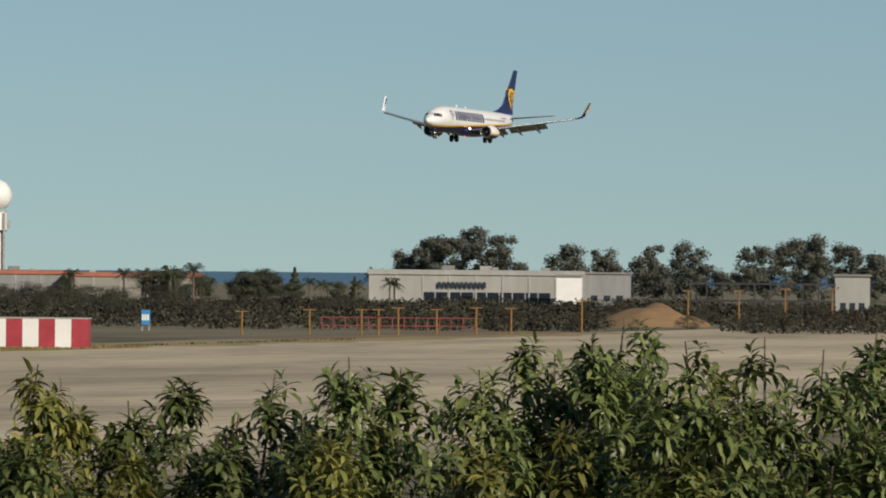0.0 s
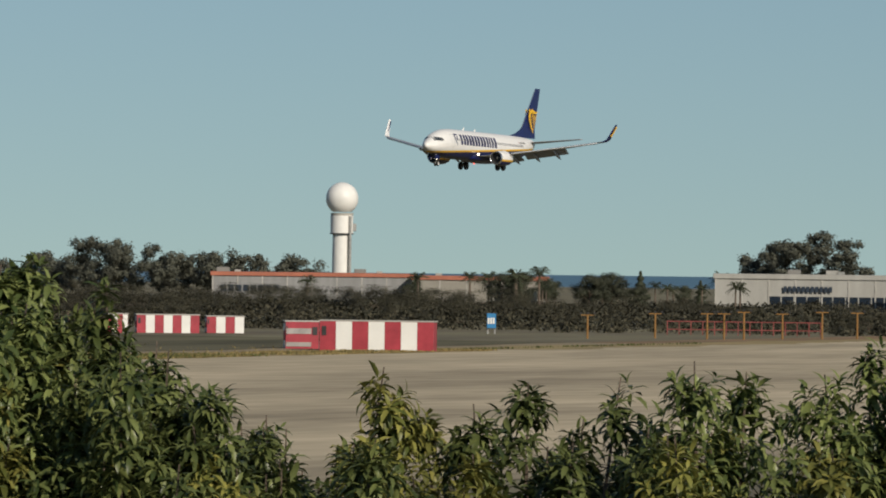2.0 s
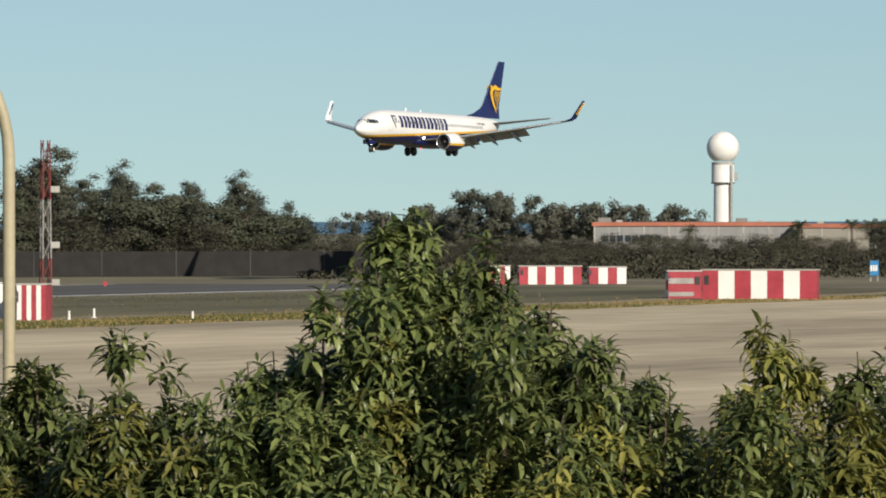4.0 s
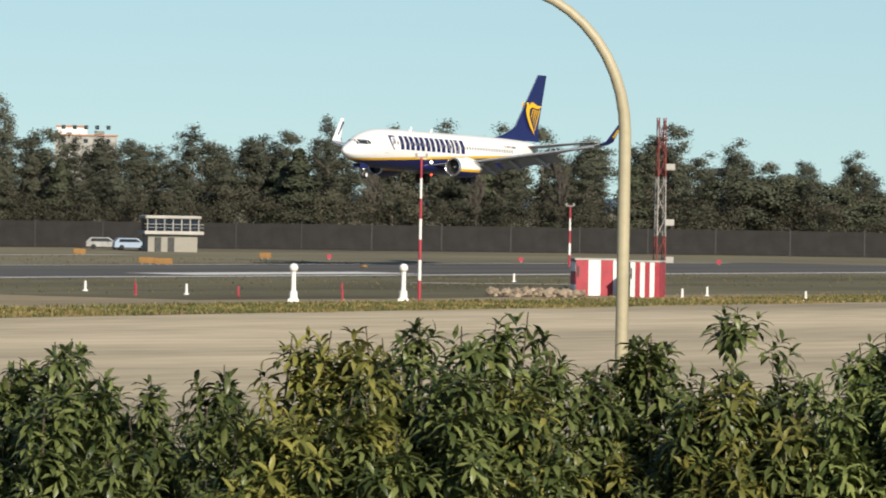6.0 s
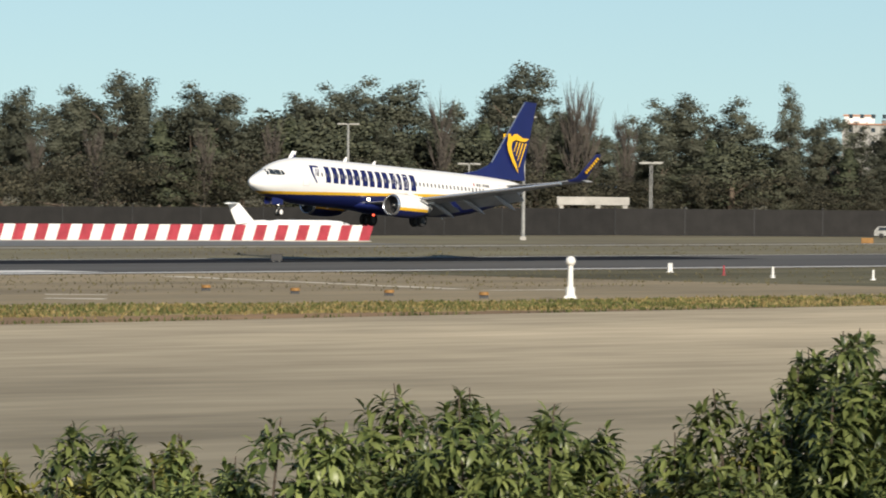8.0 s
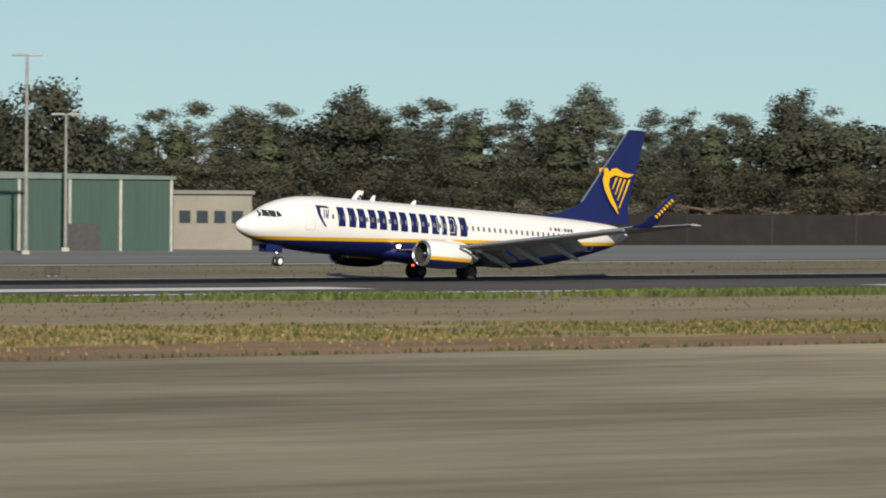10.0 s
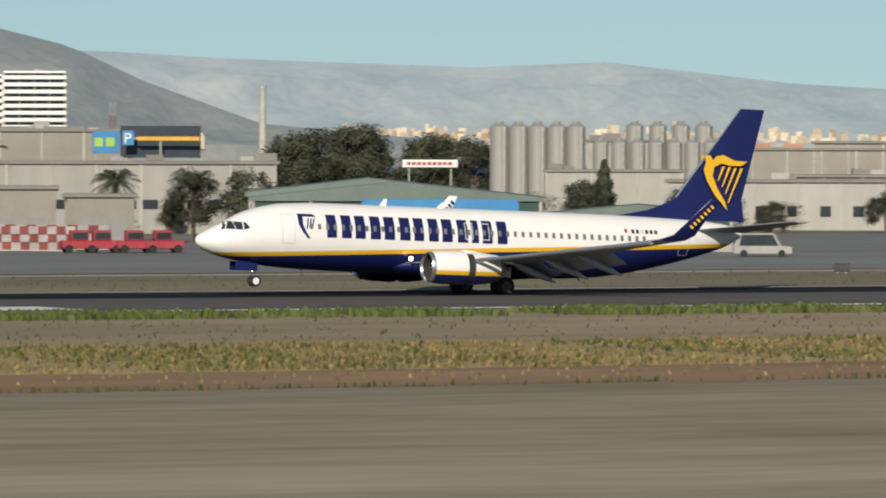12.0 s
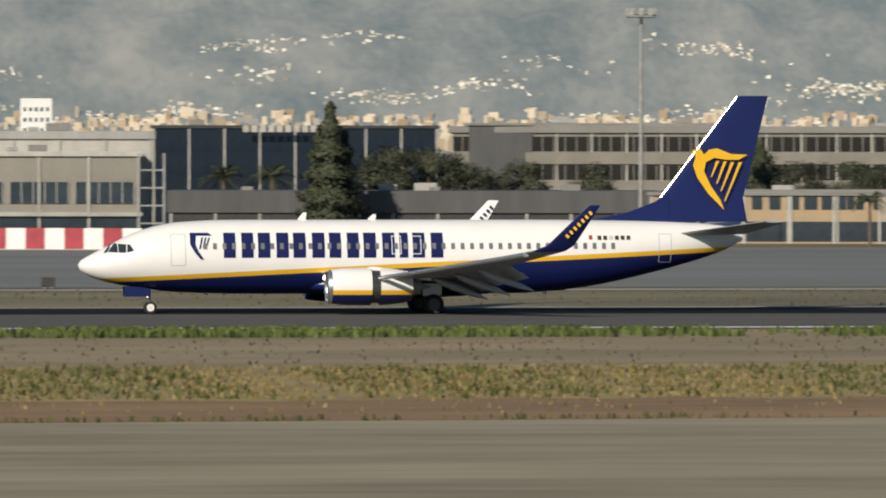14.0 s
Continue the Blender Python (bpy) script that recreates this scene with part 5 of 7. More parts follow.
def parked_jet(az, r, length, turn, label, material=None, ttail=True):
    j = thing("parked_jet", put(az, r, 0, turn), label, "airplane", "parked jets")
    m = material or M_SHELL
    k = length / 15.0
    bm = revolve(((0, 0.02), (0.5, 0.45), (1.6, 0.82), (3, 0.92), (9, 0.92), (12, 0.55), (14, 0.15)), 16)
    part("fuselage", bm, m, j, m=pose(7.5 * k, 0, 1.6 * k) @ Matrix.Scale(k, 4), smooth=60)
    for s in (1, -1):
        part("wing", foil_loft([((0.5 * k, s * 0.5 * k, 1.15 * k), 3.0 * k, 0.1, (0, 0, 1)), ((-2.2 * k, s * 7.0 * k, 1.5 * k), 1.0 * k, 0.1, (0, 0, 1))]), m, j)
        part("engine", revolve(((0, 0.4), (0.5, 0.5), (2.0, 0.45), (2.5, 0.3)), 12), m, j, m=pose(-2.6 * k, s * 1.4 * k, 1.95 * k) @ Matrix.Scale(k, 4), smooth=60)
        z = (4.4 if ttail else 2.2) * k
        part("tailplane", foil_loft([((-6.3 * k, s * 0.1, z), 1.6 * k, 0.1, (0, 0, 1)), ((-7.2 * k, s * 2.6 * k, z), 0.8 * k, 0.1, (0, 0, 1))]), m, j)
        part("main_wheel", tube(bmesh.new(), (-1 * k, s * 1.2 * k - 0.1, 0.3), (-1 * k, s * 1.2 * k + 0.1, 0.3), 0.3, n=12), M_TYRE, j)
        part("gear_leg", tube(bmesh.new(), (-1 * k, s * 1.2 * k, 0.3), (-1 * k, s * 1.1 * k, 1.3 * k), 0.07), M_STEEL, j)
    part("fin", prism(((-4.3 * k, 2.2 * k), (-6.5 * k, 1.9 * k), (-7.6 * k, 4.45 * k), (-6.2 * k, 4.45 * k)), -0.1, 0.1), m, j)
    part("nose_wheel", tube(bmesh.new(), (5.6 * k, -0.1, 0.22), (5.6 * k, 0.1, 0.22), 0.22, n=12), M_TYRE, j)
    part("nose_leg", tube(bmesh.new(), (5.6 * k, 0, 0.22), (5.6 * k, 0, 1.0 * k), 0.05), M_STEEL, j)
    part("windscreen", boxes((6.0 * k, 6.6 * k, -0.5 * k, 0.5 * k, 1.95 * k, 2.2 * k), bev=0.1), M_GLASS, j)
    return j


def car(az, r, label, material, turn=0.0, van=False, base=0.0):
    c = thing("van" if van else "car", put(az, r, base, turn), label, "car", "parked cars")
    L, H = (4.9, 2.0) if van else (4.3, 1.45)
    part("body", prism(((-L / 2, 0.3), (L / 2, 0.3), (L / 2, 0.85), (L / 2 - 0.9, 0.95), (L / 2 - 1.5, H), (-L / 2 + 0.5, H), (-L / 2, 0.95)), -0.85, 0.85), material, c)
    part("side_window", prism(((-L / 2 + 0.45, 0.95), (L / 2 - 1.1, 0.95), (L / 2 - 1.6, H - 0.12), (-L / 2 + 0.65, H - 0.12)), -0.87, 0.87), M_GLASS, c)
    for x in (-L / 2 + 0.85, L / 2 - 0.85):
        for y in (-0.85, 0.85):
            part("wheel", tube(bmesh.new(), (x, y - 0.1, 0.31), (x, y + 0.1, 0.31), 0.31, n=14), M_TYRE, c)
    return c


def fence_line(pts, h):
    """The dark boundary fence, bay by bay."""
    f = thing("fence", Matrix(), "dark mesh boundary fence behind the runway", "fence")
    for (a0, r0), (a1, r1) in zip(pts, pts[1:]):
        p, q = at(a0, r0), at(a1, r1)
        n = max(1, int((q - p).length / 9))
        for i in range(n):
            u, v = p.lerp(q, i / n), p.lerp(q, (i + 1) / n)
            d = (v - u)
            m = Matrix.Translation(u) @ pose(0, 0, 0, 0, 0, math.degrees(math.atan2(d.y, d.x)))
            part("fence_panel", boxes((0.05, d.length - 0.05, -0.03, 0.03, 0.05, h)), M_FENCE, f, m=m)
            part("fence_post", boxes((-0.06, 0.06, -0.06, 0.06, -0.2, h + 0.25)), M_DARK, f, m=m)
    return f


def build_left():
    radar_tower((24.753, 1400, 5.47)[0], 1400, (24.762, 1400, 21.10)[2], 3.35, (24.760, 1400, 17.95)[2], 4.7, "white radar tower with a spherical radome", 0, M_WHITE, M_WHITE)
    b = building("warehouse", 24.998, 1300, 38.41, 5.99, "long grey warehouse with an orange roof band", M_GREYW, 20, roof=M_ORANGE, roofh=0.75)
    bars(b, -17.5, -6, -0.1, 2.3, 3.5, 8, M_BSIGN)
    b = building("warehouse", 23.579, 1290, 25.79, 5.73, "beige warehouse with an orange roof edge", M_BEIGE, 20, roof=M_ORANGE, roofh=0.8, rows=((0.5, 2.5, 3, 2.0, 0.55, 0.95),))
    b = building("showroom", 20.692, 1230, 38.87, 6.92, "white flat-roofed showroom with dark name bars", M_LIGHTW, 18, roof=M_LIGHTW, rows=((0.3, 2.6, 10, 2.1, 0.25, 0.85),), glass=M_DGLASS, roofh=0.9)
    bars(b, -7, 2.0, -0.45, 3.7, 4.75, 11, M_BSIGN)
    building("showroom_annex", 19.585, 1240, 8.75, 6.74, "grey flat-roofed annex of the showroom", M_GREYW, 16, rows=((1.5, 1.0, 3, 1.2, 0.1, 0.9),))
    building("white_block", 19.905, 1215, 4.55, 6.26, "small white rendered block", M_WHITE, 8)
    building("white_house", 17.515, 1060, 5.46, 7.15, "white house with dark windows", M_LIGHTW, 8, rows=((1.2, 1.5, 3, 0.9, 0.1, 0.9),))
    # steel frame of a hall
    s = thing("hall_skeleton", put((18.272, 1040, 7.15)[0], 1040), "bare dark steel frame of an unfinished hall", "steel frame")
    for k in range(10):
        x = -11 + 22 * k / 9
        part("column", boxes((x - 0.12, x + 0.12, -0.12, 0.12, -0.2, 5.6)), M_DARK, s)
    for z in (3.0, 5.6):
        part("beam", boxes((-11.2, 11.2, -0.14, 0.14, z - 0.15, z + 0.15)), M_DARK, s)
    # earth mound
    bm = bmesh.new()
    bmesh.ops.create_grid(bm, x_segments=24, y_segments=16, size=1)
    for v in bm.verts:
        d = v.co.length
        v.co.x *= 8.5
        v.co.y *= 9
        v.co.z = 3.3 * max(0, 1 - d) ** 0.7 * (1 + 0.25 * noise.noise(v.co * 0.35)) - 0.1
    o = thing("earth_mound", put((19.198, 930, 1.42)[0], 930), "bare reddish earth mound with dry weeds", "mound", data=mesh_of("earth_mound", bm, M_DIRT, 60))
    # striped shelters
    striped_shed(24.449, 662, 11.19, 3.02, 7, -6, 3.4)
    side = striped_shed(25.076, 672, 3.3, 2.82, 1, 4, 3.0, label="small red equipment shelter with white horizontal bands")
    for z0, z1 in ((0.25, 0.68), (1.5, 2.05)):
        part("white_band", boxes((-1.6, 0.9, -0.06, -0.021, z0, z1)), M_DIRTYW, side)
    part("dark_opening", boxes((1.0, 1.5, -0.06, -0.021, 1.4, 2.2)), M_DARK, side)
    for b in ((26.635, 790, 2.36, 2.29), (26.209, 795, 7.33, 2.20), (25.725, 800, 4.39, 2.05)):
        striped_shed(*b, 4 if b[2] < 5 else 7, 4, 3.0)
    striped_shed(30.965, 552, 4.05, 3.06, 4, 8, 3.2)
    striped_shed(30.592, 548, 2.37, 3.00, 6, -8, 3.0, False)
    lm = lattice("lattice_mast", 30.472, 562, 14.70, 0.8, "dull red and white lattice antenna mast", 3)
    for z in (10.6, 6.0, 2.9):
        part("antenna_box", boxes((0.3, 1.15, -0.35, 0.35, z - 0.25, z + 0.3), bev=0.05), M_LIGHTW, lm, "pale antenna box")
    # slim striped pole with a crossarm, and others
    for a, r, top, n in ((32.495, 517, 10.92, 7), (31.232, 735, 6.59, 5)):
        s = thing("striped_pole", put(a, r), "thin red and white striped pole with lights", "pole", "striped poles")
        for k in range(n):
            part("pole_length", tube(bmesh.new(), (0, 0, top * k / n), (0, 0, top * (k + 1) / n), 0.13 - 0.008 * k, n=8), M_RED if k % 2 == 0 else M_WHITE, s)
        part("crossarm", boxes((-0.45, 0.45, -0.05, 0.05, top, top + 0.1)), M_STEEL, s)
        for x in (-0.4, 0.4):
            part("lamp", boxes((x - 0.1, x + 0.1, -0.1, 0.1, top + 0.1, top + 0.35)), M_STEEL, s)
    for a, r in (((32.630, 512, 0.24)[:2]), ((33.559, 503, -0.00)[:2]), ((37.869, 448, -0.01)[:2])):
        post(a, r, 2.55, M_WHITE, "white beacon pillar with a round head", "beacon_pillar", 0.17, True)
    # markers along the runway
    for a, r in (((31.642, 768, 0.01)[:2]), ((29.971, 775, 0.04)[:2]), ((33.261, 765, -0.31)[:2])):
        m = thing("runway_marker", put(a, r), "small red square runway marker", "marker", "runway markers")
        part("board", boxes((-0.27, 0.27, -0.08, 0.08, 0.12, 0.62), bev=0.03), M_RED, m)
        part("foot", boxes((-0.06, 0.06, -0.06, 0.06, -0.1, 0.2)), M_STEEL, m)
    for a, r in (((37.018, 560, -0.59)[:2]), ((36.161, 540, -0.27)[:2]), ((35.316, 535, -0.20)[:2]), ((34.462, 525, -0.05)[:2]), ((37.038, 560, -0.26)[:2]), ((36.164, 548, -0.18)[:2]), ((35.315, 538, -0.13)[:2]), ((34.461, 530, -0.11)[:2]), ((31.697, 620, -0.02)[:2]), ((30.064, 560, 0.12)[:2]), ((29.233, 545, 0.23)[:2]), ((30.274, 548, 0.07)[:2]), ((69.388, 300, 0.17)[:2])):
        post(a, r, 0.8, M_WHITE, "short white plastic marker post")
    for a, r in (((36.575, 548, -0.37)[:2]), ((34.896, 532, -0.23)[:2]), ((34.027, 520, -0.03)[:2]), ((33.144, 512, 0.23)[:2]), ((33.149, 545, -0.16)[:2]), ((34.890, 520, -0.05)[:2]), ((34.023, 520, 0.01)[:2])):
        post(a, r, 0.85, M_RED, "short red plastic marker post", "red_marker_post", 0.07)
    for a, r in (((40.196, 455, 0.70)[:2]), ((39.400, 452, 0.60)[:2]), ((38.599, 448, 0.53)[:2]), ((40.947, 462, 0.94)[:2]), ((32.966, 690, 0.21)[:2])):
        m = thing("runway_light", put(a, r), "low yellow topped elevated runway light", "light", "runway lights")
        part("stand", boxes((-0.3, 0.3, -0.25, 0.25, -0.1, 0.25), bev=0.03), M_DARK, m)
        part("lens", tube(bmesh.new(), (0, 0, 0.25), (0, 0, 0.45), 0.36, 0.3, 12), M_OCHRE, m)
    for a, r, w in (((34.805, 700, 0.05)[:2] + (1.6,)), ((34.661, 695, 0.02)[:2] + (1.9,)), ((35.369, 770, -0.15)[:2] + (1.4,)), ((33.803, 760, 0.08)[:2] + (1.3,)), ((43.673, 660, 0.44)[:2] + (2.2,)), ((44.412, 670, 0.45)[:2] + (2.2,)), ((85.840, 455, -0.03)[:2] + (0.9,)), ((71.742, 465, 0.22)[:2] + (2.2,)), ((70.837, 480, 0.39)[:2] + (1.0,)), ((70.849, 480, 0.29)[:2] + (1.0,)), ((52.852, 510, 0.89)[:2] + (1.15,)), ((61.100, 500, 0.68)[:2] + (1.15,)), ((55.950, 470, 0.34)[:2] + (1.15,)), ((54.518, 465, 0.54)[:2] + (1.15,)), ((56.810, 480, 0.49)[:2] + (1.15,)), ((40.354, 590, 0.84)[:2] + (1.0,))):
        m = thing("taxiway_sign", put(a, r), "low orange and black taxiway sign board", "sign", "taxiway signs")
        part("board", boxes((-w / 2, w / 2, -0.1, 0.1, 0.12, 0.75), bev=0.04), M_OCHRE if w > 1.2 else M_DARK, m)
        part("foot", boxes((-w * 0.3, -w * 0.2, -0.05, 0.05, -0.1, 0.15), (w * 0.2, w * 0.3, -0.05, 0.05, -0.1, 0.15)), M_STEEL, m)
    # rubble by the shelter
    rng = random.Random(5)
    bm = bmesh.new()
    for k in range(130):
        v = at(rng.uniform(31.1, 31.9), rng.uniform(538, 556))
        bmesh.ops.create_icosphere(bm, subdivisions=1, radius=rng.uniform(0.12, 0.38), matrix=Matrix.Translation((v.x, v.y, 0.1 + rng.uniform(0, 0.4))) @ Matrix.Diagonal((1.3, 1, 0.8, 1)))
    for v in bm.verts:
        v.co += noise.noise_vector(v.co * 2.0) * 0.12
    thing("rubble", Matrix(), "heap of broken pale stones", "rubble", kind="stuff", data=mesh_of("rubble", bm, mat("broken_stone", (0.27, 0.215, 0.155), 0.9, var=0.35, scale=0.8)))
    fence_line(((27.5, 892), (30, 885), (33.5, 865), (37.5, 832), (41.0, 780), (44.0, 745), (47.5, 720), (51, 690), (54, 660)), 3.3)
    # the old control cabin
    c = thing("control_cabin", put((34.585, 818, 2.96)[0], 818, 0, 8), "small beige two-storey control cabin with glazed upper floor", "cabin")
    part("ground_floor", boxes((-3.0, 3.0, 0, 5, -0.2, 2.1)), M_BEIGE, c)
    part("gallery", boxes((-3.5, 3.7, -0.6, 5.6, 2.1, 2.5), bev=0.03), M_CONC, c)
    part("glazing", boxes((-3.1, 3.1, -0.2, 5.2, 2.5, 4.0)), M_DGLASS, c)
    part("roof", boxes((-3.4, 3.4, -0.5, 5.5, 4.0, 4.35), bev=0.05), M_CONC, c)
    for k in range(7):
        part("mullion", boxes((-3.12 + k * 1.04 - 0.06, -3.12 + k * 1.04 + 0.06, -0.27, -0.19, 2.5, 4.0)), M_LIGHTW, c)
    for x in (-2.2, -0.6):
        part("door", boxes((x, x + 0.8, -0.06, 0.02, 0, 1.75)), M_DARK, c)
    part("railing", boxes((-3.5, 3.7, -0.6, -0.55, 3.3, 3.36), (-3.5, 3.7, -0.6, -0.55, 2.9, 2.94)), M_STEEL, c)
    car((34.935, 832, 0.01)[0], 832, "pale blue parked car", mat("pale_blue_car_paint", (0.30, 0.38, 0.48), 0.35, var=0.05), 10)
    car((35.164, 836, -0.08)[0], 836, "grey parked estate car", M_STEEL, 0)
    building("apartment_block", 35.331, 1500, 13.73, 17.89, "white apartment block behind the trees", M_LIGHTW, 14, rows=tuple((z, 0.9, 5, 0.9, 0.05, 0.95) for z in (10, 13, 16, 19)), roof=M_TERRA)
    building("rooftop_block", 35.448, 1505, 6.64, 19.88, "white rooftop stair block", M_WHITE, 6, roof=M_TERRA)
    barrier(42.79, 39.58, 716, 742, 1.8, 35, "long red and white slanted barrier by the taxiway", 0.55)
    parked_jet((40.237, 845, -0.00)[0], 742, 13.7, 0, "white business jet with a high tail, parked")
    parked_jet((43.101, 752, -0.05)[0], 722, 7.5, 215, "small white business jet with a high tail, parked")
    for a, r, top, rad in ((38.274, 772, 14.02, 0.24), (39.761, 850, 13.36, 0.24), (43.902, 752, 12.06, 0.24), (38.739, 846, 8.56, 0.12), (42.968, 846, 7.97, 0.12), (38.735, 846, 8.53, 0.1), (44.970, 846, 9.19, 0.1), (37.207, 846, 8.88, 0.1), (37.191, 846, 8.97, 0.1)):
        mast("airfield_lamp", a, r, top, "grey steel airfield lamp post", rad, "box", 2)
    sign("road_sign", 44.528, 840, 4.26, 6.71, 3.1, "blue motorway direction sign with white bars", M_BLUE, 3, M_WHITE)
    sign("road_sign", 44.192, 835, 2.08, 6.46, 2.6, "grey metal sign seen from behind", M_STEEL)
    g = thing("gantry", put(37.685, 846), "concrete gantry bench between posts", "gantry")
    part("beam", boxes((-4.5, 4.5, -0.5, 0.5, 3.6, 4.6)), M_CONC, g)
    for x in (-4.0, 0.6, 4.0):
        part("leg", boxes((x - 0.3, x + 0.3, -0.4, 0.4, -0.2, 3.6)), M_CONC, g)
    # approach lights: yellow poles
    for a, r, top in ((22.096, 801, 2.93), (21.657, 800, 3.00), (21.514, 800, 3.02), (21.347, 798, 3.25), (21.022, 805, 3.04), (20.688, 812, 3.24), (20.392, 820, 3.15), (19.796, 850, 4.00), (18.900, 900, 5.10), (18.471, 920, 5.07), (18.080, 935, 5.30), (17.685, 950, 5.29), (22.667, 790, 2.76)):
        m = thing("approach_light", put(a, r), "ochre painted approach light pole", "light", "approach lights")
        part("pole", tube(bmesh.new(), (0, 0, -0.2), (0, 0, top), 0.14, 0.1, 8), M_OCHRE, m)
        part("crossbar", boxes((-0.75, 0.75, -0.06, 0.06, top - 0.08, top + 0.04)), M_OCHRE, m)
        for x in (-0.8, 0.0, 0.8):
            part("lamp", boxes((x - 0.13, x + 0.13, -0.2, 0.1, top + 0.08, top + 0.3), bev=0.04), M_DARK, m)
    f = thing("railing", put((21.345, 840, -0.21)[0], 840), "low dark red tubular fence", "fence")
    for k in range(14):
        part("post", boxes((-9.5 + k * 1.46 - 0.06, -9.5 + k * 1.46 + 0.06, -0.05, 0.05, -0.1, 1.75)), M_DULLRED, f)
    for z in (0.7, 1.7):
        part("rail", boxes((-9.6, 9.6, -0.06, 0.06, z - 0.06, z + 0.06)), M_DULLRED, f)
    sign("notice_board", 23.479, 825, 1.10, 2.50, 1.8, "blue notice board on two posts", M_BLUE, 3, M_WHITE)
    street_lamp(30.78, 80, (31.580, 80, 11.53)[2] + 0.06, 1.5)


build_left()


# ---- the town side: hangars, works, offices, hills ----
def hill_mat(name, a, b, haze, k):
    """Far slopes: their own colour, with the haze before them added as emission."""
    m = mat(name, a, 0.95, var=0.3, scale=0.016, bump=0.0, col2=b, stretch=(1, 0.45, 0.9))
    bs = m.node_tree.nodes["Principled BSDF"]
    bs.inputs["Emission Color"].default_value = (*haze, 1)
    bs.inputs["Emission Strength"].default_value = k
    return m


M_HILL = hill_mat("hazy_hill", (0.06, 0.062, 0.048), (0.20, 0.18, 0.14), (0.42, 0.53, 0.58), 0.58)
M_HILL_N = hill_mat("scrubby_hill_haze", (0.045, 0.052, 0.04), (0.17, 0.148, 0.118), (0.42, 0.52, 0.56), 0.30)
M_TOWN = leaf_mat("far_white_walls", (0.24, 0.22, 0.18), (0.74, 0.70, 0.60), 0.8, 0.0)
M_TOWN_B = leaf_mat("near_town_walls", (0.36, 0.27, 0.18), (0.78, 0.68, 0.52), 0.8, 0.0)


FAR_RIDGE = ((50, 2), (55, 6), (57, 18), (59, 65), (60.5, 100), (61.5, 112), (63.1, 150), (64.2, 140), (66.3, 155), (67.2, 166), (69, 180), (72, 205), (76, 190), (80, 215), (90, 240), (104, 120))
NEAR_RIDGE = ((64, 2), (66, 40), (67.0, 115), (67.5, 165), (67.71, 181), (68.09, 201), (68.57, 226), (69.43, 246), (71, 285), (73, 340), (76, 300), (78, 335), (80, 380), (83, 350), (86, 390), (90, 380), (96, 300), (104, 180))


def slope_z(az, k, pts=NEAR_RIDGE, r0=3900, r1=4150):
    """Range and height on a slope, k from 0 at its foot to 1 on the ridge."""
    r = r0 + (r1 - r0) * k
    top = profile(pts, az)
    el = top / 12000 * k ** 0.8
    el += min(1, top / 120) * (0.0034 * noise.noise((az * 0.55, k * 2.2, 4.0)) + 0.0026 * (0.5 - 2 * abs(noise.noise((az * 1.3, k * 3.5, 8.0)))) + 0.0008 * noise.noise((az * 5, k * 12, 2.0))) * math.sin(k * math.pi)
    return r, 9.3 + r * el


def build_hills():
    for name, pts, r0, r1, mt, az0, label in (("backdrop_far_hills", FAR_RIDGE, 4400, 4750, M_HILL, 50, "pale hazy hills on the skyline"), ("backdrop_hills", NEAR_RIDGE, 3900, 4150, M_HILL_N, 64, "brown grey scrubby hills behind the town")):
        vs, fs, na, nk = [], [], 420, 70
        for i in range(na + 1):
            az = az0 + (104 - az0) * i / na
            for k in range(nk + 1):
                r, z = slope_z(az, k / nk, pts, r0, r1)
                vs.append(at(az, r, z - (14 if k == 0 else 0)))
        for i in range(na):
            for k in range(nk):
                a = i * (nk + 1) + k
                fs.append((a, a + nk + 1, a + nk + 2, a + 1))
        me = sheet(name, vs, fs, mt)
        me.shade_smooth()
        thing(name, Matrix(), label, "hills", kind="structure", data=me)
    rng = random.Random(11)
    for name, n, mt in (("hillside_town", 4600, M_TOWN), ("far_town", 1700, M_TOWN_B)):
        vs, fs = [], []
        high = name == "hillside_town"
        cl = [(rng.uniform(67.5, 90), 0.07 + 0.42 * rng.random() ** 2.2) for _ in range(85)]
        for _ in range(n):
            if high:
                c = rng.choice(cl)
                az, k = c[0] + rng.gauss(0, 0.28), min(0.7, max(0.03, c[1] + rng.gauss(0, 0.016)))
                if (k > 0.25 and rng.random() < 0.5) or (az < 71.5 and k > 0.17):
                    continue
            else:
                az, k = rng.uniform(60, 90), rng.uniform(0.0, 0.10) ** 1.0
            r, z = slope_z(az, k) if az > 66.5 else slope_z(az, k, FAR_RIDGE, 4400, 4750)
            p = at(az, r - 0.5, z)
            w, h = (rng.uniform(0.8, 3.2), rng.uniform(0.5, 1.5)) if high else (rng.uniform(1.5, 6), rng.uniform(1.5, 6.0))
            ca, sa2 = math.cos(radians(az - 90)), math.sin(radians(az - 90))
            o = len(vs)
            for dz in (-2.0, h):
                for dx, dy in ((-w / 2, 0), (w / 2, 0), (w / 2, 3), (-w / 2, 3)):
                    vs.append((p.x + dx * ca - dy * sa2, p.y + dx * sa2 + dy * ca, p.z + dz))
            fs += [(o, o + 1, o + 5, o + 4), (o + 1, o + 2, o + 6, o + 5), (o + 2, o + 3, o + 7, o + 6), (o + 3, o, o + 4, o + 7), (o + 4, o + 5, o + 6, o + 7)]
        thing(name, Matrix(), "pale houses scattered over the far slopes" if high else "dense pale and terracotta town blocks", "town", kind="stuff", data=sheet(name, vs, fs, mt))


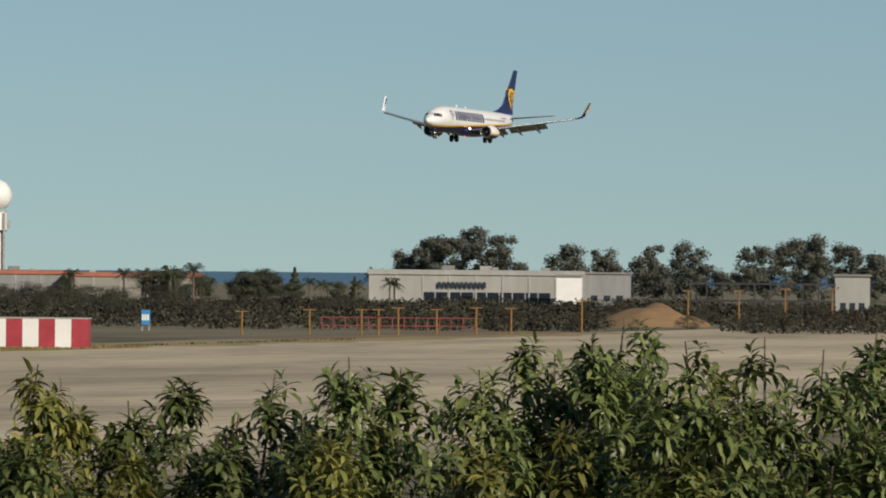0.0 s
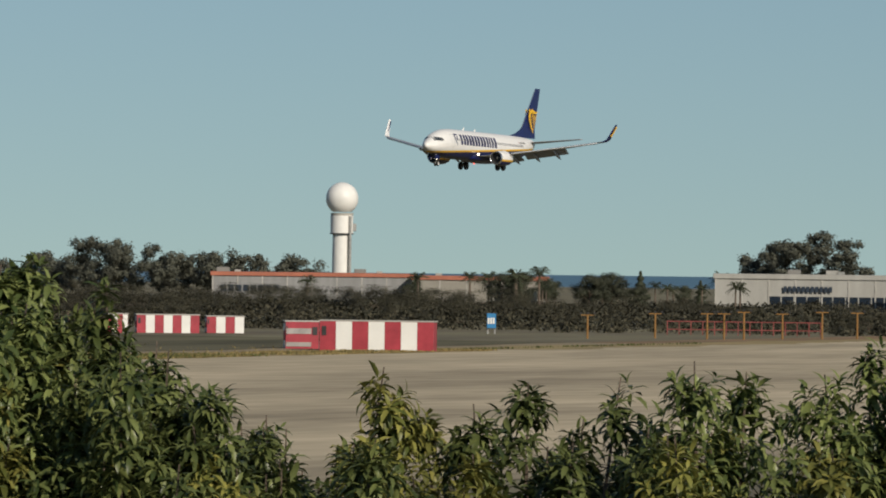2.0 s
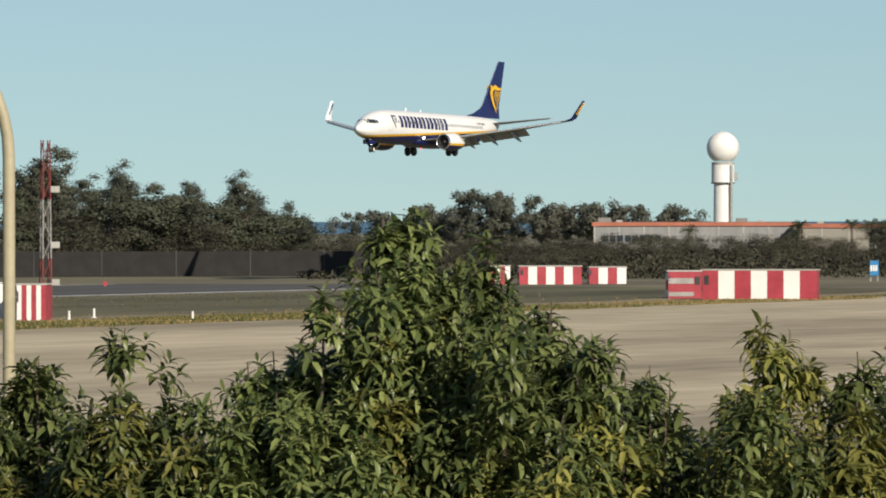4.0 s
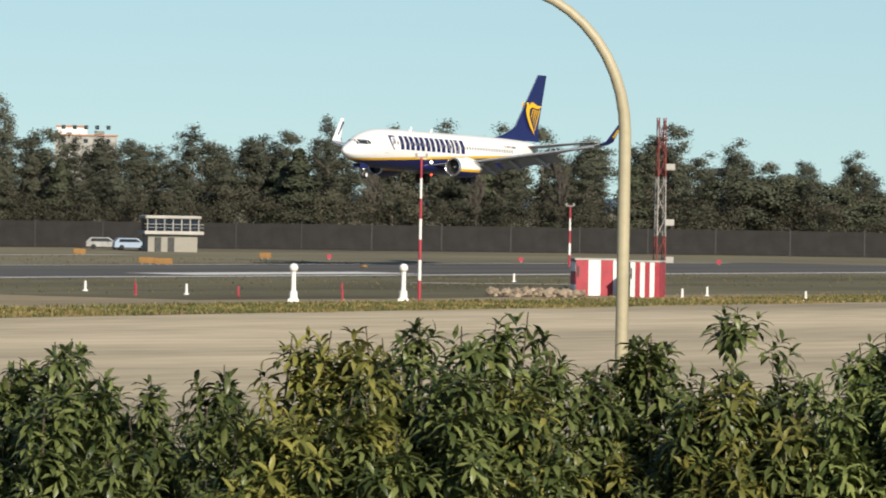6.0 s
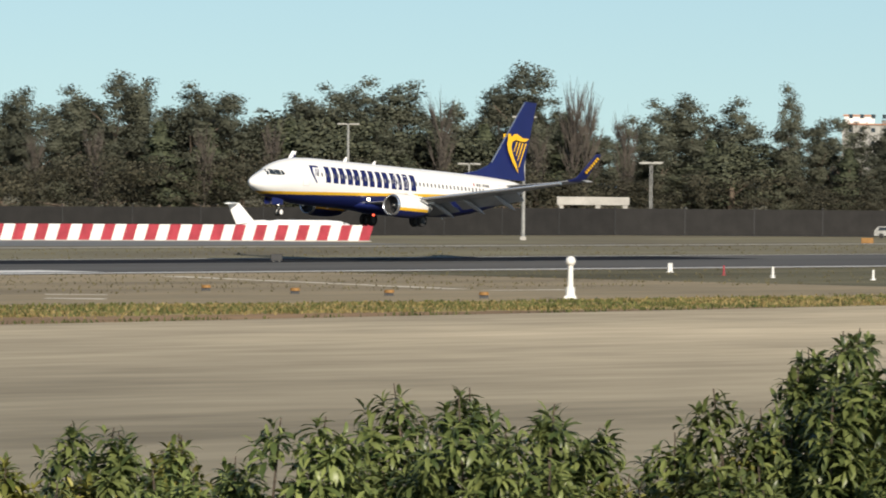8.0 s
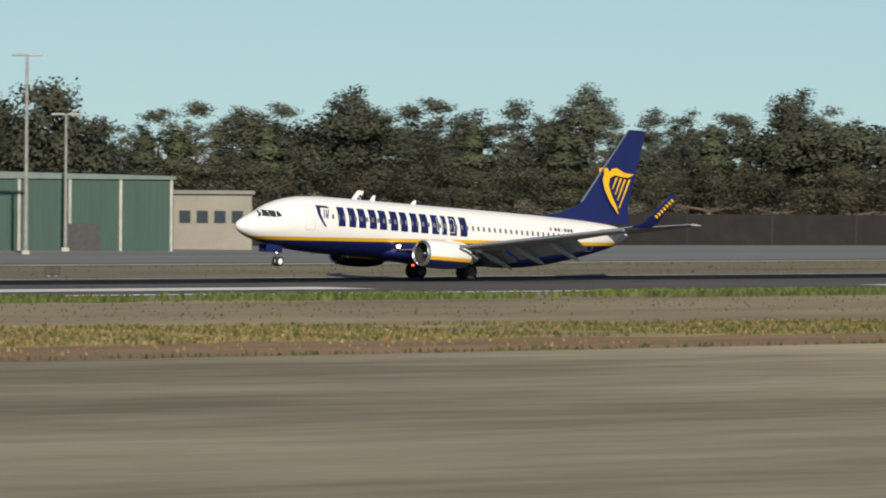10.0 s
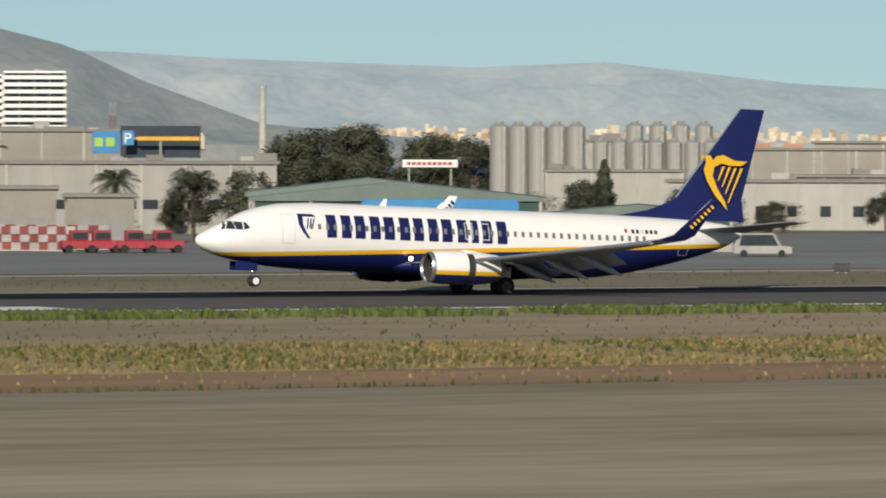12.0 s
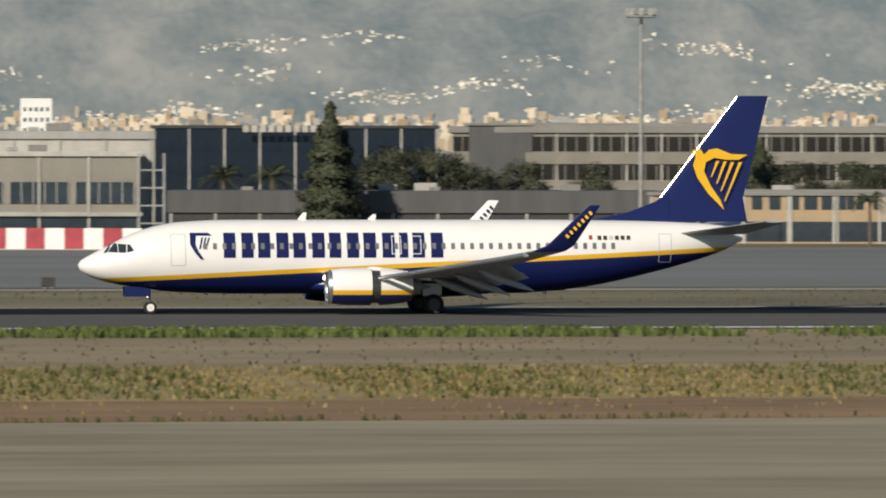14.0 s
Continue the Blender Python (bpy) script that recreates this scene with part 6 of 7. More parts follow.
def hangar(az, r, w, top, label, depth=22, gable=1.0, turn=0.0, doors=0, white_base=True, plinth=1.4):
    h = building("hangar", az, r, w, top, label, M_GREEN, depth, turn, M_GREEN_R, gable=gable, eave=0.25, roofh=0.3)
    n = max(2, int(w / 3.2))
    me = mesh_of("cladding_rib", boxes((-0.06, 0.06, -0.1, 0, 0.1, top - gable - 0.5)), M_GREEN)
    for i in range(n + 1):
        o = new("cladding_rib", me)
        o.parent = h
        o.location.x = -w / 2 + w * i / n
    if white_base:
        part("plinth_wall", boxes((-w / 2, w / 2, -0.35, -0.01, -0.1, plinth)), M_LIGHTW, h, "white plinth wall")
        if plinth > 2:
            for i in range(int(w / 2.2)):
                x = -w / 2 + 1.2 + 2.2 * i
                part("window", boxes((x - 0.45, x + 0.45, -0.40, -0.34, 0.9, 1.9)), M_GLASS, h)
    for i in range(doors):
        x = -w / 2 + w * (i + 0.5) / doors
        part("door", boxes((x - 1.6, x + 1.6, -0.42, -0.36, 0, 2.6)), M_DARK, h, "dark doorway")
    return h


def silo(az, r, w, top, base=0.0):
    s = thing("silo", put(az, r, base), "pale grey steel silo with a domed top", "silo", "silos")
    h = top - base
    part("drum", tube(bmesh.new(), (0, 0, -0.2), (0, 0, h - w * 0.22), w / 2, n=18), M_SILO, s, smooth=50)
    part("cone", tube(bmesh.new(), (0, 0, h - w * 0.22), (0, 0, h - w * 0.02), w / 2, w * 0.2, 18), M_SILO, s, smooth=50)
    part("cap", tube(bmesh.new(), (0, 0, h - w * 0.05), (0, 0, h + w * 0.08), w * 0.2, n=12), M_SILO, s)
    part("ladder", boxes((w * 0.2, w * 0.32, -w / 2 - 0.25, -w / 2 - 0.1, 0, h - w * 0.2)), M_STEEL, s)
    return s


def strip_office(az, r, w, top, label, floors, depth=18, turn=0.0, wall=None):
    """An office block with continuous dark window bands between pale sills, bay by bay."""
    b = building("office_block", az, r, w, top, label, wall or M_OFFICE, depth, turn, roofh=0.9, eave=0.4)
    fh = (top - 1.2) / floors
    n = max(4, int(w / 1.5))
    me = mesh_of("window", boxes((-w / n / 2 + 0.08, w / n / 2 - 0.08, -0.03, 0.1, 0, fh * 0.52)), M_BROWNGLASS)
    for f in range(floors):
        part("sill_band", boxes((-w / 2, w / 2, -0.28, -0.01, f * fh - 0.05, f * fh + fh * 0.40)), wall or M_OFFICE, b)
        for i in range(n):
            o = new("window", me)
            o.parent = b
            o.location = (-w / 2 + w * (i + 0.5) / n, -0.02, f * fh + fh * 0.43)
    return b


def glass_office(az, r, w, top, label, material=None, turn=0.0):
    b = building("glass_office", az, r, w, top, label, material or M_DGLASS, 16, turn, roofh=0.4, roof=M_DARK)
    n, m = max(3, int(w / 2.2)), max(2, int(top / 2.6))
    me = mesh_of("pane", boxes((-w / n / 2 + 0.06, w / n / 2 - 0.06, -0.05, 0.02, 0.06, top / m - 0.08)), material or M_DGLASS)
    for i in range(n):
        for k in range(m):
            o = new("pane", me)
            o.parent = b
            o.location = (-w / 2 + w * (i + 0.5) / n, -0.03, k * (top - 0.5) / m)
    return b


def vehicle_red(az, r, label):
    v = thing("airport_tractor", put(az, r, 0, 10), label, "vehicle", "red ground vehicles")
    part("body", boxes((-1.7, 1.7, -0.8, 0.8, 0.4, 1.1), bev=0.08), M_RED, v)
    part("cab", boxes((-0.9, 0.6, -0.75, 0.75, 1.1, 2.0), bev=0.08), M_RED, v)
    part("windscreen", boxes((-0.8, 0.5, -0.79, 0.79, 1.25, 1.8)), M_GLASS, v)
    for x in (-1.1, 1.1):
        for y in (-0.8, 0.8):
            part("wheel", tube(bmesh.new(), (x, y - 0.1, 0.38), (x, y + 0.1, 0.38), 0.38, n=12), M_TYRE, v)


def build_right():
    # hangars and low sheds beside the taxiway
    building("white_shed", 54.690, 575, 7.66, 4.06, "white corrugated metal shed", M_LIGHTW, 8, rows=((0.1, 2.2, 1, 2.0, 0.1, 0.4),))
    hangar(59.807, 610, 8.36, 4.54, "small green hangar with white plinth", depth=14, doors=1)
    hangar(62.818, 600, 16.73, 4.18, "long low green hangar with white base", depth=16, gable=0.8, plinth=2.3)
    hangar(64.858, 560, 24.03, 6.38, "wide green hangar with pitched roof", depth=24, gable=1.3, doors=2)
    building("blue_hoarding", 64.524, 556, 12.28, 4.88, "blue painted hoarding on the hangar", M_BLUE, 0.5, roof=M_BLUE, roofh=0.1, eave=0)
    d = building("green_hall", 65.100, 570, 20.13, 6.62, "green hall with grey pitched roof", M_GREEN, 24, gable=1.2, roof=M_GREEN_R)
    s = thing("billboard", put(64.48, 552), "blue billboard with yellow letters", "sign", "billboards")
    part("panel", boxes((-6.3, 6.3, -0.2, 0.2, 0.4, 5.0), bev=0.04), M_BLUE, s)
    for x in (-5.8, 0, 5.8):
        part("post", boxes((x - 0.12, x + 0.12, 0.2, 0.4, -0.2, 4.8)), M_STEEL, s)
    for k, ch in enumerate("DGT"):
        cu = bpy.data.curves.new("letter", "FONT")
        cu.body, cu.size, cu.extrude, cu.shear = ch, 4.0, 0.02, 0.15
        cu.materials.append(M_GOLD)
        o = new("letter", cu)
        o.parent = s
        o.matrix_basis = pose(-2.6 + 2.85 * k, -0.24, 1.35, 90, 0, 0)
    part("emblem", boxes((-5.3, -3.6, -0.25, -0.2, 2.4, 2.9), (-4.75, -4.15, -0.25, -0.2, 1.6, 3.7)), M_GOLD, s, "yellow emblem shape")
    building("cream_house", 51.665, 660, 11.35, 5.75, "cream flat-roofed house with dark windows", M_BEIGE, 10, rows=((2.6, 1.2, 6, 1.1, 0.05, 0.95),))
    building("ribbed_store", 57.215, 585, 13.14, 3.96, "white ribbed metal store", M_LIGHTW, 10, rows=((0.1, 2.6, 9, 0.12, 0.02, 0.98),), glass=M_GREYW)
    hangar(53.35, 645, 34.0, 7.5, "green corrugated hangar with grey roof", gable=0.35, doors=2, white_base=False)
    # radar tower and works
    radar_tower((58.259, 700, 7.38)[0], 700, (58.269, 700, 22.94)[2], 3.8, (58.267, 700, 19.21)[2], 3.7, "tall concrete radar tower with a white radome")
    building("works_hall", 59.250, 900, 17.80, 16.58, "pale rendered works building", M_BEIGE, 20, rows=((13, 0.9, 5, 1.2, 0.1, 0.9),))
    building("works_annex", 58.559, 895, 3.87, 14.63, "pale works annex with pipes", M_LIGHTW, 14)
    building("works_lower", 58.819, 880, 11.86, 10.84, "white lower works block", M_LIGHTW, 12, rows=((8, 1.2, 4, 1.0, 0.1, 0.9),))
    building("white_wall_block", 58.303, 740, 20.51, 5.29, "long low white block with small windows", M_LIGHTW, 8, rows=((2.2, 1.0, 7, 0.9, 0.05, 0.95),))
    building("works_block", 59.954, 870, 10.47, 11.04, "grey works block with vertical ribs", M_GREYW, 14)
    for k in range(6):
        t = thing("plant_unit", put(58.2 + 0.32 * k, 868), "grey plant unit on a steel frame", "plant unit", "plant units")
        zt = 12.2 + 1.3 * (k % 3)
        part("casing", boxes((-1.6, 1.6, -1, 1, zt, zt + 1.3), bev=0.06), M_STEEL, t)
        part("pipe", tube(bmesh.new(), (-2.2, -1.2, zt + 0.4), (2.2, -1.2, zt + 0.4), 0.18), M_SILO, t)
        for x in (-1.4, 1.4):
            part("leg", boxes((x - 0.12, x + 0.12, -0.2, 0.2, -0.2, zt)), M_STEEL, t)
    lattice("works_mast", 59.932, 905, 21.56, 1.0, "grey and red lattice mast over the works", 8)
    s = thing("sphere_tank", put((60.274, 930, 13.01)[0], 930, 0), "white spherical gas tank", "tank")
    bm = bmesh.new()
    zc = (60.274, 930, 12.94)[2]
    bmesh.ops.create_icosphere(bm, subdivisions=4, radius=2.95, matrix=Matrix.Translation((0, 0, zc)))
    part("shell", bm, M_SILO, s, smooth=60)
    for k in range(6):
        a = k * math.pi / 3
        part("leg", tube(bmesh.new(), (2.6 * math.cos(a), 2.6 * math.sin(a), -0.2), (2.75 * math.cos(a), 2.75 * math.sin(a), zc), 0.16), M_STEEL, s)
    building("long_works", 60.465, 900, 27.74, 10.13, "long beige works hall with pipes", M_BEIGE, 18, rows=((4, 2.5, 4, 1.2, 0.1, 0.95),))
    building("grey_block", 61.087, 800, 14.00, 6.08, "grey low block with dark windows", M_GREYW, 12, rows=((4.2, 1.0, 5, 2.2, 0.05, 0.95),))
    building("brown_roofs", 61.719, 920, 8.81, 9.79, "low house with a terracotta roof", M_BEIGE, 12, roof=M_TERRA, roofh=1.2)
    building("silo_house", 62.589, 1015, 23.65, 10.42, "pale concrete house behind the silos", M_CONC, 12)
    for k in range(5):
        silo((63.994, 960, 2.39, 12.38)[0] - 0.162 * k, 960, 2.75, (63.637, 960, 12.68)[2])
    for k in range(4):
        silo((62.851, 985, 12.54)[0] - 0.15 * k * (1.3 if k else 1), 985, 2.6, (62.851, 985, 12.87)[2])
    for k in range(8):
        silo((63.137, 965, 10.89)[0] - 0.155 * k, 962, 2.3, (62.494, 965, 10.36)[2])
    building("grey_low_hall", 63.021, 880, 17.95, 6.37, "pale low hall before the silos", M_LIGHTW, 12)
    building("works_row", 61.655, 760, 24.51, 5.67, "row of pale works sheds", M_LIGHTW, 10, rows=((1.5, 1.2, 6, 1.2, 0.05, 0.95),))
    building("works_row", 61.127, 900, 23.17, 9.21, "beige works block with flat roof", M_BEIGE, 12)
    rng = random.Random(33)
    for k in range(14):
        a, r = rng.uniform(57.6, 60.6), rng.uniform(845, 872)
        h = rng.uniform(6, 13)
        v = thing("process_vessel", put(a, r), "grey steel process vessel with pipework", "tank", "process vessels")
        w = rng.uniform(0.5, 1.3)
        part("drum", tube(bmesh.new(), (0, 0, -0.2), (0, 0, h), w, n=14), rng.choice((M_SILO, M_STEEL, M_CONC)), v, smooth=50)
        part("dome", tube(bmesh.new(), (0, 0, h), (0, 0, h + 0.4), w, w * 0.4, 14), M_SILO, v, smooth=50)
        part("pipe", tube(bmesh.new(), (w + 0.3, -0.4, -0.2), (w + 0.3, -0.4, h - 0.5), 0.12), M_STEEL, v)
        part("pipe_run", tube(bmesh.new(), (-3, -0.6, h * 0.7), (4, -0.6, h * 0.7), 0.14), M_STEEL, v)
    # antenna farm
    lattice("antenna_tower", 57.268, 850, 18.71, 1.5, "red and white antenna tower with wide frame", 8, 0.9, 4.6)
    lattice("antenna_tower", 57.063, 850, 18.59, 1.5, "red and white antenna tower with wide frame", 8, 0.9, 4.0)
    lattice("antenna_tower", 56.671, 850, 18.50, 1.5, "red and white antenna tower with wide frame", 8, 0.9, 5.0)
    # middle: depots, car park signs, long halls
    building("long_depot", 67.396, 720, 38.29, 7.71, "long pale depot with flat roof", M_LIGHTW, 18, rows=((2.6, 1.0, 16, 1.6, 0.02, 0.98),))
    building("beige_depot", 68.384, 820, 35.70, 11.35, "beige windowless depot wall", M_BEIGE, 18)
    sign("car_park_sign", 66.855, 790, 9.33, 11.64, 3.7, "black car park sign with yellow stripe", M_BSIGN, 0)
    sp = thing("car_park_board", put((66.855, 788, 9.87)[0], 788.0), "car park board with white letter and yellow stripe", "sign")
    zt = (66.855, 788, 10.19)[2]
    part("stripe", boxes((-2.7, 4.5, -0.3, -0.2, zt - 0.25, zt + 0.2)), M_YELLOW, sp)
    part("letter_panel", boxes((-4.4, -3.1, -0.3, -0.2, zt - 0.8, zt + 0.9)), M_BLUE, sp)
    part("bracket", boxes((-4.4, 4.5, -0.2, 0.0, zt - 0.1, zt + 0.1)), M_STEEL, sp)
    part("post", boxes((-0.1, 0.1, -0.2, 0.0, -0.2, zt)), M_STEEL, sp)
    cu = bpy.data.curves.new("letter", "FONT")
    cu.body, cu.size, cu.extrude = "P", 1.7, 0.02
    cu.materials.append(M_WHITE)
    o = new("letter", cu)
    o.parent = sp
    o.matrix_basis = pose(-4.25, -0.33, zt - 0.55, 90, 0, 0)
    sign("advert_panel", 67.315, 795, 3.24, 11.05, 2.6, "blue and green advertising panel", M_BLUE, 2, M_GSIGN)
    sign("roof_sign", 64.579, 850, 6.94, 7.64, 0.95, "white roof sign with red and green bars", M_WHITE, 9, M_RED)
    for b in ((67.998, 650, 5.83, 5.31), (67.360, 645, 6.43, 4.76), (69.608, 655, 4.09, 3.94), (70.705, 650, 5.14, 4.54), (69.823, 652, 16.01, 4.62), (68.761, 650, 6.50, 4.62), (68.033, 648, 6.75, 5.49), (67.376, 646, 6.46, 4.68)):
        building("service_block", *b, "beige service block with grey shutters", M_BEIGE, 7, rows=((0.1, 2.4, 2, b[2] * 0.3, 0.08, 0.95),), glass=M_GREYW)
    # apartment towers and town pieces
    for b, nm in (((68.435, 2500, 21.24, 35.64), "white high-rise with balcony bands"), ((67.917, 2480, 22.11, 36.64), "white high-rise with rounded balconies")):
        t = building("high_rise", *b, nm, M_DGLASS, 16, roof=M_WHITE, roofh=0.8)
        for k in range(13):
            z = 2.5 + (b[3] - 3) * k / 13
            part("balcony_band", boxes((-b[2] / 2 - 0.6, b[2] / 2 + 0.6, -1.2, 0.5, z, z + (b[3] - 3) / 13 * 0.55), bev=0.1), M_WHITE, t)
    building("high_rise", 85.940, 2600, 12.09, 29.49, "small white high-rise far behind", M_WHITE, 12, rows=tuple((z, 1.6, 5, 1.0, 0.05, 0.95) for z in range(8, 28, 4)))
    for a, r, top, m in ((65.993, 1900, 26.22, M_CONC), (73.158, 1900, 32.33, M_TERRA)):
        c = thing("chimney", put(a, r), "tall slim factory chimney", "chimney", "chimneys")
        part("shaft", tube(bmesh.new(), (0, 0, -1), (0, 0, top), 1.3, 0.85, 14), m, c, smooth=50)
        part("rim", tube(bmesh.new(), (0, 0, top - 1.2), (0, 0, top), 0.98, n=14), M_CONC, c)
    for a, r, top in ((73.860, 1700, 26.86), (72.977, 1720, 27.12), (67.261, 1700, 20.40)):
        lattice("crane_mast", a, r, top, 1.2, "slim red and white crane mast", 6, 1.0)
    # offices
    building("long_white_hall", 70.491, 760, 44.87, 9.52, "long white logistics hall", M_LIGHTW, 20, rows=((3.2, 1.0, 12, 1.6, 0.04, 0.96),))
    building("shutter_hall", 69.896, 690, 33.25, 4.94, "low beige hall with shutters", M_BEIGE, 10, rows=((0.2, 2.6, 6, 2.6, 0.05, 0.95),), glass=M_GREYW)
    building("upper_hall", 71.001, 900, 20.94, 12.23, "grey windowless upper hall", M_GREYW, 14)
    glass_office(69.679, 880, 11.36, 12.29, "dark glazed office with a sign band")
    building("upper_hall", 68.987, 890, 10.01, 11.72, "pale flat roofed upper hall", M_LIGHTW, 12)
    building("upper_hall", 68.223, 840, 20.65, 11.71, "brown grey hall block", M_CONC, 14)
    building("side_hall", 71.656, 760, 14.20, 8.37, "grey white hall with tall doors", M_LIGHTW, 14, rows=((0.5, 5.5, 3, 2.4, 0.1, 0.9),), glass=M_GREYW)
    lattice("ship_mast", 70.167, 880, 18.45, 0.9, "dark lattice roof mast", 5)
    building("grey_cube", 75.782, 830, 28.28, 12.79, "large dark grey metal-clad warehouse", M_DGREY, 20, rows=())
    building("warehouse_end", 77.42, 826, 4.2, 12.7, "pale concrete end wall of the warehouse", M_OFFICE, 20)
    glass_office(74.353, 860, 13.60, 12.98, "green glass office block", mat("green_curtain_glass", (0.012, 0.038, 0.036), 0.15, var=0.4, scale=0.5, bump=0, spec=0.6))
    building("cream_block", 75.285, 762, 17.6, 5.6, "cream block with tall dark windows", M_BEIGE, 12, rows=((0.9, 3.0, 4, 0.8, 0.04, 0.42),))
    building("cream_parapet", 75.21, 760, 15.7, 10.0, "pale boxed upper storey behind billboards", M_LIGHTW, 9, rows=())
    sign("billboard", 75.51, 756, 6.5, 9.55, 1.7, "plain lime green billboard panel", M_GSIGN, 0)
    sign("billboard", 75.07, 756, 3.3, 9.55, 1.8, "dark billboard with a white arch shape", M_BSIGN, 1, M_DIRTYW)
    sign("billboard", 74.81, 756, 3.1, 9.75, 2.1, "dark grey billboard panel", M_BSIGN, 0)
    sign("blue_fascia", 76.308, 750, 6.60, 7.92, 1.5, "blue curved fascia sign with white mark", M_BLUE, 1, M_WHITE)
    building("car_hire_hall", 77.534, 740, 8.76, 5.57, "white car hire hall with dark bars", M_WHITE, 8)
    sg = thing("hall_sign", put((77.539, 736, 4.48)[0], 736), "dark name bars on a white wall", "sign")
    bars(sg, -3.9, 3.4, 0, (77.540, 736, 3.75)[2], (77.539, 736, 4.48)[2], 7, M_BSIGN)
    part("rail", boxes((-4, 3.6, 0, 0.1, (77.540, 736, 3.75)[2] - 0.1, (77.539, 736, 4.48)[2] + 0.1)), M_LIGHTW, sg)
    part("post", boxes((-3.2, -3.0, 0, 0.1, -0.2, (77.539, 736, 4.48)[2]), (3.0, 3.2, 0, 0.1, -0.2, (77.539, 736, 4.48)[2])), M_STEEL, sg)
    strip_office(80.365, 900, 65.19, 12.52, "long office block with dark window bands", 3)
    strip_office(80.904, 920, 27.57, 13.03, "office block with dark window bands", 3)
    building("grey_office_end", 82.020, 900, 8.40, 12.93, "dark grey ribbed office end block", M_DGREY, 16)
    glass_office(83.755, 860, 36.16, 12.45, "wide dark blue glass office")
    bars(thing("fascia_sign", put((83.877, 858, 11.87)[0], 858), "pale name bars on the glass office", "sign"), -4.8, 4.8, -0.3, (83.877, 858, 11.58)[2], (83.877, 858, 12.44)[2], 9, M_CONC)
    building("flats", 77.465, 1100, 17.41, 12.36, "brick and cream flats", M_FLATS, 12, rows=tuple((z, 1.3, 7, 1.1, 0.04, 0.96) for z in (5, 8, 11)))
    building("beige_offices", 79.765, 680, 23.59, 5.13, "tan low block with slit windows", M_TAN, 12, rows=((3.4, 1.7, 12, 0.75, 0.03, 0.97), (0.2, 2.0, 9, 2.6, 0.02, 0.98)))
    building("beige_offices", 79.207, 680, 18.52, 5.40, "tan low block with slit windows", M_TAN, 12, rows=((3.4, 1.7, 10, 0.75, 0.03, 0.97), (0.2, 2.0, 7, 2.6, 0.02, 0.98)))
    # a closed block: the near-black wall stands for the shade inside the shed
    building("grey_roof_shed", 82.550, 700, 55.39, 5.11, "wide shed, its shaded inside painted dark, under a grey roof", M_DARK, 18, roof=M_DGREY, roofh=2.3)
    # corner building at the end of the taxiway
    b = building("terminal_wing", 85.916, 655, 19.47, 9.16, "beige terminal wing with dark window bays", M_BEIGE, 16, roof=M_CONC, roofh=0.5)
    w = (85.916, 655, 19.47, 9.16)[2]
    for k in range(3):
        x0 = -w / 2 + w * (0.03 + 0.325 * k)
        part("window_bay", boxes((x0, x0 + w * 0.29, -0.1, 0.05, 4.1, 6.2)), M_GLASS, b)
        for j in range(6):
            part("mullion", boxes((x0 + w * 0.29 * j / 5 - 0.04, x0 + w * 0.29 * j / 5 + 0.04, -0.16, -0.08, 4.1, 6.2)), M_CONC, b)
    part("ledge", boxes((-w / 2 - 0.2, w / 2 + 0.2, -0.5, 0, 2.9, 3.3)), M_CONC, b)
    # dark strip in glass colour for the shaded front below the ledge
    part("shade_front", boxes((-w / 2, w / 2, -0.12, 0, 1.0, 2.9)), M_GLASS, b)
    st = thing("steel_stairway", put((84.969, 650, 9.60)[0], 650), "grey steel stair tower with pipes", "stair")
    for z in (0.5, 2.2, 3.9, 5.6, 7.3):
        part("landing", boxes((-1.2, 1.2, -0.8, 0.8, z, z + 0.15)), M_STEEL, st)
    for x in (-1.2, 1.2):
        part("column", boxes((x - 0.1, x + 0.1, -0.9, -0.7, -0.2, 9.0)), M_STEEL, st)
    building("plant_room", 85.745, 668, 18.31, 11.16, "roof plant room with ducts", M_CONC, 8, roofh=0.8, roof=M_SILO)
    barrier((87.005, 630, 0.15)[0], (85.045, 630, 0.15)[0], 632, 628, 2.05, 12, "red and white blast barrier before the terminal wing")
    barrier(71.75, 67.27, 646, 606, 2.2, 54, "red and white chequered blast barrier", checks=True)
    barrier((68.492, 600, -0.18)[0], (67.564, 600, -0.17)[0], 602, 598, 2.2, 12, "red and white chequered blast barrier", checks=True)
    for a in ((67.531, 588, 0.02)[0], (67.340, 588, 0.02)[0], (67.064, 588, 0.03)[0], (66.826, 588, 0.03)[0]):
        vehicle_red(a, 588, "red airport tractor with dark cab windows")
    parked_jet((57.536, 590, -0.26)[0], 590, 8.5, 180, "small silver business jet parked", M_STEEL, False)
    parked_jet((74.584, 640, 0.65)[0], 640, 10.0, 170, "small dark jet parked before the palms", M_BSIGN, False)
    car((61.767, 575, 0.23)[0], 575, "pale parked service van beside hangar", M_LIGHTW, 0, True)
    car((62.976, 592, 0.11)[0], 592, "grey car parked by hangar", M_STEEL)
    # masts
    for a, r, top in ((74.430, 690, 23.00), (80.834, 690, 23.28), (80.834, 700, 23.79)):
        mast("high_mast_light", a, r, top, "tall grey floodlight mast with a ring of lamps", 0.26, "ring", group="high mast lights")
    for a, r, top, rad in ((53.078, 620, 18.24, 0.22), (53.588, 590, 13.89, 0.24), (57.825, 800, 14.95, 0.12), (55.006, 720, 11.28, 0.1), (52.745, 640, 12.97, 0.18), (53.839, 660, 12.22, 0.16), (56.046, 640, 9.46, 0.14), (58.246, 640, 21.93, 0.14)):
        mast("airfield_lamp", a, r, top, "grey steel airfield lamp post", rad, "box", 2)
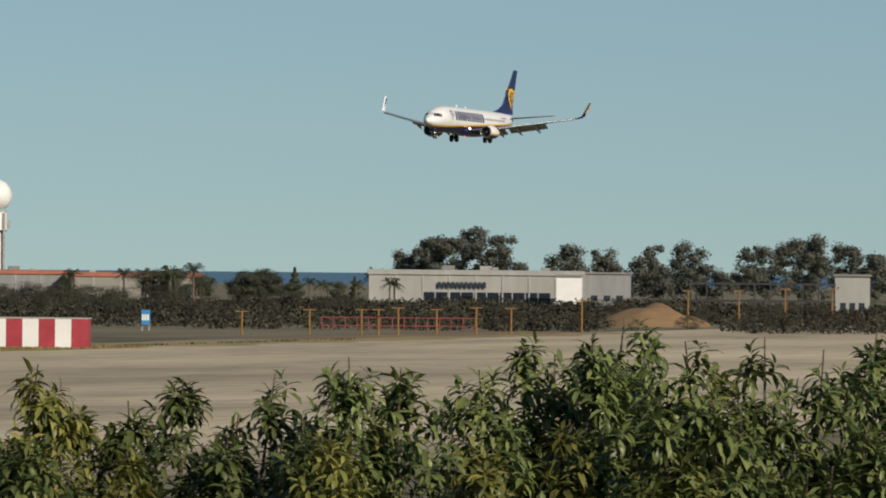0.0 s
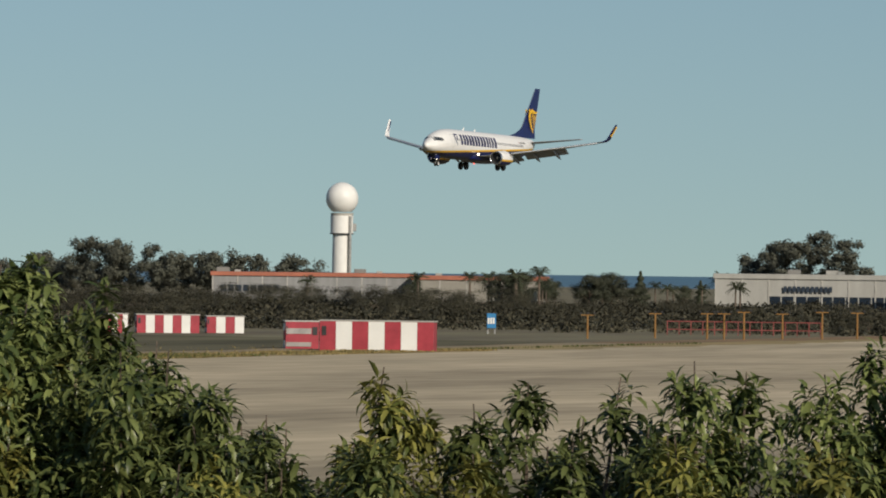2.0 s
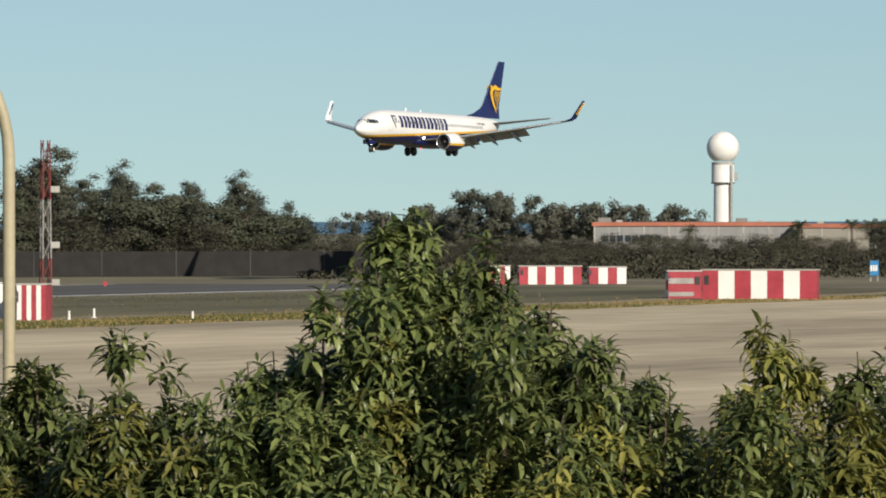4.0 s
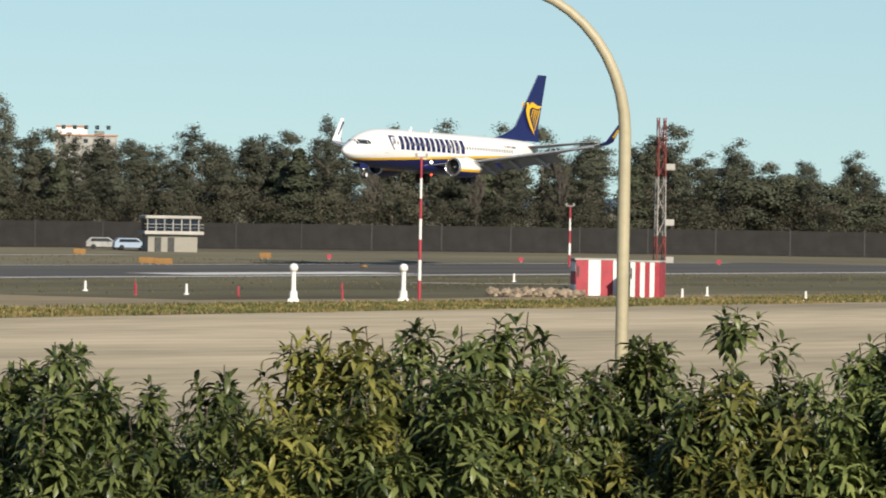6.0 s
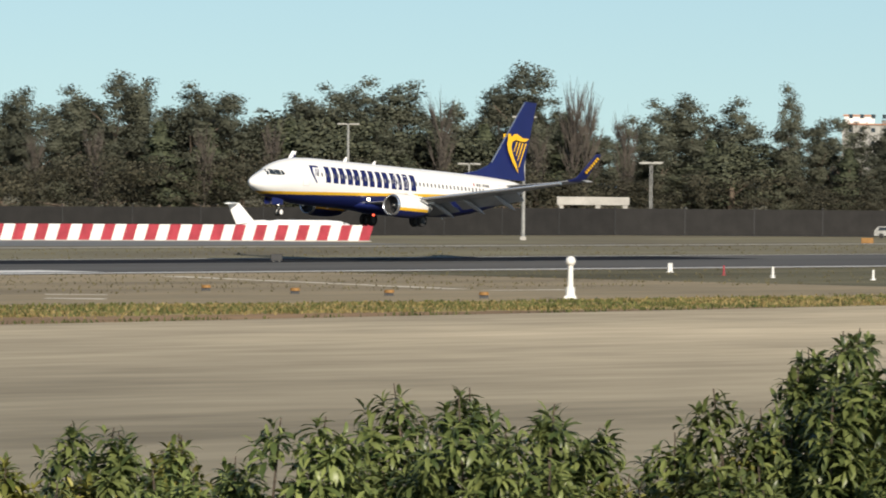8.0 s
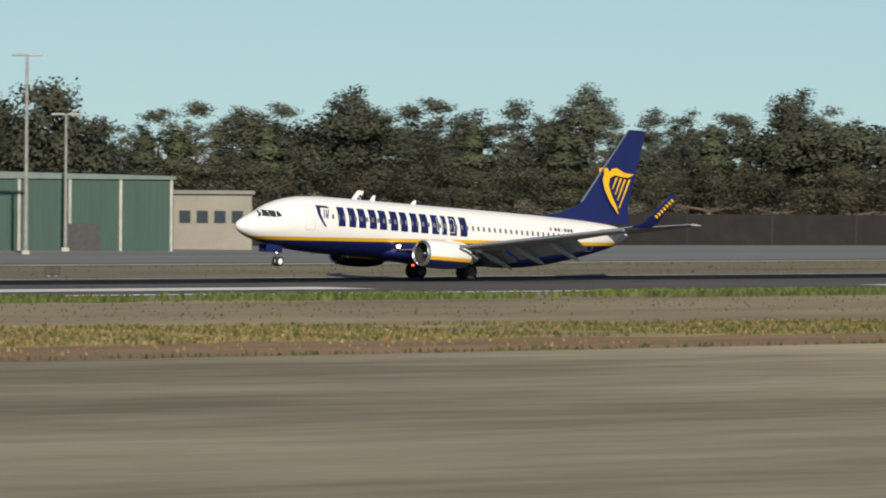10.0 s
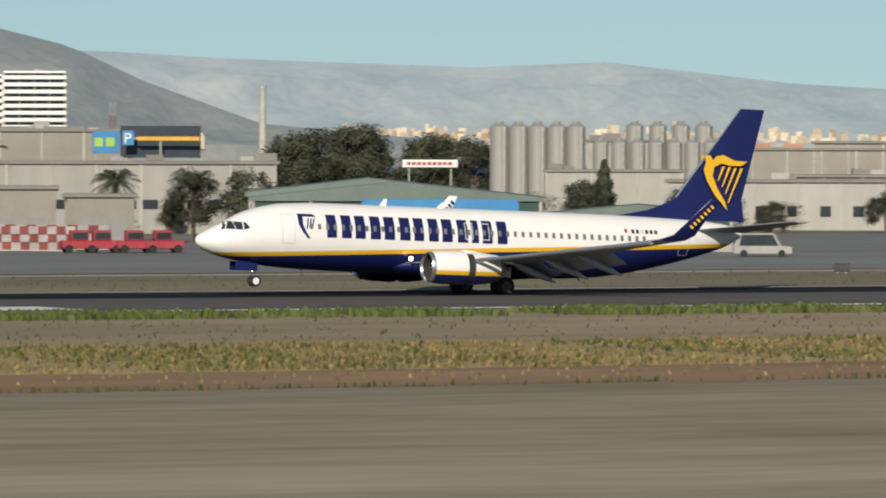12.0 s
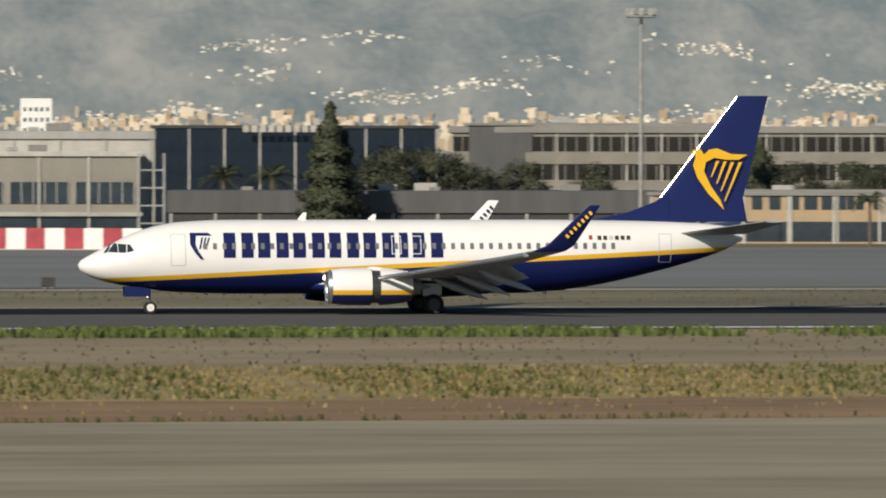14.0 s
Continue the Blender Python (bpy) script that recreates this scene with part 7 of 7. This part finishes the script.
    fl = thing("flag_pole", put((73.700, 740, 9.54)[0], 740), "flag pole with a red and yellow flag", "flag")
    part("pole", tube(bmesh.new(), (0, 0, -0.2), (0, 0, (73.700, 740, 9.67)[2]), 0.07, 0.04), M_WHITE, fl)
    zf = (73.700, 740, 9.30)[2]
    for k, m in enumerate((M_RED, M_GOLD, M_RED)):
        part("flag_band", boxes((0.1, 1.5, -0.03, 0.03, zf - 0.35 * (k + 1), zf - 0.35 * k)), m, fl)
    # town trees
    rng = random.Random(21)
    trees_by_hangar = (("eucalyptus", 56.28, 768, 13.6), ("eucalyptus", 56.43, 770, 13.9), ("eucalyptus", 55.80, 776, 12.0), ("eucalyptus", 55.95, 778, 11.5), ("eucalyptus", 56.345, 760, 15.03), ("eucalyptus", 55.867, 770, 13.11), ("round", 55.175, 800, 13.34), ("eucalyptus", 54.437, 800, 16.76), ("eucalyptus", 54.198, 810, 14.99), ("round", 53.436, 800, 16.21), ("round", 52.819, 790, 17.64), ("round", 53.863, 800, 12.43), ("conifer", 56.009, 765, 12.24), ("round", 55.625, 750, 8.48))
    trees_by_works = (("palm", 57.670, 760, 11.08), ("palm", 57.438, 700, 6.88), ("palm", 57.010, 800, 9.79), ("palm", 56.867, 800, 9.81), ("round", 59.821, 660, 7.34), ("round", 59.393, 655, 7.61), ("round", 60.059, 650, 6.80), ("round", 60.275, 680, 7.48), ("round", 59.822, 685, 7.16), ("round", 59.345, 680, 7.43), ("conifer", 63.105, 700, 7.89), ("round", 63.282, 690, 5.91), ("round", 62.114, 690, 6.01), ("round", 62.376, 690, 5.85))
    trees_by_silos = (("round", 65.730, 980, 11.26), ("round", 65.444, 990, 11.54), ("round", 65.157, 985, 12.36), ("round", 64.584, 990, 10.91), ("round", 64.250, 985, 10.75), ("palm", 67.222, 660, 6.58), ("palm", 66.578, 660, 6.76), ("round", 66.111, 640, 7.11), ("round", 65.729, 640, 7.12), ("conifer", 63.114, 720, 7.80))
    trees_by_depot = (("palm", 71.002, 640, 8.35), ("palm", 70.788, 642, 8.50), ("round", 71.312, 645, 5.66), ("conifer", 68.703, 640, 8.85), ("palm", 67.233, 650, 6.65), ("round", 66.589, 650, 6.65), ("round", 65.707, 900, 10.85), ("round", 65.183, 905, 11.83), ("round", 64.612, 905, 10.46), ("palm", 68.378, 800, 9.73))
    trees_by_billboards = (("palm", 75.046, 690, 6.31), ("palm", 74.569, 690, 6.46), ("palm", 74.05, 700, 10.5), ("palm", 73.86, 705, 9.6), ("palm", 73.639, 685, 6.44), ("round", 73.26, 700, 10.0), ("round", 72.98, 695, 10.9), ("round", 72.72, 702, 11.2), ("round", 72.50, 697, 11.4), ("round", 72.25, 690, 9.4), ("round", 72.09, 690, 7.2), ("palm", 71.801, 700, 5.54))
    trees_by_offices = (("conifer", 76.621, 700, 8.03), ("conifer", 79.827, 720, 10.16), ("round", 78.063, 690, 8.85), ("round", 78.159, 680, 7.73), ("round", 78.445, 690, 7.15), ("round", 77.680, 900, 10.17), ("round", 76.868, 900, 10.47), ("round", 78.827, 700, 7.73), ("palm", 74.914, 690, 6.32), ("palm", 74.198, 720, 10.93))
    trees_by_glass_office = (("conifer", 83.457, 690, 13.96), ("conifer", 83.553, 692, 11.37), ("conifer", 83.338, 692, 11.09), ("round", 82.956, 720, 9.37), ("round", 82.622, 720, 9.55), ("round", 82.287, 720, 7.88), ("round", 81.858, 725, 8.18), ("round", 81.237, 725, 7.88), ("round", 79.855, 800, 9.76), ("palm", 84.363, 720, 7.25), ("palm", 83.958, 722, 7.25), ("round", 79.473, 790, 7.79), ("round", 78.997, 790, 7.80), ("palm", 78.902, 660, 5.03))
    for kind, a, r, top in trees_by_hangar + trees_by_works + trees_by_silos + trees_by_depot + trees_by_billboards + trees_by_offices + trees_by_glass_office:
        far_tree(kind, a, r, top, rng.randrange(100), 0.7 if kind == "palm" and a < 58 else 1.15 if kind == "palm" else 1.0 if kind == "conifer" else 1.45 if kind == "eucalyptus" else 0.95)
    for k in range(50):
        a = rng.uniform(54.5, 61) if k < 34 else rng.uniform(61, 68)
        far_tree("bush" if k % 2 else "round", a, rng.uniform(690, 800), rng.uniform(2.0, 4.5), rng.randrange(100), 1.2)


def blades(name, regions, n, seed, dark, light, h0, h1, label):
    """Grass tufts over bands of the airfield: triangles leaning every way."""
    rng = np.random.default_rng(seed)
    pts = []
    for f0, f1, x0, x1, share in regions:
        k = int(n * share)
        x = rng.uniform(x0, x1, k * 3)
        clump = np.array([noise.noise((u * 0.12, 0.3, seed)) + 0.6 * noise.noise((u * 0.5, 7.3, seed)) for u in x])
        x = x[clump > rng.normal(-0.1, 0.25, k * 3)][:k]
        v = rng.uniform(0, 1, len(x))
        pts.append(np.stack([x, f0(x) + (f1(x) - f0(x)) * v, np.full(len(x), 0.03)], 1))
    p = np.concatenate(pts)
    a = rng.uniform(0, 6.28, len(p))
    h = rng.uniform(h0, h1, len(p))
    w = h * rng.uniform(0.5, 1.1, len(p))
    dx = np.stack([np.cos(a), np.sin(a), a * 0], 1) * (w / 2)[:, None]
    tip = p + np.stack([rng.normal(0, 0.2, len(p)), rng.normal(0, 0.2, len(p)), np.ones(len(p))], 1) * h[:, None]
    v = np.stack([p - dx, p + dx, tip + dx * 0.5, tip - dx * 0.3], 1).reshape(-1, 3)
    f = (np.arange(len(p)) * 4)[:, None] + np.arange(4)[None]
    me = bpy.data.meshes.new(name)
    me.from_pydata(v.tolist(), [], f.tolist())
    me.materials.append(leaf_mat(name + "_blades", dark, light, 0.8, 0.3))
    thing(name, Matrix(), label, "grass", kind="stuff", data=me)


def build_grass():
    e = lambda x: 228.7 + 0.0706 * x
    lo = lambda x: e(x) + 20 - 0.018 * x - 13 * np.clip((x - 230) / 120, 0, 1)
    hi = lambda x: e(x) + 58 - 0.05 * x - 22 * np.clip((x - 190) / 150, 0, 1)
    c = lambda v: (lambda x: v + 0 * x)
    blades("dry_grass", ((lo, hi, -40, 620, 0.85), (lambda x: e(x) + 5, lambda x: e(x) + 22, -40, 620, 0.04)), 90000, 1, (0.18, 0.13, 0.045), (0.42, 0.33, 0.14), 0.06, 0.19, "yellow dry grass tufts beside the apron")
    blades("green_grass", ((c(333), c(343), -60, 360, 1.0),), 38000, 2, (0.075, 0.105, 0.026), (0.175, 0.215, 0.062), 0.12, 0.42, "green grass tufts beside the runway")
    blades("olive_tufts", ((lo, hi, -60, 560, 1.0),), 42000, 6, (0.07, 0.085, 0.025), (0.20, 0.20, 0.065), 0.06, 0.26, "olive green tufts in the dry grass")
    blades("verge_weeds", ((lambda x: e(x) + 62 - 0.05 * x, c(345), -60, 620, 0.6), (c(400), c(443), -100, 620, 0.4)), 14000, 3, (0.10, 0.085, 0.04), (0.22, 0.19, 0.10), 0.07, 0.2, "sparse dry weeds on bare soil")
    blades("edge_weeds", ((lambda x: e(x) - 0.2, lambda x: e(x) + 1.6, -60, 700, 1.0),), 5000, 4, (0.05, 0.07, 0.02), (0.14, 0.14, 0.05), 0.06, 0.22, "green weeds along the apron edge")


def build_smoke():
    """Tyre smoke left over the touchdown point, in soft thin puffs."""
    m = bpy.data.materials.new("thin_tyre_smoke")
    m.use_nodes = True
    n, l = m.node_tree.nodes, m.node_tree.links
    tr, df, mx, lw, mm = n.new("ShaderNodeBsdfTransparent"), n.new("ShaderNodeBsdfDiffuse"), n.new("ShaderNodeMixShader"), n.new("ShaderNodeTexNoise"), n.new("ShaderNodeMapRange")
    df.inputs["Color"].default_value = (0.36, 0.48, 0.66, 1)
    lw.inputs["Scale"].default_value = 0.8
    mm.inputs["From Min"].default_value, mm.inputs["From Max"].default_value = 0.45, 0.75
    mm.inputs["To Min"].default_value, mm.inputs["To Max"].default_value = 0.0, 0.08
    l.new(lw.outputs["Fac"], mm.inputs[0])
    l.new(mm.outputs[0], mx.inputs[0])
    l.new(tr.outputs[0], mx.inputs[1])
    l.new(df.outputs[0], mx.inputs[2])
    l.new(mx.outputs[0], n["Material Output"].inputs["Surface"])
    s = thing("tyre_smoke", pose(300, 384, 0), "thin bluish tyre smoke over the runway", "smoke")
    rng = random.Random(3)
    for k in range(12):
        bm = bmesh.new()
        bmesh.ops.create_icosphere(bm, subdivisions=2, radius=1, matrix=Matrix.LocRotScale((rng.uniform(-12, 12), rng.uniform(-4, 5), rng.uniform(0.6, 2.2)), None, (rng.uniform(2.5, 5), 2, rng.uniform(0.7, 1.5))))
        p = part("puff", bm, m, s, smooth=180)
        p.visible_shadow = False
    return s


build_hills()
build_right()
build_grass()
tyre_smoke = build_smoke()


# ---- what moves ----
def motions():
    rows = [(0, 1013.6, 27.6, 1.1), (0.5, 982.0, 26.33, 1.23), (1, 946.7, 24.5, 1.5), (1.5, 914.8, 23.15, 1.32), (2, 879.9, 21.64, 1.2), (3.2, 799.0, 17.85, 1.25), (4.5, 712.2, 13.78, 1.29), (5, 676.6, 12.14, 1.22),
            (5.5, 643.4, 10.49, 1.38), (6, 607.6, 8.82, 1.61), (6.5, 574.2, 7.41, 1.83), (7, 538.0, 5.76, 2.11), (7.5, 504.0, 4.35, 2.42), (8, 467.9, 3.1, 3.34), (8.5, 433.8, 1.79, 3.94), (9.2, 384.5, 0.85, 4.1),
            (9.8, 341.5, 0.3, 3.9), (10.3, 305.5, 0.03, 3.4), (10.8, 269.7, 0.0, 2.76), (11, 255.6, 0.0, 2.4), (11.5, 222.2, 0.0, 2.3), (12, 186.1, 0.0, 2.2), (12.5, 152.8, 0.0, 1.7), (13, 117.1, 0.0, 0.77), (13.5, 84.6, 0.0, 0.03), (14, 49.5, 0.0, 0.0)]
    walk(airliner, [(t, pose(x, 384, z, -1.8 * max(0.0, 1 - t / 5), -p, 180 + min(1.0, max(0.0, (t - 8.5) / 2.5)))) for t, x, z, p in rows])
    # smoke rises where the tyres touch and drifts after the aircraft
    walk(tyre_smoke, [(0, pose(306, 384, -4)), (9.9, pose(306, 384, -4)), (10.5, pose(304, 384, -0.3)), (11.2, pose(298, 385, 0.3)), (14, pose(285, 388, 1.5))])
    # the wings flex upwards in flight and settle on the ground
    for w, side in WINGS:
        flex = lambda deg: Matrix.Translation((0, side * 1.9, 1.9)) @ pose(0, 0, 0, side * deg) @ Matrix.Translation((0, -side * 1.9, -1.9))
        walk(w, [(t, flex(d)) for t, d in ((0, 3.2), (4.5, 2.8), (9.5, 2.4), (10.3, 1.6), (11.2, 0.4), (12.0, 0.0), (14, 0.0))])
    for s in SLEEVES:
        walk(s, [(0, pose(-2.47, 0, 0)), (11.0, pose(-2.47, 0, 0)), (11.9, pose(-2.95, 0, 0)), (14, pose(-2.95, 0, 0))])


motions()
